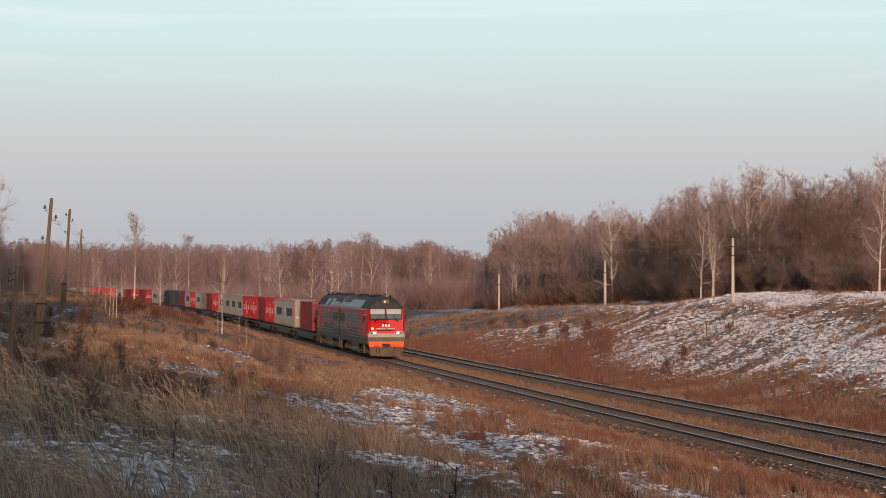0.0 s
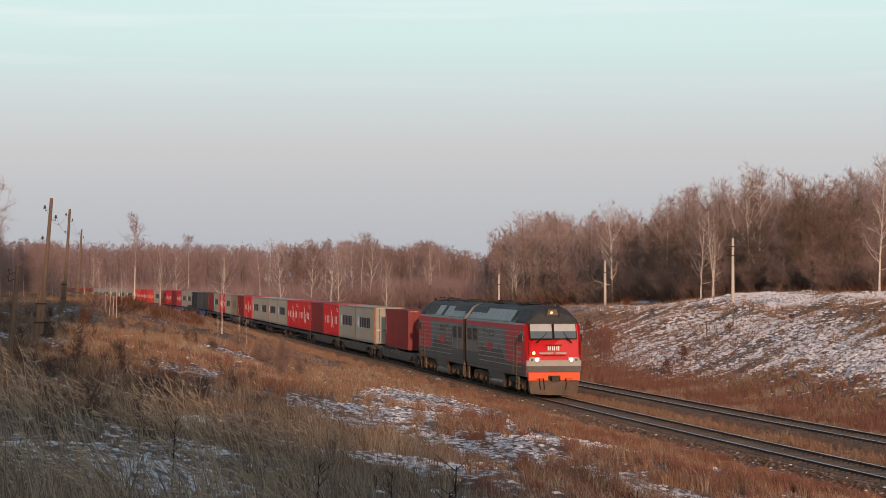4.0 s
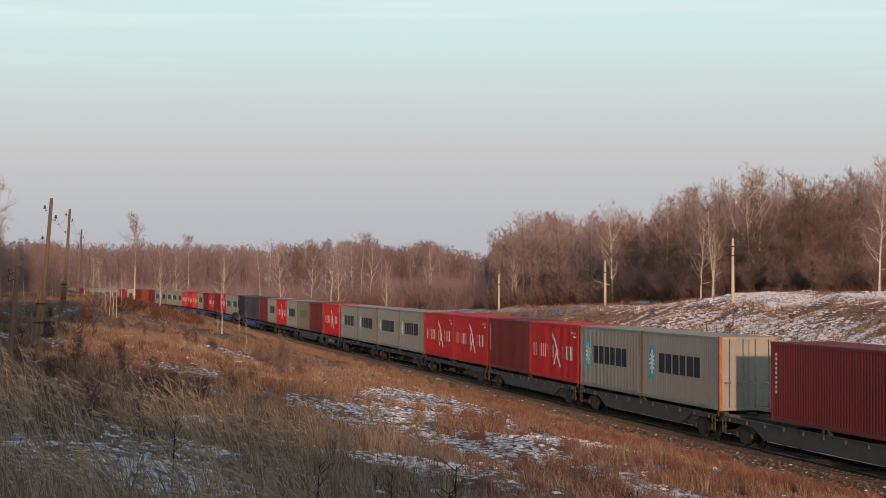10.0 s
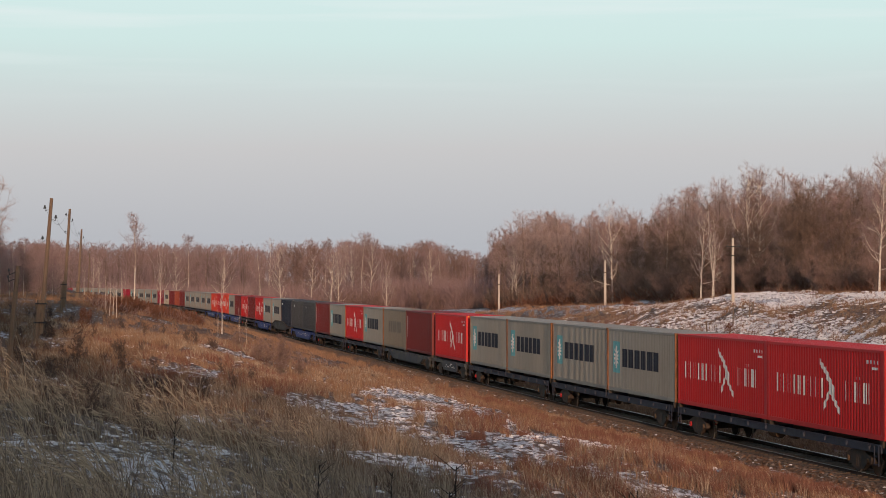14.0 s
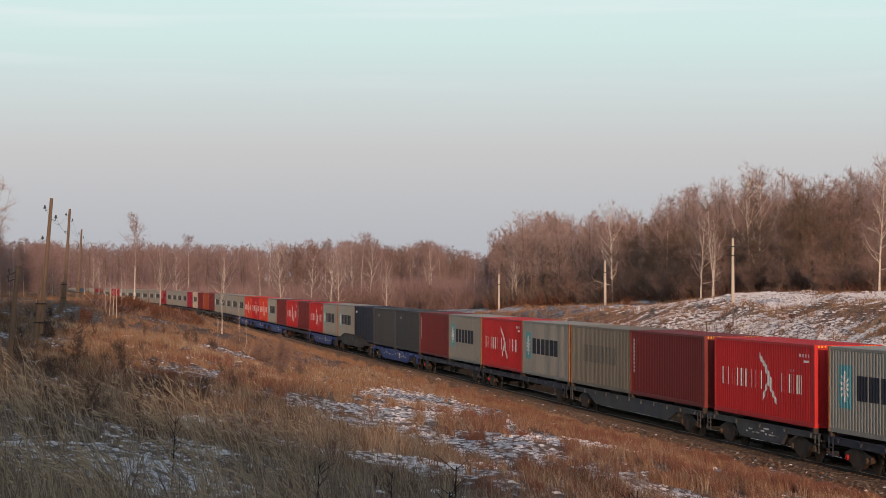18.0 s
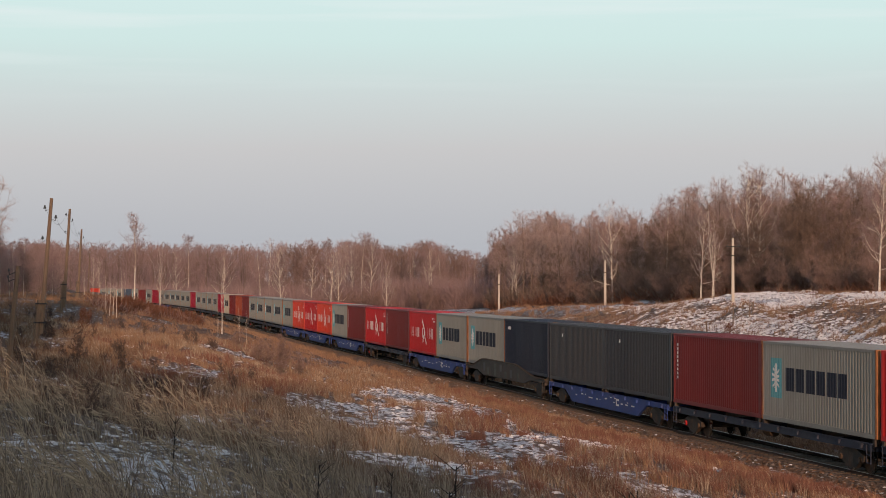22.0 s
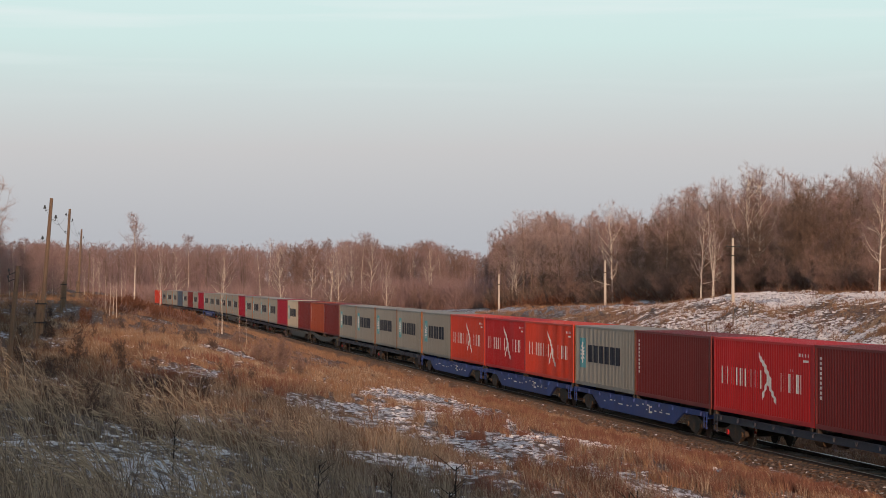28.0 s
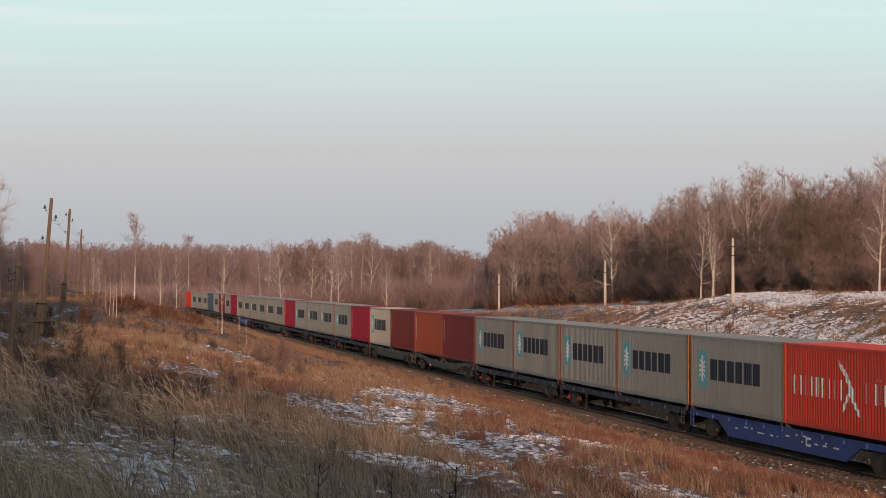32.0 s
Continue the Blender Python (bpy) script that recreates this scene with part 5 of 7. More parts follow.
# ---------------------------------------------------------------- the train's make-up
MAKE_UP = [
    ("belly_grey", ["maroon"]), ("belly_grey", ["grey_word", "grey_word"]), ("belly_grey", ["red_word", "maroon"]),
    ("flat", ["red_word", "red_word"]), ("flat", ["grey_word", "grey_word"]), ("flat", ["grey_word", "grey_word"]),
    ("short", ["red_word"]), ("belly_lead", ["maroon", "tan_word"]), ("flat", ["grey_word", "red_word"]),
    ("flat", ["grey_word", "maroon"]), ("belly_blue", ["slate", "umber"]), ("well", ["navy", "grey_word"]),
    ("belly_blue", ["grey_word", "red_word"]), ("flat", ["maroon", "red_word"]), ("belly_blue", ["maroon", "grey_word"]),
    ("belly_blue", ["orange_word", "red_word"]), ("belly_blue", ["orange_word", "grey_word"]), ("flat", ["grey_word", "grey_word"]),
    ("flat", ["grey_word", "grey_word"]), ("sag", ["maroon", "rust"]), ("belly_grey", ["maroon", "cream_word"]),
    ("flat", ["crimson", "grey_word"]), ("flat", ["grey_word", "grey_word"]), ("flat", ["grey_word", "crimson"]),
    ("belly_grey", ["grey_word", "grey_word"]), ("flat", ["grey_word", "grey_word"]), ("belly_blue", ["grey_word", "grey_word"]),
    ("flat", ["crimson", "grey_word"]), ("flat", ["maroon", "grey_word"]), ("belly_grey", ["blue", "grey_word"]),
    ("flat", ["grey_word", "grey_word"]), ("short", ["bright_red"]),
]
MOVERS = []          # (thing, metres back from the first box's front, half base, turned, height)
_boxes, _wagons = {}, {}


def fetch(cache, kind, maker):
    """The first of a kind is built, the others are copies of it."""
    if kind not in cache:
        cache[kind] = maker(kind)
        return cache[kind]
    return copy_thing(cache[kind], Matrix.Identity(4))


front = make_loco(True)
rear = make_loco(False)
rear["label"] = "red and grey rear locomotive section with unlit lamps"
MOVERS.append((front, -45.75 + LOCO_L / 2 + 0.0, 5.6, False, 0.0))
MOVERS.append((rear, -6.9 - LOCO_L / 2, 5.6, True, 0.0))
_s = -(WAGON_P - BOX_L) / 2
for kind, boxes in MAKE_UP:
    length = 14.62 if kind == "short" else WAGON_P
    mid, base = _s + length / 2, length / 2 - 2.9
    MOVERS.append((fetch(_wagons, kind, make_wagon), mid, base, False, 0.0))
    for i, b in enumerate(boxes):
        off = 0.0 if len(boxes) == 1 else (-1, 1)[i] * (BOX_L + 0.07) / 2
        MOVERS.append((fetch(_boxes, b, make_container), mid, base, False, 1.25 + (0.02 if kind == "well" else 0.0), off))
    _s += length


def travelled(t):
    return 17.1818 * (t - 16) + 0.02178 * (t - 16) ** 2 + 121.1


def train_pose(mid, base, turned, z, off, t):
    s = mid - travelled(t)
    xa, ya, _ = on_line(s - base)
    xb, yb, _ = on_line(s + base)
    h = math.atan2(float(ya - yb), float(xa - xb))
    c = Vector((float(xa + xb) / 2, float(ya + yb) / 2, 0))
    m = Matrix.Translation(c) @ Matrix.Rotation(h, 4, "Z") @ Matrix.Translation((-off, 0, z))
    return m @ Matrix.Rotation(math.pi, 4, "Z") if turned else m


def motions():
    times = [float(t) for t in range(0, 33)]
    for thing, mid, base, turned, z, *off in MOVERS:
        walk(thing, [(t, train_pose(mid, base, turned, z, off[0] if off else 0.0, t)) for t in times])
# ---------------------------------------------------------------- trees
FOCAL = 4282.0


def place(px, d):
    """The spot at distance d on the sight line that leaves px of the picture's width to its side."""
    return (px - 784.0) / FOCAL * d, d


def frusta(a, b, w0, w1):
    """Three-sided tapering pieces from points a to points b."""
    d = b - a
    d = d / (np.linalg.norm(d, axis=1, keepdims=True) + 1e-9)
    ref = np.where(abs(d[:, 2:3]) < 0.9, np.array([[0, 0, 1.0]]), np.array([[1.0, 0, 0]]))
    u = np.cross(d, ref)
    u /= np.linalg.norm(u, axis=1, keepdims=True) + 1e-9
    t = np.cross(d, u)
    v = np.empty((len(a), 6, 3))
    for k in range(3):
        o = u * math.cos(k * 2.0944) + t * math.sin(k * 2.0944)
        v[:, k] = a + o * (w0 * 0.5)[:, None]
        v[:, 3 + k] = b + o * (w1 * 0.5)[:, None]
    i = (np.arange(len(a)) * 6)[:, None]
    f = np.concatenate([i + np.array([q]) for q in ([0, 1, 4], [0, 4, 3], [1, 2, 5], [1, 5, 4], [2, 0, 3], [2, 3, 5])])
    return v.reshape(-1, 3), f


def tree_geo(r, h, limbs=26, subs=5, twigs=6, wide=0.030, low=0.30, spread=0.30, droop=0.15, multi=1, rise=0.0):
    """Trunk, limbs and twigs of a bare tree of height h: three pairs of corners and triangles."""
    tv, tf, n = [], [], 6
    la, l1, l2, lb, lw = [], [], [], [], []
    for stem in range(multi):
        hh = h * (1 if stem == 0 else r.uniform(0.6, 0.95))
        lean = np.array([r.uniform(-1, 1), r.uniform(-1, 1)]) * (0.045 if multi == 1 else 0.16) * hh
        r0 = (0.0095 * hh + 0.025) * (1.0 if multi == 1 else 0.75) * (0.72 if h < 6 and multi > 1 else 0.62 if h < 6 else 0.92)
        ks = np.linspace(0, 1, 7)
        bow = 0.018 if h > 6 else 0.012
        path = np.stack([lean[0] * ks ** 1.3 + bow * hh * np.sin(ks * 6 + r.uniform(0, 6)) * ks, lean[1] * ks ** 1.3 + bow * hh * np.sin(ks * 5 + r.uniform(0, 6)) * ks, hh * 0.97 * ks - 0.15 * (ks == 0)], 1)
        path[:, :2] += np.array([r.uniform(-0.2, 0.2), r.uniform(-0.2, 0.2)]) * (multi > 1)
        o = len(tv)
        for k, p in enumerate(path):
            rad = r0 * (1 - 0.96 * ks[k] ** 0.85) * (1.25 if k == 0 else 1)
            for j in range(n):
                tv.append((p[0] + rad * math.cos(6.2832 * j / n), p[1] + rad * math.sin(6.2832 * j / n), p[2]))
        for k in range(6):
            for j in range(n):
                a, b = o + k * n + j, o + k * n + (j + 1) % n
                tf += [(a, b, b + n), (a, b + n, a + n)]
        m = max(6, limbs // multi)
        t = low + (0.95 - low) * np.clip((np.arange(m) + r.uniform(-0.9, 1.9, m)) / m, 0, 1)
        az = np.arange(m) * 2.4 + r.uniform(-1.0, 1.0, m)
        start = np.stack([np.interp(t, ks, path[:, i]) for i in range(3)], 1)
        up = r.uniform(0.30, 1.05, m) + 0.15 * t ** 2 + rise * 0.6
        # a rounded crown: the reach of a limb falls off late, towards the top
        q = (t - low) / (1 - low)
        ln = hh * spread * (1.0 - 0.80 * q ** 1.6) * np.clip(0.55 + 1.8 * q, 0, 1) * r.uniform(0.45, 1.15, m) ** 1.2 + 0.25
        pts, at = [start], start
        for step in range(3):
            aj, uj = az + r.normal(0, 0.30, m), np.clip(up + step * r.uniform(0.02, 0.36, m) + r.normal(0, 0.16, m), -0.1, 1.5)
            at = at + np.stack([np.cos(aj) * np.cos(uj), np.sin(aj) * np.cos(uj), np.sin(uj)], 1) * (ln * (0.38, 0.34, 0.28)[step])[:, None]
            at[:, 2] = np.minimum(at[:, 2], hh * r.uniform(0.96, 1.02, m))
            pts.append(at)
        for got, p in zip((la, l1, l2, lb), pts):
            got.append(p)
        lw.append(r0 * (1 - 0.85 * t) * 0.62 + 0.010)
    la, l1, l2, lb, lw = (np.concatenate(k) for k in (la, l1, l2, lb, lw))
    ln = np.linalg.norm(l1 - la, axis=1) + np.linalg.norm(l2 - l1, axis=1) + np.linalg.norm(lb - l2, axis=1)
    nodes = np.stack([la, l1, l2, lb], 1)
    # side branches, all along the bent limb
    k = r.uniform(0.15, 1.0, (len(la), subs))
    seg = np.minimum((k * 3).astype(int), 2)
    row = np.arange(len(la))[:, None]
    fr = (k * 3 - seg)[..., None]
    ahead = nodes[row, seg + 1] - nodes[row, seg]
    sa = (nodes[row, seg] + ahead * fr).reshape(-1, 3)
    sl = (ln[:, None] * r.uniform(0.18, 0.50, k.shape) * (1.25 - 0.6 * k)).reshape(-1)
    sd = (ahead / (np.linalg.norm(ahead, axis=2, keepdims=True) + 1e-9) + r.normal(0, 0.60, (*k.shape, 3))).reshape(-1, 3)
    sd /= np.linalg.norm(sd, axis=1, keepdims=True)
    sb = sa + sd * sl[:, None]
    # twigs
    k = r.uniform(0.2, 1.0, (len(sa), twigs))
    ta = (sa[:, None] + (sb - sa)[:, None] * k[..., None]).reshape(-1, 3)
    td = (sd[:, None] + r.normal(0, 0.55, (*k.shape, 3))).reshape(-1, 3)
    td[:, 2] += 0.20 - droop
    td /= np.linalg.norm(td, axis=1, keepdims=True)
    reach = np.clip(np.repeat(sl, twigs) / (h * 0.075), 0.35, 1.25)
    tb = ta + td * (h * 0.060 * r.uniform(0.5, 1.5, len(td)) * reach + 0.10)[:, None]
    full = r.uniform(0, 1, len(ta)) < np.clip(np.repeat(sl, twigs) / (h * 0.055), 0.08, 1.0)
    ta, tb = ta[full], tb[full]
    w = lw * (1.5 if multi > 1 else 1.15)
    fv, ff = frusta(np.concatenate([la, l1]), np.concatenate([l1, l2]), np.concatenate([w, w * 0.72]), np.concatenate([w * 0.72, w * 0.45]))
    sv, sf = spikes(np.concatenate([l2, sa]), np.concatenate([lb, sb]), np.concatenate([w * 0.45, np.full(len(sa), wide * 1.25)]))
    limb = np.concatenate([fv, sv]), np.concatenate([ff, sf + len(fv)])
    twig = slivers(ta, tb, np.full(len(ta), wide), r)
    return (np.array(tv), np.array(tf)), limb, twig


TREES = {}


def tree_kind(key, label, bark, limb_mat, twig_mat, **geo):
    """Builds one tree of a kind, to be copied."""
    r = np.random.RandomState(len(TREES) * 7 + 3)
    t, li, tw = tree_geo(r, geo.pop("h"), **geo)
    if geo.get("multi", 1) == 5:
        base = tagged(new("bare_shrub"), label, "shrub", group="bare shrubs")
    else:
        base = tagged(new("bare_birch_tree" if bark == "birch" else "bare_tree"), label, "tree", group="bare trees")
    for nm, g, mt in (("trunk", t, bark), ("branchwork", li, limb_mat), ("crown", tw, twig_mat)):
        ob = new(nm, raw_mesh(nm, g[0], g[1], mt))
        ob.parent = base
        if nm != "trunk":
            tagged(ob, kind="stuff")
    TREES[key] = [base, False, geo]
    return base


HEIGHTS = {}


def tree(key, x, y, h, turn=0.0, label=""):
    """Sets a tree of a kind on the ground, scaled to height h."""
    base, used, _ = TREES[key]
    k = h / HEIGHTS[key]
    m = Matrix.Translation((x, y, gz(x, y) - 0.05)) @ Matrix.Rotation(turn, 4, "Z")
    if not used:
        TREES[key][1] = True
        ob = base
        ob.matrix_basis = m
    else:
        ob = copy_thing(base, m)
    ob.scale = (k * random.uniform(0.9, 1.1), k * random.uniform(0.9, 1.1), k)
    if label:
        ob["label"] = label
    return ob


def kinds():
    specs = [
        ("birch_a", "white-trunked bare birch with fine mauve twigs", "birch", "limb", "twig_mauve", dict(h=14.0, limbs=36, subs=9, twigs=18, wide=0.017, droop=0.35)),
        ("birch_b", "slender white-trunked bare birch with ascending limbs", "birch", "birch", "twig_mauve", dict(h=13.0, limbs=30, subs=8, twigs=9, wide=0.016, low=0.22, spread=0.40, droop=0.3, rise=0.22)),
        ("birch_c", "white birch of several stems from one foot", "birch", "birch", "twig_mauve", dict(h=13.0, limbs=40, subs=7, twigs=8, wide=0.016, multi=4, spread=0.28, rise=0.2)),
        ("alder_a", "bare brown tree with dense fine crown", "dark_bark", "dark_bark", "twig_brown", dict(h=14.0, limbs=44, subs=9, twigs=20, wide=0.020, low=0.12, spread=0.36)),
        ("alder_b", "bare rounded tree with pale upper twigs", "dark_bark", "limb", "twig_mauve", dict(h=14.0, limbs=44, subs=9, twigs=18, wide=0.018, low=0.15, spread=0.40, multi=2)),
        ("alder_c", "dark olive-brown bare tree at the wood's edge", "dark_bark", "dark_bark", "twig_olive", dict(h=14.0, limbs=46, subs=9, twigs=20, wide=0.022, low=0.10, spread=0.38, multi=2)),
        ("birch_frost", "tall white birch on the grassy brow with a pale frosted crown", "birch", "limb", "twig_pale", dict(h=14.0, limbs=34, subs=7, twigs=12, wide=0.020, low=0.45, spread=0.22, droop=0.1)),
        ("birch_tall", "tall white birch on the grassy brow with a rounded crown", "birch", "limb", "twig_mauve", dict(h=14.0, limbs=44, subs=8, twigs=14, wide=0.014, low=0.40, spread=0.21, droop=0.05, rise=0.55)),
        ("poplar", "bare tree with frosted pale crown", "dark_bark", "limb", "twig_pale", dict(h=14.0, limbs=36, subs=8, twigs=13, wide=0.017, low=0.3, spread=0.32)),
        ("sapling", "thin white birch sapling on the slope", "birch", "birch", "twig_mauve", dict(h=5.0, limbs=12, subs=3, twigs=4, wide=0.008, low=0.40, spread=0.12, rise=0.5)),
        ("willow", "low spreading bare shrub with brown twigs", "dark_bark", "dark_bark", "twig_brown", dict(h=5.0, limbs=44, subs=7, twigs=14, wide=0.022, low=0.05, spread=0.5, multi=5)),
        ("red_shrub", "low rusty-red bare shrub", "dark_bark", "twig_rust", "twig_rust", dict(h=3.0, limbs=40, subs=7, twigs=12, wide=0.016, low=0.05, spread=0.5, multi=5)),
        ("dark_shrub", "low dark leafless shrub among the grass", "dark_bark", "twig_dark", "twig_dark", dict(h=3.0, limbs=40, subs=6, twigs=9, wide=0.014, low=0.05, spread=0.45, multi=5)),
    ]
    for key, label, bark, li, tw, geo in specs:
        HEIGHTS[key] = geo["h"]
        tree_kind(key, label, bark, li, tw, **geo)


kinds()


def skyline(px):
    """Height of the treetops above eye level, as a slope, along the view."""
    return np.interp(px, [-200, 0, 60, 200, 420, 560, 640, 700, 760, 860, 875, 900, 1000, 1100, 1140, 1200, 1290, 1330, 1420, 1500, 1568, 1800],
                     [75, 78, 74, 70, 68, 72, 76, 60, 72, 42, 60, 120, 118, 132, 118, 160, 190, 200, 188, 196, 212, 220]) / FOCAL


def plant(key, px, d, top=None, h=None, label=""):
    x, y = place(px, d)
    if h is None:
        h = EYE_Z + d * (494.7 - top) / FOCAL - gz(x, y)
    return tree(key, x, y, h, random.uniform(0, 6.28), label)


# single trees that stand out
plant("birch_tall", 238, 212, 372)
for px, d, top, key in ((1556, 182, 296, "birch_b"), (1262, 222, 350, "birch_c"), (1240, 230, 372, "birch_b"), (1325, 236, 294, "birch_b"), (1344, 240, 300, "birch_b"),
                        (1180, 262, 345, "birch_a"), (1085, 285, 360, "birch_b"), (905, 352, 430, "birch_b"), (915, 345, 425, "birch_c"), (990, 330, 372, "poplar"), (940, 340, 370, "poplar"),
                        (640, 402, 410, "birch_a"), (655, 398, 425, "birch_b"), (625, 410, 432, "birch_b"), (498, 372, 432, "birch_b"), (585, 390, 440, "birch_b"), (600, 392, 445, "birch_b"),
                        (683, 335, 462, "birch_b"), (333, 560, 415, "birch_a"), (312, 540, 445, "birch_b"), (760, 420, 430, "birch_a"), (765, 415, 440, "birch_b"), (395, 470, 445, "birch_b"),
                        (550, 402, 445, "birch_b"), (460, 430, 440, "birch_a"), (-10, 168, 300, "birch_frost"), (48, 240, 420, "alder_b"), (165, 330, 452, "birch_b"),
                        (175, 350, 456, "birch_b"), (150, 300, 470, "birch_c"), (283, 500, 440, "birch_b"), (1430, 232, 318, "alder_c"), (1480, 236, 306, "alder_b"), (1390, 228, 345, "alder_c"), (1455, 226, 350, "alder_c"), (1500, 224, 340, "alder_c"), (1415, 226, 372, "alder_c"), (1350, 228, 370, "alder_c"), (1290, 238, 380, "alder_c"), (1200, 262, 395, "alder_c"), (1155, 268, 385, "alder_c"), (1178, 256, 410, "alder_c"), (1222, 246, 400, "alder_c"), (1250, 240, 395, "alder_c"), (1275, 238, 410, "alder_c"), (1310, 234, 400, "alder_c"), (1120, 285, 400, "alder_c"), (1530, 240, 300, "poplar")):
    plant(key, px, d, top)
for px, d, top in ((188, 177, 486), (194, 177, 488), (200, 176, 482), (206, 177, 489), (215, 212, 470), (222, 214, 480), (393, 186, 470), (386, 182, 545), (424, 176, 540), (436, 178, 548), (160, 150, 565)):
    plant("sapling", px, d, top)

for px, d in ((885, 350), (925, 340), (958, 352), (1010, 335), (1048, 318), (1095, 300), (1128, 305), (1165, 282), (1205, 262), (1228, 270), (1282, 255), (1380, 250), (1412, 246), (1460, 244), (1505, 240), (1575, 236)):
    plant("poplar", px, d, 494.7 - float(skyline(px)) * FOCAL * random.uniform(0.96, 1.05))
# woods: single trees along their edge, nearest the line
rw = np.random.RandomState(8)
made = 0
while made < 150:
    s, lat = rw.uniform(40, 560), rw.uniform(46, 74)
    if s < 250:
        lat = rw.uniform(46, 74)
    x, y, _ = (float(v) for v in on_line(s, lat))
    px = 784 + FOCAL * x / y
    if not 110 < px < 1640 or y < 150:
        continue
    made += 1
    top = EYE_Z + y * float(skyline(px)) * rw.uniform(0.72, 1.03)
    h = min(max(top - gz(x, y), 5.5), 19.0)
    key = rw.choice(["alder_a", "alder_b", "birch_a", "birch_b", "poplar", "alder_a"], p=[0.25, 0.2, 0.2, 0.12, 0.08, 0.15])
    if px > 880 and rw.uniform() < (0.40 if px < 1150 else 0.66):
        key, h = "alder_c", h * 0.84
    tree(key, x, y, h, rw.uniform(0, 6.28))
for k in range(56):
    px = rw.uniform(870, 1600)
    d = float(np.interp(px, [870, 1000, 1200, 1400, 1600], [352, 318, 246, 222, 206])) + rw.uniform(-6, 14)
    plant("willow", px, d, h=rw.uniform(2.6, 5.5))
for k in range(26):
    px = rw.uniform(520, 880)
    plant("willow", px, float(np.interp(px, [520, 700, 880], [330, 385, 365])) + rw.uniform(0, 30), h=rw.uniform(2.5, 4.5))
for k in range(22):
    px = rw.uniform(-30, 112)
    d = rw.uniform(212, 262)
    plant(rw.choice(["alder_b", "alder_a", "birch_a"]), px, d, rw.uniform(414, 446))
for px, d, h in ((478, 118, 1.7), (505, 121, 1.9), (455, 120, 1.4), (530, 116, 1.5), (495, 112, 1.3), (420, 128, 1.2)):
    plant("willow", px, d, h=h, label="dark bare bush with fine upright twigs on the slope")
for px, d, h in ((285, 200, 1.3), (262, 202, 1.4), (312, 204, 1.2), (340, 206, 1.1), (275, 190, 1.2), (240, 200, 1.5), (222, 198, 1.4), (355, 196, 1.0), (250, 196, 1.5), (232, 192, 1.6), (270, 198, 1.3), (210, 190, 1.4), (150, 140, 1.4), (300, 204, 1.4), (330, 208, 1.2), (1400, 160, 0.8),
                 (1000, 215, 1.6), (1040, 205, 1.8), (1110, 240, 1.6), (960, 225, 1.4), (930, 240, 1.3), (870, 255, 1.2), (1290, 172, 1.0), (1210, 165, 1.3), (1180, 160, 1.2)):
    plant("red_shrub", px, d, h=h)


def woodland(name, count, s0, s1, l0, l1, seed, low_h, beside=False, top=(0.70, 0.95)):
    """The depth of the woods behind the edge, as one mass of trunks and twigs."""
    r = np.random.RandomState(seed)
    tv, tf, wv, wf, nt, nw = [], [], [], [], 0, 0
    n = 0
    while n < count:
        s, lat = r.uniform(s0, s1), r.uniform(l0, l1)
        x, y, _ = (float(v) for v in on_line(s, lat))
        if beside:
            x, y = place(lat, s)
        px = 784 + FOCAL * x / y
        if y < 120 or not -160 < px < 1740:
            continue
        n += 1
        z = gz(x, y)
        h = min(max(EYE_Z + y * float(skyline(px)) * r.uniform(*top) - z, low_h), 22.0)
        t, li, tw = tree_geo(r, h, limbs=17, subs=5, twigs=8, wide=0.014 + 0.00005 * y, low=0.10, spread=0.36)
        o = np.array([x, y, z - 0.1])
        for v, f in (t, li):
            tv.append(v + o)
            tf.append(f + nt)
            nt += len(v)
        wv.append(tw[0] + o)
        wf.append(tw[1] + nw)
        nw += len(tw[0])
    wood = tagged(new(name, raw_mesh(name, np.concatenate(tv), np.concatenate(tf), "dark_bark")), "mass of bare winter trees behind the railway", "woodland", kind="stuff")
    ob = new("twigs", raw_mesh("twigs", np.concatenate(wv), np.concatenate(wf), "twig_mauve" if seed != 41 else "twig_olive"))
    ob.parent = wood


for k in range(60):
    d = rw.uniform(62, 175)
    px = rw.uniform(20, 640 - 2.0 * d if d < 100 else 420)
    plant("dark_shrub", px, d, h=rw.uniform(0.5, 1.05))
for k in range(16):
    plant("dark_shrub", rw.uniform(60, 330), rw.uniform(40, 62), h=rw.uniform(0.4, 0.75))
# unseen trees added on the rising ground behind the camera, to dapple its shade
for k in range(110):
    x, y = rw.uniform(-46, 27), rw.uniform(-64, -42)
    tree(rw.choice(["alder_a", "alder_b", "willow"]), x, y, rw.uniform(1.2, 3.2) + 1.8 * (x < 13), rw.uniform(0, 6.28))
# taller unseen trees, added to carry the shade on to the left slope
for k in range(58):
    x, y = rw.uniform(-20, -1), rw.uniform(-62, -44)
    tree(rw.choice(["alder_a", "birch_a", "alder_c"]), x, y, rw.uniform(8.0, 12.0) if x < -6 else rw.uniform(4.0, 6.0), rw.uniform(0, 6.28))


# unseen tall trees added left of the view, to deepen the shade there
for k in range(16):
    y = rw.uniform(8, 40)
    tree(rw.choice(["alder_a", "birch_a", "alder_b"]), -12.0 - 0.10 * y - rw.uniform(0, 7), y, rw.uniform(15.5, 19.0), rw.uniform(0, 6.28))


# unseen birch wood, added beside the view to shade the ground by the wooden poles
for k in range(34):
    y = rw.uniform(48, 100)
    x = min(-25.0, -0.190 * y - 11.0) - abs(rw.normal(0, 6))
    tree(rw.choice(["birch_a", "alder_a", "birch_b"]), x, y, rw.uniform(12, 17), rw.uniform(0, 6.28))


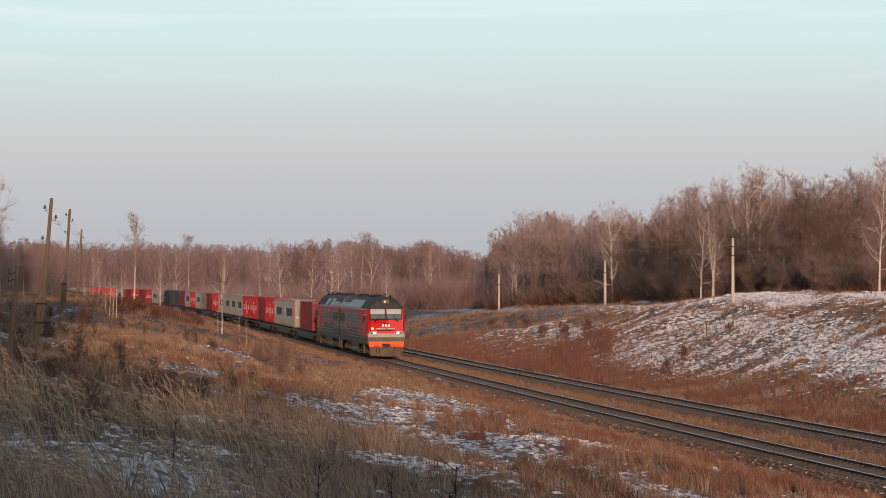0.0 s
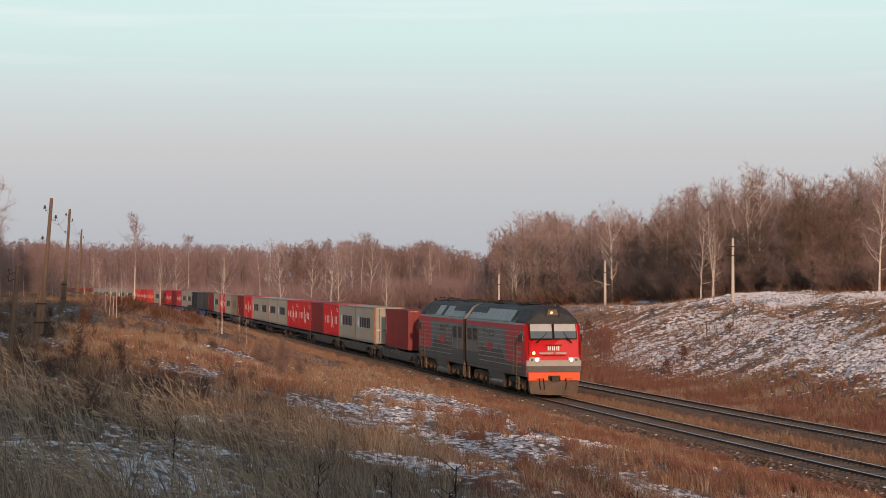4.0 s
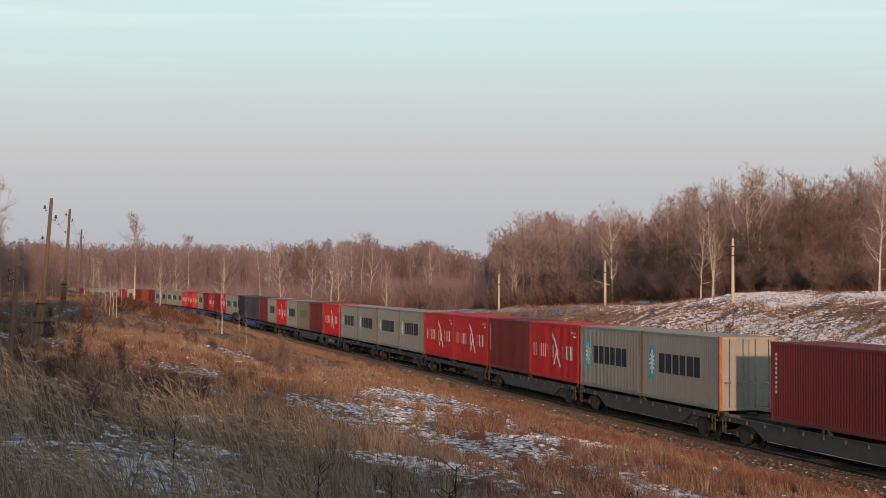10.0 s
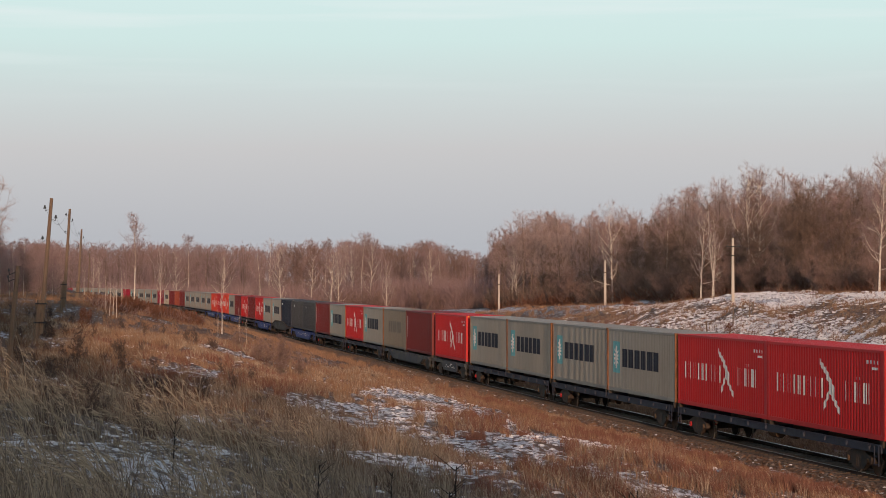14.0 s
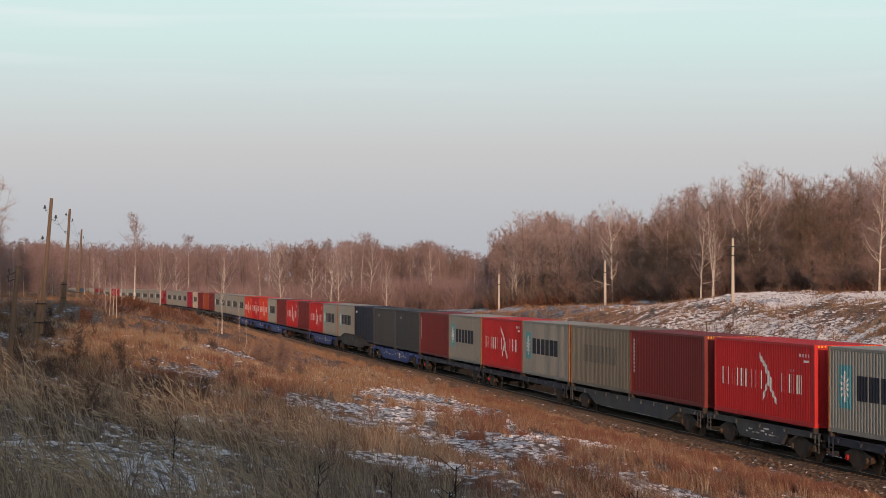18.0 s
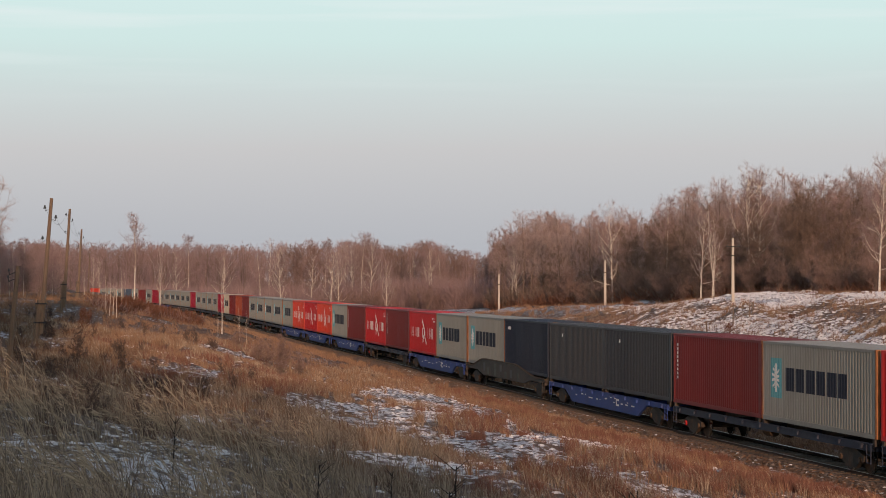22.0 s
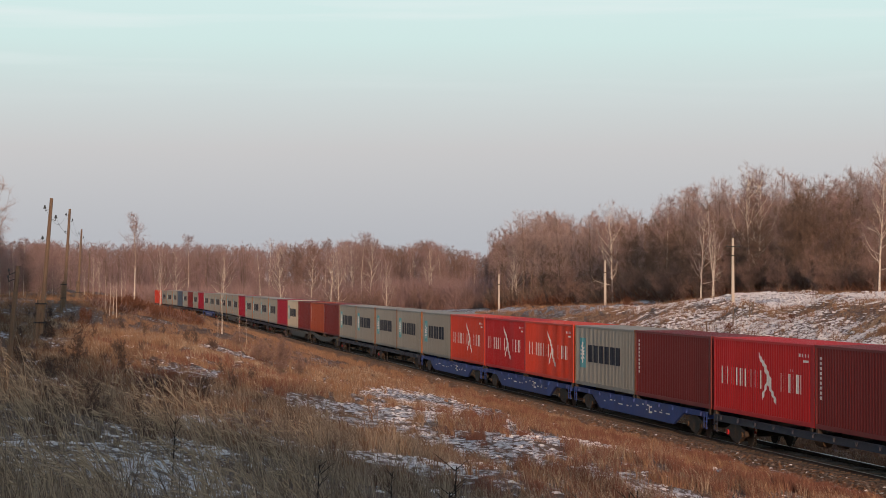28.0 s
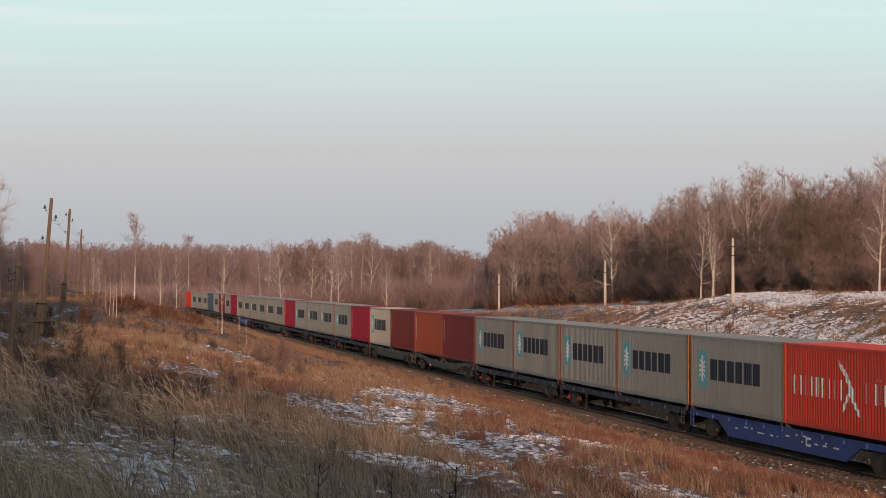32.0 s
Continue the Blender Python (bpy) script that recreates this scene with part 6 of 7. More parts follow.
# more unseen trees farther out, added to shade the thicket at the left edge
for k in range(22):
    y = rw.uniform(105, 170)
    tree(rw.choice(["birch_a", "alder_a", "alder_b"]), min(-34.5, -0.190 * y - 6.0) - rw.uniform(0, 11), y, rw.uniform(14, 18), rw.uniform(0, 6.28))


def brush(name, count, seed, where, mat, tall):
    """Thickets of upright twigs at the foot of the woods."""
    r = np.random.RandomState(seed)
    px, d = where(r, count)
    X, Y = (px - 784) / FOCAL * d, d
    Z = ground_z(X, Y) - 0.05
    per = 26
    h = tall * r.uniform(0.4, 1.2, count)
    a = np.repeat(np.stack([X, Y, Z], 1), per, 0)
    hh = np.repeat(h, per)
    a[:, :2] += r.normal(0, 0.35, (len(a), 2))
    a[:, 2] += hh * r.uniform(0, 0.45, len(a))
    dr = np.stack([r.normal(0, 0.42, len(a)), r.normal(0, 0.42, len(a)), r.uniform(0.35, 1.0, len(a))], 1)
    b = a + dr * (hh * r.uniform(0.3, 0.62, len(a)))[:, None]
    v, f = slivers(a, b, 0.03 + 0.00012 * np.repeat(Y, per), r)
    tagged(new(name, raw_mesh(name, v, f, mat)), "dense bare brushwood at the foot of the woods", "brushwood", kind="stuff")


def foot_near(r, n):
    px = r.uniform(865, 1620, n)
    return px, np.interp(px, [865, 1000, 1200, 1400, 1620], [356, 322, 252, 228, 212]) + abs(r.normal(0, 22, n)) - 6


def foot_back(r, n):
    return r.uniform(-80, 460, n), r.uniform(720, 960, n)


def foot_far(r, n):
    px = r.uniform(-60, 900, n)
    return px, np.interp(px, [-60, 60, 130, 200, 260, 330, 400, 520, 700, 900], [300, 330, 700, 660, 600, 530, 470, 390, 395, 375]) + abs(r.normal(0, 45, n))


brush("brushwood", 2600, 51, foot_near, "twig_olive", 4.5)
def foot_rust(r, n):
    px = r.uniform(860, 1580, n)
    return px, np.interp(px, [860, 1000, 1200, 1400, 1580], [346, 312, 244, 220, 204]) + abs(r.normal(0, 5, n))


def foot_brow(r, n):
    px = r.uniform(165, 345, n)
    return px, np.interp(px, [165, 250, 345], [196, 203, 208]) + r.normal(0, 5, n)


brush("brow_thicket", 230, 56, foot_brow, "twig_rust", 1.45)
brush("brow_thicket", 150, 57, foot_brow, "twig_brown", 1.35)
brush("brushwood", 420, 54, foot_rust, "twig_rust", 2.4)
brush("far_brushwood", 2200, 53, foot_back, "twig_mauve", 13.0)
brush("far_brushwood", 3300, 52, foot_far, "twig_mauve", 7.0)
brush("far_brushwood", 3300, 55, foot_far, "twig_brown", 5.5)
woodland("woodland", 300, 60, 330, 52, 125, 41, 6.0, top=(0.62, 0.88))
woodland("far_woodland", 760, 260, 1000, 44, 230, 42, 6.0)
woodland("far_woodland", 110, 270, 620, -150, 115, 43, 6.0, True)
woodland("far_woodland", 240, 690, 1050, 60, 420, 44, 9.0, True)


# ---------------------------------------------------------------- grass
def blades(name, mat, X, Y, h, w, lean, label, seed, plume=False, simple=False, wind=(0.8, -0.2)):
    """Bent blades of dry grass standing on the ground."""
    r = np.random.RandomState(seed)
    n = len(X)
    Z = ground_z(X, Y) - 0.03
    az = r.uniform(0, 6.2832, n)
    # the wind has laid them over to one side
    dx = np.cos(az) * wind[0] + wind[1]
    dy = np.sin(az) * 0.6
    bend = lean * r.uniform(0.3, 1.2, n)
    fx, fy = r.uniform(-1, 1, n), r.uniform(-0.35, 0.35, n)
    q = np.hypot(fx, fy) + 1e-6
    fx, fy = fx / q * w / 2, fy / q * w / 2
    v = np.empty((n, 5, 3))
    mx, my, mz = X + dx * bend * h * 0.35, Y + dy * bend * h * 0.35, Z + h * 0.58
    v[:, 0] = np.stack([X - fx, Y - fy, Z], 1)
    v[:, 1] = np.stack([X + fx, Y + fy, Z], 1)
    v[:, 2] = np.stack([mx - fx * 0.8, my - fy * 0.8, mz], 1)
    v[:, 3] = np.stack([mx + fx * 0.8, my + fy * 0.8, mz], 1)
    v[:, 4] = np.stack([X + dx * bend * h, Y + dy * bend * h, Z + h * (1 - 0.25 * bend)], 1)
    if simple:
        v = v[:, [0, 1, 4]]
        f = np.arange(3 * n).reshape(-1, 3)
        return tagged(new(name, raw_mesh(name, v.reshape(-1, 3), f, mat)), label, "grass", kind="stuff")
    i = (np.arange(n) * 5)[:, None]
    f = np.concatenate([i + np.array([[0, 1, 3]]), i + np.array([[0, 3, 2]]), i + np.array([[2, 3, 4]])])
    ob = tagged(new(name, raw_mesh(name, v.reshape(-1, 3), f, mat)), label, "grass", kind="stuff")
    if plume:
        tip = v[:, 4]
        run = tip - v[:, 2]
        k = np.repeat(np.arange(n), 9)
        t0 = r.uniform(0.0, 1.0, len(k))[:, None]
        foot = tip[k] - run[k] * 0.45 * t0
        along = run[k] / (np.linalg.norm(run[k], axis=1, keepdims=True) + 1e-9)
        fan = along + r.normal(0, 0.22, along.shape) + np.stack([dx[k] * 0.25, dy[k] * 0.2, np.full(len(k), -0.22)], 1)
        a, t = slivers(foot, foot + fan * (0.07 + 0.06 * r.uniform(0, 1, len(k)))[:, None], np.full(len(k), 0.014), r)
        pl = new("seed_heads", raw_mesh("seed_heads", a, t, mat))
        pl.parent = ob
    return ob


def scatter(n, d0, d1, seed, px0=-30, px1=1600, power=1.0):
    r = np.random.RandomState(seed)
    d = d0 + (d1 - d0) * r.uniform(0, 1, n) ** power
    px = r.uniform(px0, px1, n)
    return (px - 784) / FOCAL * d, d, r


def tufted(X, Y, r, size):
    """Draws places together into tufts."""
    cx, cy = np.round(X / size + r.uniform(-0.2, 0.2, len(X))) * size, np.round(Y / size + r.uniform(-0.2, 0.2, len(X))) * size
    k = r.uniform(0.3, 0.9, len(X))
    jx, jy = wave(cx, cy, 1.7, 71) * size * 0.6, wave(cx, cy, 1.3, 72) * size * 0.6
    return X + (cx + jx - X) * k, Y + (cy + jy - Y) * k


def keep(X, Y, limit, r):
    S, L = line_coords(X, Y)
    sp = spacing(S)
    c = snow_cover(X, Y, S, L)
    clear = (abs(L) > 1.32) & (abs(L - sp) > 1.25)
    lim = limit + 0.15 * (L > sp)
    return clear & (r.uniform(0, 1, len(X)) > smooth((c - lim) / 0.35) * 0.93), S, L


def tufts(name, mat, X, Y, count, tall, width, label, seed, out=0.36):
    """Tussocks: blades that spring from one foot and arch outwards."""
    r = np.random.RandomState(seed)
    n = len(X)
    m = np.maximum(4, (count * r.uniform(0.5, 1.5, n)).astype(int))
    k = np.repeat(np.arange(n), m)
    N = len(k)
    az = r.uniform(0, 6.2832, N)
    rad = abs(r.normal(0, 0.10, N)) * (0.6 + tall[k])
    bx, by = X[k] + np.cos(az) * rad, Y[k] + np.sin(az) * rad
    bz = ground_z(bx, by) - 0.04
    h = tall[k] * r.uniform(0.35, 1.1, N)
    wind = r.normal(0, 0.16, n)[k] - 0.16
    ox = (np.cos(az) * out * r.uniform(0.2, 1.2, N) + wind) * h
    oy = np.sin(az) * out * r.uniform(0.2, 1.2, N) * h
    f = r.uniform(-0.5, 0.5, N)
    fx, fy = np.cos(f) * width / 2, np.sin(f) * width / 2
    v = np.empty((N, 7, 3))
    for j, (t, dz, w) in enumerate(((0.0, 0.0, 1.0), (0.38, 0.52, 0.85), (0.74, 0.86, 0.6))):
        cx, cy, cz = bx + ox * t * t * 1.2, by + oy * t * t * 1.2, bz + h * dz
        v[:, 2 * j] = np.stack([cx - fx * w, cy - fy * w, cz], 1)
        v[:, 2 * j + 1] = np.stack([cx + fx * w, cy + fy * w, cz], 1)
    v[:, 6] = np.stack([bx + ox * 1.25, by + oy * 1.25, bz + h * r.uniform(0.86, 1.02, N)], 1)
    i = (np.arange(N) * 7)[:, None]
    tri = np.concatenate([i + np.array([q]) for q in ([0, 1, 3], [0, 3, 2], [2, 3, 5], [2, 5, 4], [4, 5, 6])])
    return tagged(new(name, raw_mesh(name, v.reshape(-1, 3), tri, mat)), label, "grass", kind="stuff")


# tall straw-coloured grass before the camera
X, Y, r = scatter(2100, 21, 66, 101, power=0.95)
ok, S, L = keep(X, Y, 0.20, r)
open_snow = smooth((snow_cover(X, Y, S, L) - 0.12) / 0.3)
tall = np.clip(0.46 - 0.30 * open_snow + 0.30 * wave(X, Y, 5.0, 61) + 0.26 * wave(X, Y, 1.6, 62) + 0.12 * smooth((-X - 1) / 4), 0.10, 0.95)
ok &= L < -4
dull = ok & (r.uniform(0, 1, len(X)) < 0.12 + 0.45 * smooth((X - 0.5) / 1.5) * smooth((Y - 36) / 8) + 0.7 * wave(X, Y, 4.0, 69) + 0.5 * wave(X, Y, 1.3, 70) + 0.75 * smooth((-X - 0.095 * Y) / 1.6) * smooth((Y - 33) / 6))
ok &= ~dull
tufts("foreground_grass", "grass_straw", X[ok], Y[ok], 15, tall[ok] * 1.15, 0.0085, "tall dry straw-coloured tussocks with snow between them", 102, out=0.55)
tufts("dark_grass", "grass_dark", X[dull], Y[dull], 22, tall[dull] * 0.62, 0.0085, "low dark rotted grass between the straw tussocks", 117, out=0.7)
X, Y, r = scatter(30000, 21, 66, 112, power=0.95)
ok, S, L = keep(X, Y, 0.18, r)
ok &= L < -3
h = np.clip(0.16 + 0.1 * wave(X, Y, 3.0, 68), 0.04, 0.4) * r.uniform(0.5, 1.3, len(X))
blades("short_grass", "grass_straw", X[ok], Y[ok], h[ok], np.full(ok.sum(), 0.010), 0.35, "short matted dry grass between the tussocks", 113)
X, Y, r = scatter(2000, 22, 50, 103, px1=600, power=1.15)
h = r.uniform(0.85, 1.5, len(X)) * (0.62 + 0.50 * wave(X, Y, 3.2, 63) - 0.10 * smooth((X + 3) / 2.0))
sel = (h > 0.5) & (wave(X, Y, 2.4, 73) + 0.6 * wave(X, Y, 1.1, 74) + 0.35 * smooth((-X - 2.0) / 2.0) > 0.28)
blades("reed_grass", "grass_pale", X[sel], Y[sel], h[sel], np.full(sel.sum(), 0.009), 0.8, "drooping feathery reed grass stems", 104, plume=True, wind=(0.32, -0.72))
# rusty tussocks on the slope towards the line
X, Y, r = scatter(2600, 44, 125, 114, power=0.8)
ok, S, L = keep(X, Y, 0.22, r)
ok &= (L < -3.2)
tall = np.clip(0.34 + 0.2 * wave(X, Y, 6.0, 77) + 0.1 * wave(X, Y, 2.0, 78), 0.12, 0.7)
tufts("rust_tussocks", "grass_rust", X[ok], Y[ok], 16, tall[ok], 0.018, "rusty dry tussocks on the slope towards the railway", 115)
# rust-brown grass on the slopes
X, Y, r = scatter(700000, 42, 150, 105, power=0.8)
X, Y = tufted(X, Y, r, 0.9)
ok, S, L = keep(X, Y, 0.31, r)
ok &= L < spacing(S) + 40
h = np.clip(0.30 + 0.16 * wave(X, Y, 6.0, 64) + 0.08 * wave(X, Y, 2.0, 65), 0.08, 0.8) * r.uniform(0.5, 1.2, len(X))
h = h * np.where(abs(L) < 1.9, 0.28, np.where(abs(L) < 4.2, 0.6, 1.0)) * (1 - 0.78 * smooth((snow_cover(X, Y, S, L) - 0.2) / 0.3))
straw = (r.uniform(0, 1, len(X)) < 0.30 + 0.16 * (L < -6) - 0.30 * smooth((X + 1) / 2.5) * (L < 0) + (0.45 - 0.40 * smooth((X + 1) / 2.5)) * smooth((75 - Y) / 30) + 0.45 * wave(X, Y, 9.0, 75) + 0.2 * wave(X, Y, 2.5, 76)) & ok
rust = ok & ~straw
red = rust & (r.uniform(0, 1, len(X)) < 0.15 + 0.95 * smooth((X + 1) / 2.5) * smooth((105 - Y) / 15) * (L < 0) + 0.9 * wave(X, Y, 12.0, 79) + 0.4 * wave(X, Y, 4.0, 80))
rust &= ~red
blades("slope_grass", "grass_red", X[red], Y[red], h[red] * 1.2, 0.008 + 0.00012 * Y[red], 0.5, "dark red-brown dead grass on the railway slopes", 116, simple=True)
blades("slope_grass", "grass_rust", X[rust], Y[rust], h[rust], 0.008 + 0.00012 * Y[rust], 0.6, "rust-brown dry grass on the railway slopes", 106, simple=True)
blades("slope_grass", "grass_straw", X[straw], Y[straw], h[straw], 0.008 + 0.00012 * Y[straw], 0.6, "pale dry grass on the railway slopes", 107, simple=True)
X, Y, r = scatter(170000, 120, 330, 108, power=0.9)
X, Y = tufted(X, Y, r, 1.6)
ok, S, L = keep(X, Y, 0.30, r)
h = np.clip(0.38 + 0.18 * wave(X, Y, 8.0, 66), 0.12, 0.9) * r.uniform(0.5, 1.2, len(X))
blades("far_slope_grass", "grass_rust", X[ok], Y[ok], h[ok], 0.010 + 0.00012 * Y[ok], 0.5, "rust-brown dry grass far along the railway", 109, simple=True)
# clods of old snow caught on the tussocks of the banks
def snow_clods(name, X, Y, size, label, seed, mat="snow", what="snow", lift=0.0):
    r = np.random.RandomState(seed)
    n = len(X)
    Z = ground_z(X, Y) + lift
    a0 = r.uniform(0, 6.2832, n)
    v = np.empty((n, 9, 3))
    hi = size * r.uniform(0.35, 0.85, n)
    for j in range(4):
        a = a0 + j * 1.5708 + r.uniform(-0.35, 0.35, n)
        for ring, (reach, up) in enumerate(((1.0, -0.10), (0.62, 0.72))):
            k = size * reach * r.uniform(0.7, 1.3, n)
            v[:, ring * 4 + j] = np.stack([X + np.cos(a) * k * 1.5, Y + np.sin(a) * k * 0.8, Z + hi * up * r.uniform(0.75, 1.25, n)], 1)
    v[:, 8] = np.stack([X + r.normal(0, 0.2, n) * size, Y + r.normal(0, 0.2, n) * size, Z + hi], 1)
    i = (np.arange(n) * 9)[:, None]
    tri = []
    for j in range(4):
        q = (j + 1) % 4
        tri += [[j, q, 4 + q], [j, 4 + q, 4 + j], [4 + j, 4 + q, 8]]
    f = np.concatenate([i + np.array([t]) for t in tri])
    return tagged(new(name, raw_mesh(name, v.reshape(-1, 3), f, mat)), label, what, kind="stuff")


r = np.random.RandomState(131)
s = r.uniform(-45, 150, 95000)
lat = spacing(s) + 2.9 + r.uniform(3.0, 34.0, len(s))
X, Y, _ = on_line(s, lat)
S, L = line_coords(X, Y)
c = snow_cover(X, Y, S, L) + 0.18 * wave(X, Y, 1.1, 132)
sel = (r.uniform(0, 1, len(X)) < smooth((c - 0.16) / 0.40)) & (Y > 60) & (abs(X / Y) < 0.2)
snow_clods("snow_clods", X[sel], Y[sel], r.uniform(0.05, 0.145, sel.sum()), "crusts of old snow on the tussocks of the bank", 133)
X, Y, r = scatter(34000, 24, 150, 134, power=0.9)
S, L = line_coords(X, Y)
c = snow_cover(X, Y, S, L) + 0.15 * wave(X, Y, 0.9, 135)
sel = (r.uniform(0, 1, len(X)) < smooth((c - 0.26) / 0.30)) & (L < -3.5)
snow_clods("snow_clods", X[sel], Y[sel], r.uniform(0.02, 0.075, sel.sum()), "crusts of old snow between the dry grass", 136)
# loose stones, dead leaves and specks of snow along the foot of the ballast
r = np.random.RandomState(151)
s = r.uniform(-40, 90, 9000)
lat = -(1.45 + abs(r.normal(0, 0.55, len(s))))
drop = np.interp(-lat, [1.45, 1.85, 2.2], [0.27, -0.10, 0.0])
X, Y, _ = on_line(s, lat)
pick = r.uniform(0, 1, len(s))
for mat, low, high, what, label in (("stone", 0.0, 0.55, "stones", "loose pale ballast stones beside the track"), ("shoulder", 0.55, 0.96, "litter", "rusty stones and dead leaves beside the track"), ("snow", 0.96, 1.0, "snow", "specks of snow among the ballast stones")):
    sel = (pick >= low) & (pick < high)
    snow_clods("ballast_stones" if mat != "snow" else "snow_specks", X[sel], Y[sel], r.uniform(0.03, 0.075, sel.sum()), label, 152 + len(what), mat, what, drop[sel])
# rusty grass between the two tracks
r = np.random.RandomState(161)
s = r.uniform(-45, 150, 26000)
lat = 1.75 + (spacing(s) - 3.45) * r.uniform(0, 1, len(s))
X, Y, _ = on_line(s, lat)
X, Y = tufted(X, Y, r, 0.5)
h = np.clip(0.36 + 0.16 * wave(X, Y, 4.0, 162), 0.12, 0.6) * r.uniform(0.5, 1.3, len(X))
S, L = line_coords(X, Y)
sel = (L > 1.6) & (L < spacing(S) - 1.5)
blades("track_grass", "grass_rust", X[sel], Y[sel], h[sel], 0.008 + 0.00012 * Y[sel], 0.5, "rusty dry grass between the two tracks", 163, simple=True)
# thin dry grass that pierces the snow of the far bank
r = np.random.RandomState(137)
s = r.uniform(-45, 150, 170000)
lat = spacing(s) + 2.9 + r.uniform(2.0, 34.0, len(s))
X, Y, _ = on_line(s, lat)
X, Y = tufted(X, Y, r, 0.7)
h = np.clip(0.20 + 0.12 * wave(X, Y, 3.0, 138) + 0.08 * wave(X, Y, 9.0, 139), 0.05, 0.5) * r.uniform(0.5, 1.3, len(X))
S, L = line_coords(X, Y)
h = h * (1 - 0.65 * smooth((snow_cover(X, Y, S, L) - 0.34) / 0.25))
sel = (Y > 60) & (abs(X / Y) < 0.2)
pale = sel & (r.uniform(0, 1, len(X)) < 0.45 + 0.5 * wave(X, Y, 7.0, 140))
sel &= ~pale
blades("bank_grass", "grass_rust", X[sel], Y[sel], h[sel], 0.007 + 0.00010 * Y[sel], 0.7, "thin rust-brown grass standing through the snow of the bank", 141, simple=True)
blades("bank_grass", "grass_straw", X[pale], Y[pale], h[pale], 0.007 + 0.00010 * Y[pale], 0.7, "thin pale grass standing through the snow of the bank", 142, simple=True)
# red-brown thicket that climbs the gully of the far bank
r = np.random.RandomState(145)
t = r.uniform(0, 1, 15000)
px = 1078 - 150 * t + r.normal(0, 1, len(t)) * (22 + 34 * t)
d = 205 - 30 * t + r.normal(0, 1, len(t)) * 9
X, Y = (px - 784) / FOCAL * d, d
h = (0.5 + 0.45 * wave(X, Y, 3.0, 146)) * r.uniform(0.3, 1.4, len(X))
S, L = line_coords(X, Y)
sel = (L > spacing(S) + 3.6) & (h > 0.1)
blades("gully_weeds", "grass_red", X[sel], Y[sel], h[sel], 0.010 + 0.00012 * Y[sel], 0.4, "dense red-brown dead weeds in the gully of the bank", 147, simple=True)
# red-brown weeds at the foot of the far bank
r = np.random.RandomState(110)
s, lat = r.uniform(-40, 170, 70000), None
lat = spacing(s) + 3.4 + abs(r.normal(0, 1, 70000)) * (2.4 + 3.0 * smooth((s - 40) / 60))
X, Y, _ = on_line(s, lat)
h = (0.42 + 0.2 * wave(X, Y, 7.0, 67)) * r.uniform(0.4, 1.3, len(X)) * np.clip(1.2 - (lat - spacing(s) - 3.4) / 14, 0.3, 1)
sel = (h > 0.06) & (Y > 60)
blades("bank_weeds", "grass_red", X[sel], Y[sel], h[sel], 0.008 + 0.00012 * Y[sel], 0.4, "red-brown dead weeds along the foot of the bank", 111, simple=True)

# dark dead weed stalks before the camera
weeds = ((800, 27, 1.0), (790, 28, 0.75), (1108, 31, 0.8), (1122, 31, 0.85), (815, 27.5, 0.65), (842, 29, 0.6), (560, 31, 0.8), (1432, 36, 0.6), (770, 29, 0.6), (305, 33, 0.9), (690, 34, 0.7), (1240, 40, 0.7), (1015, 36, 0.65))
for px, d, hh in weeds:
    x, y = place(px, d)
    bm = Mesh()
    r = random.Random(px)
    bm.rod((0, 0, -0.05), (0.05 * hh, 0, hh), 0.012, 0.006, n=5)
    for k in range(9):
        z = hh * r.uniform(0.35, 0.98)
        a, ln = r.uniform(0, 6.28), hh * r.uniform(0.12, 0.3)
        bm.rod((0.05 * z, 0, z), (0.05 * z + ln * math.cos(a), ln * math.sin(a), z + ln * 0.8), 0.007, 0.003, n=3)
    ob = part("dead_weed", bm, "weed", None, m=Matrix.Translation((x, y, gz(x, y))))
    tagged(ob, "dark dry branching weed stalk in the grass", "weed", group="dead weeds")

# ---------------------------------------------------------------- poles and wires
wire_ends = {}


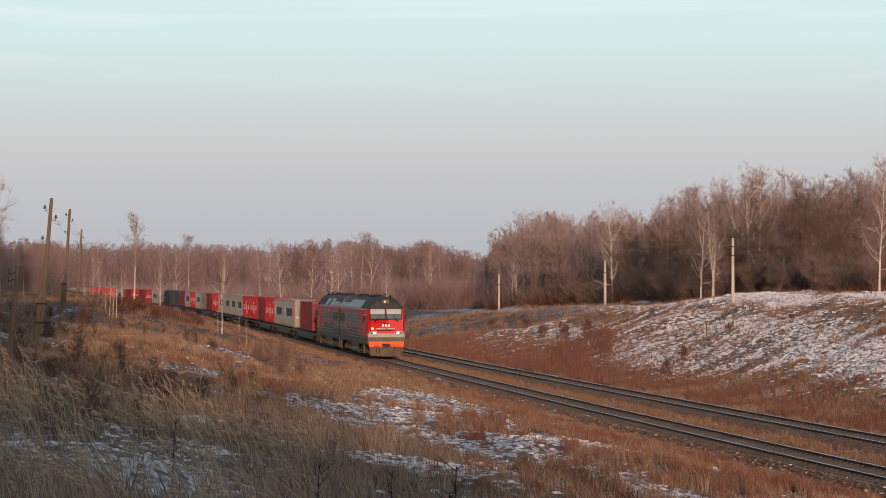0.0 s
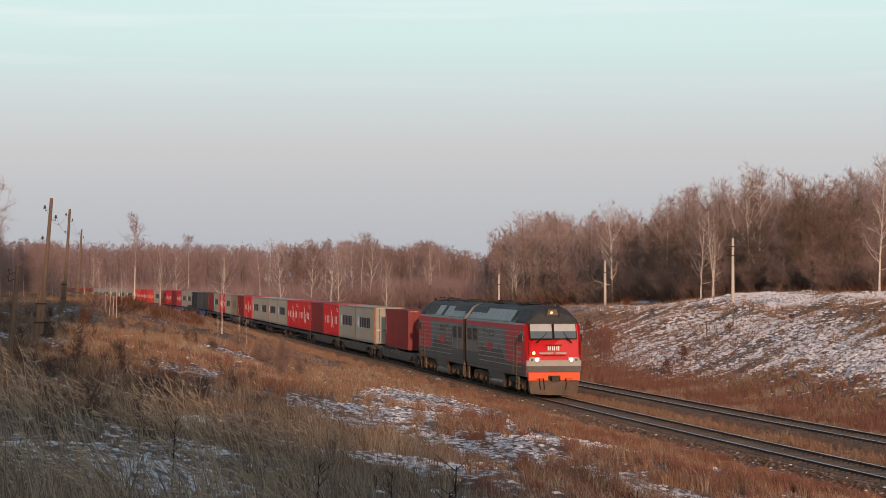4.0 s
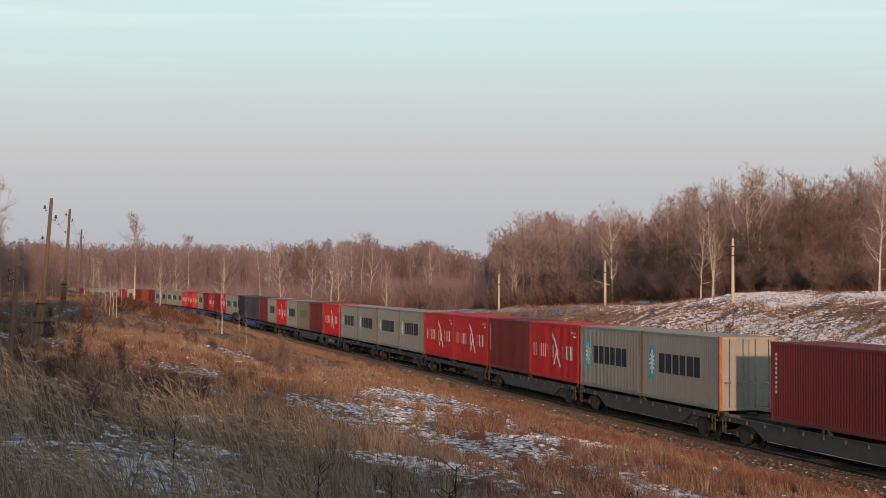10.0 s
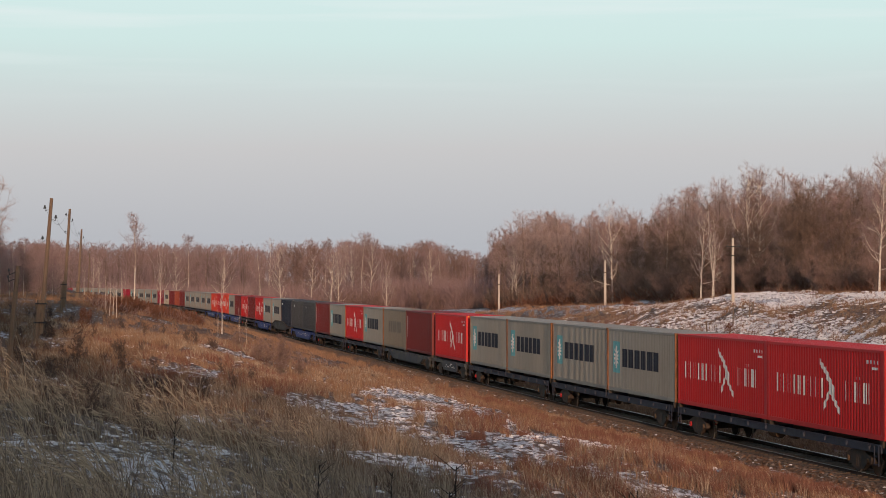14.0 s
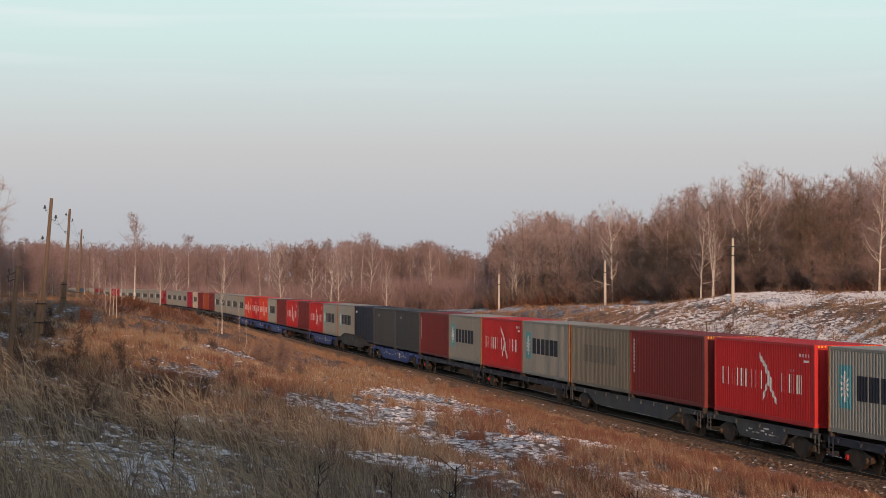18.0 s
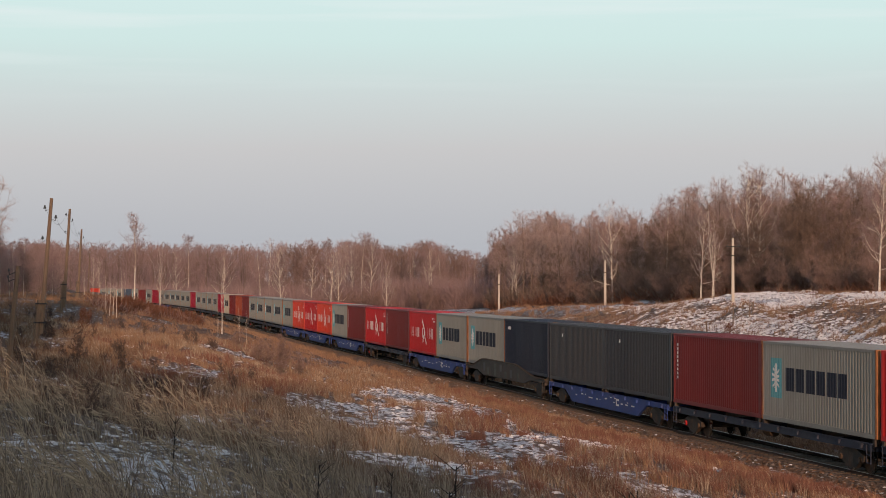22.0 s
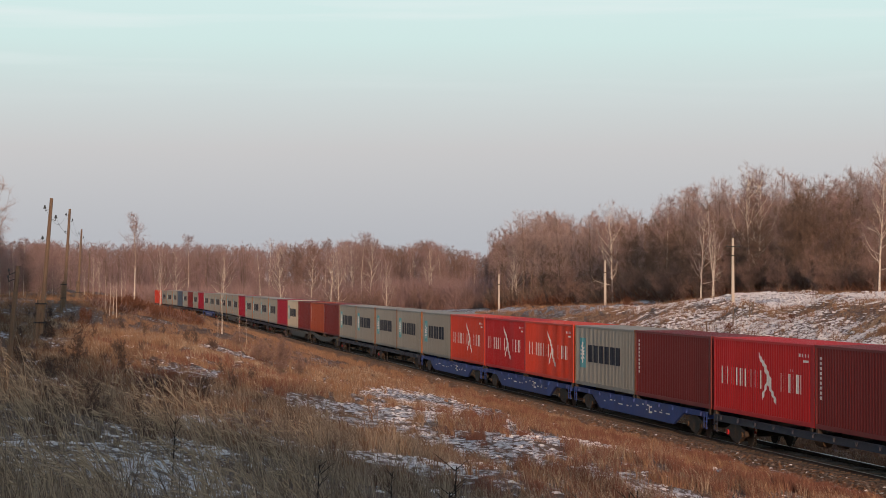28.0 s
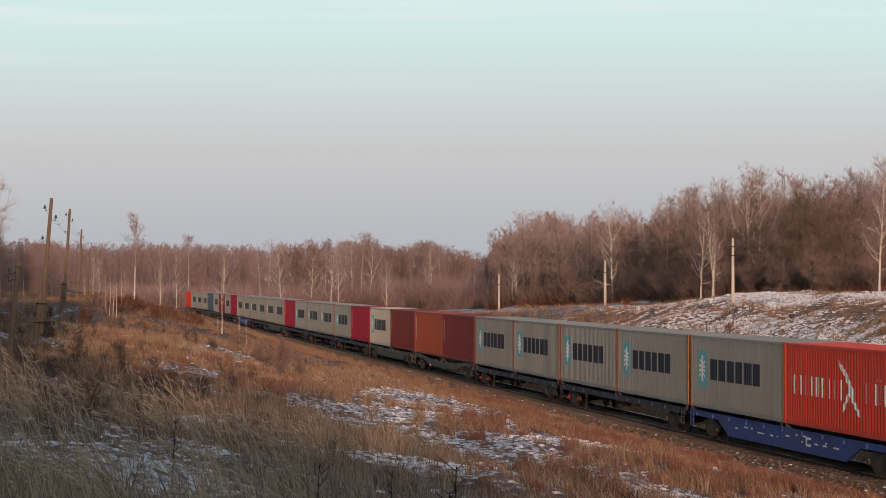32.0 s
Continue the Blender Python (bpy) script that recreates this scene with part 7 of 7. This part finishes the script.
def wood_pole(px_foot, d, h, lean_x, stub, label, hooks):
    x, y = place(px_foot, d)
    z = gz(x, y)
    p = tagged(new("wooden_utility_pole"), label, "pole", group="wooden poles by the line")
    p.matrix_basis = Matrix.Translation((x, y, z))
    bm = Mesh()
    r0 = 0.018 * h if stub else 0.065
    bm.rod((0, 0, 0.4 if stub else -0.2), (lean_x, 0, h), r0, r0 * 0.65, n=9)
    part("pole", bm, "wood_pole", p)
    if stub:
        part("ground_stub", Mesh().rod((-0.20, -0.03, -0.3), (-0.02, -0.10, 0.30 * h), 0.12, 0.11, n=9), "wood_pole", p, "short butt post strapped to the pole")
        for zz in (0.14 * h, 0.27 * h):
            strap = Mesh().rod((lean_x * zz / h - 0.1, -0.05, zz), (lean_x * zz / h - 0.1, -0.05, zz + 0.06), 0.24, n=10)
            part("strap", strap, "wire", p, "dark wire binding")
    ends = []
    for dz, sx in hooks:
        zz = h - dz
        cx = lean_x * zz / h
        q = 1.0 if stub else 0.7
        hk = Mesh().rod((cx, 0, zz), (cx + sx * 0.12 * q, 0, zz - 0.02), 0.012, n=4).rod((cx + sx * 0.12 * q, 0, zz - 0.02), (cx + sx * 0.22 * q, 0, zz - 0.08 * q), 0.012, n=4)
        hk.rod((cx + sx * 0.22 * q, 0, zz - 0.08 * q), (cx + sx * 0.24 * q, 0, zz + 0.05 * q), 0.012, n=4)
        hook = part("hook", hk, "wire", p)
        g, ex = (1.0 if stub else 0.36), cx + sx * 0.24 * q
        ins = Mesh().rod((ex, 0, zz + 0.02), (ex, 0, zz + 0.02 + 0.07 * g), 0.065 * g, 0.055 * g, n=8).rod((ex, 0, zz + 0.02 + 0.07 * g), (ex, 0, zz + 0.02 + 0.14 * g), 0.04 * g, 0.03 * g, n=8)
        part("insulator", ins, "insulator", hook, "dark glass insulator")
        ends.append(Vector((x + ex, y, z + zz + 0.10)))
    return ends


HOOKS = [(0.45, -1), (0.85, 1), (1.7, -1)]
e0 = wood_pole(6, 47, 2.85, 0.285, False, "leaning broken-off wooden pole with two bent hooks", [(0.12, -1), (0.25, -1)])
e1 = wood_pole(72, 99, 5.95, 0.44, True, "weathered wooden telegraph pole strapped to a butt post", HOOKS)
e2 = wood_pole(113, 172, 7.4, 0.42, True, "weathered wooden telegraph pole with hook insulators", HOOKS)
e3 = wood_pole(138, 235, 7.2, 0.35, True, "weathered wooden telegraph pole farther along the line", HOOKS)
e4 = wood_pole(155, 300, 6.0, 0.3, False, "short wooden telegraph pole near the trees", HOOKS[:2])
for ends_a, ends_b in ((e1, e2), (e2, e3), (e3, e4)):
    for a, b in list(zip(ends_a, ends_b))[:2]:
        bm = Mesh()
        pts = []
        for k in range(13):
            t = k / 12
            q = a.lerp(b, t)
            q.z -= 4 * 0.75 * t * (1 - t)
            pts.append(q)
        for u, v in zip(pts[:-1], pts[1:]):
            bm.rod(u, v, 0.006, n=3)
        tagged(part("overhead_wire", bm, "wire"), "thin sagging wire between the wooden poles", "wire", group="overhead wires")

for px, d, foot, top, arm in ((1297, 206, 557, 422, True), (1071, 264, 567, 461, False), (883, 335, 572, 486, False), (760, 408, 572, 500, False)):
    x, y = place(px, d)
    z0 = gz(x, y)
    z1 = EYE_Z + d * (494.7 - top) / FOCAL
    p = tagged(new("concrete_pole"), "slim pale concrete line pole on the bank", "pole", group="concrete line poles")
    p.matrix_basis = Matrix.Translation((x, y, z0))
    hh = z1 - z0
    bm = Mesh().loft([[(-0.13, -0.11, -0.3), (0.13, -0.11, -0.3), (0.13, 0.11, -0.3), (-0.13, 0.11, -0.3)], [(-0.09, -0.08, hh), (0.09, -0.08, hh), (0.09, 0.08, hh), (-0.09, 0.08, hh)]])
    i = len(bm.v)
    bm.f.append((i - 4, i - 3, i - 2, i - 1))
    part("post", bm, "concrete_pole", p)
    part("band", Mesh().box(-0.125, 0.125, -0.115, 0.115, hh * 0.72, hh * 0.72 + 0.10), "wire", p, "dark band round the post")
    if arm:
        ar = part("cross_arm", Mesh().box(-0.6, 0.6, -0.13, -0.085, hh - 0.75, hh - 0.67), "wire", p, "short steel cross-arm")
        for ax in (-0.5, 0.5):
            part("insulator", Mesh().rod((ax, -0.11, hh - 0.67), (ax, -0.11, hh - 0.5), 0.05, 0.035, n=7), "insulator", ar)
# small marker posts on the bank
for px, d, hh in ((1250, 176, 1.1), (1297, 178, 1.5), (1326, 180, 0.9), (1332, 182, 0.9)):
    x, y = place(px, d)
    ob = part("marker_post", Mesh().rod((0, 0, -0.2), (0.02, 0, hh), 0.05, 0.045, n=6).box(-0.06, 0.10, -0.06, 0.06, hh - 0.02, hh + 0.03), "wood_pole", None, m=Matrix.Translation((x, y, gz(x, y))))
    tagged(ob, "small wooden marker post on the snowy bank", "post", group="marker posts")

motions()
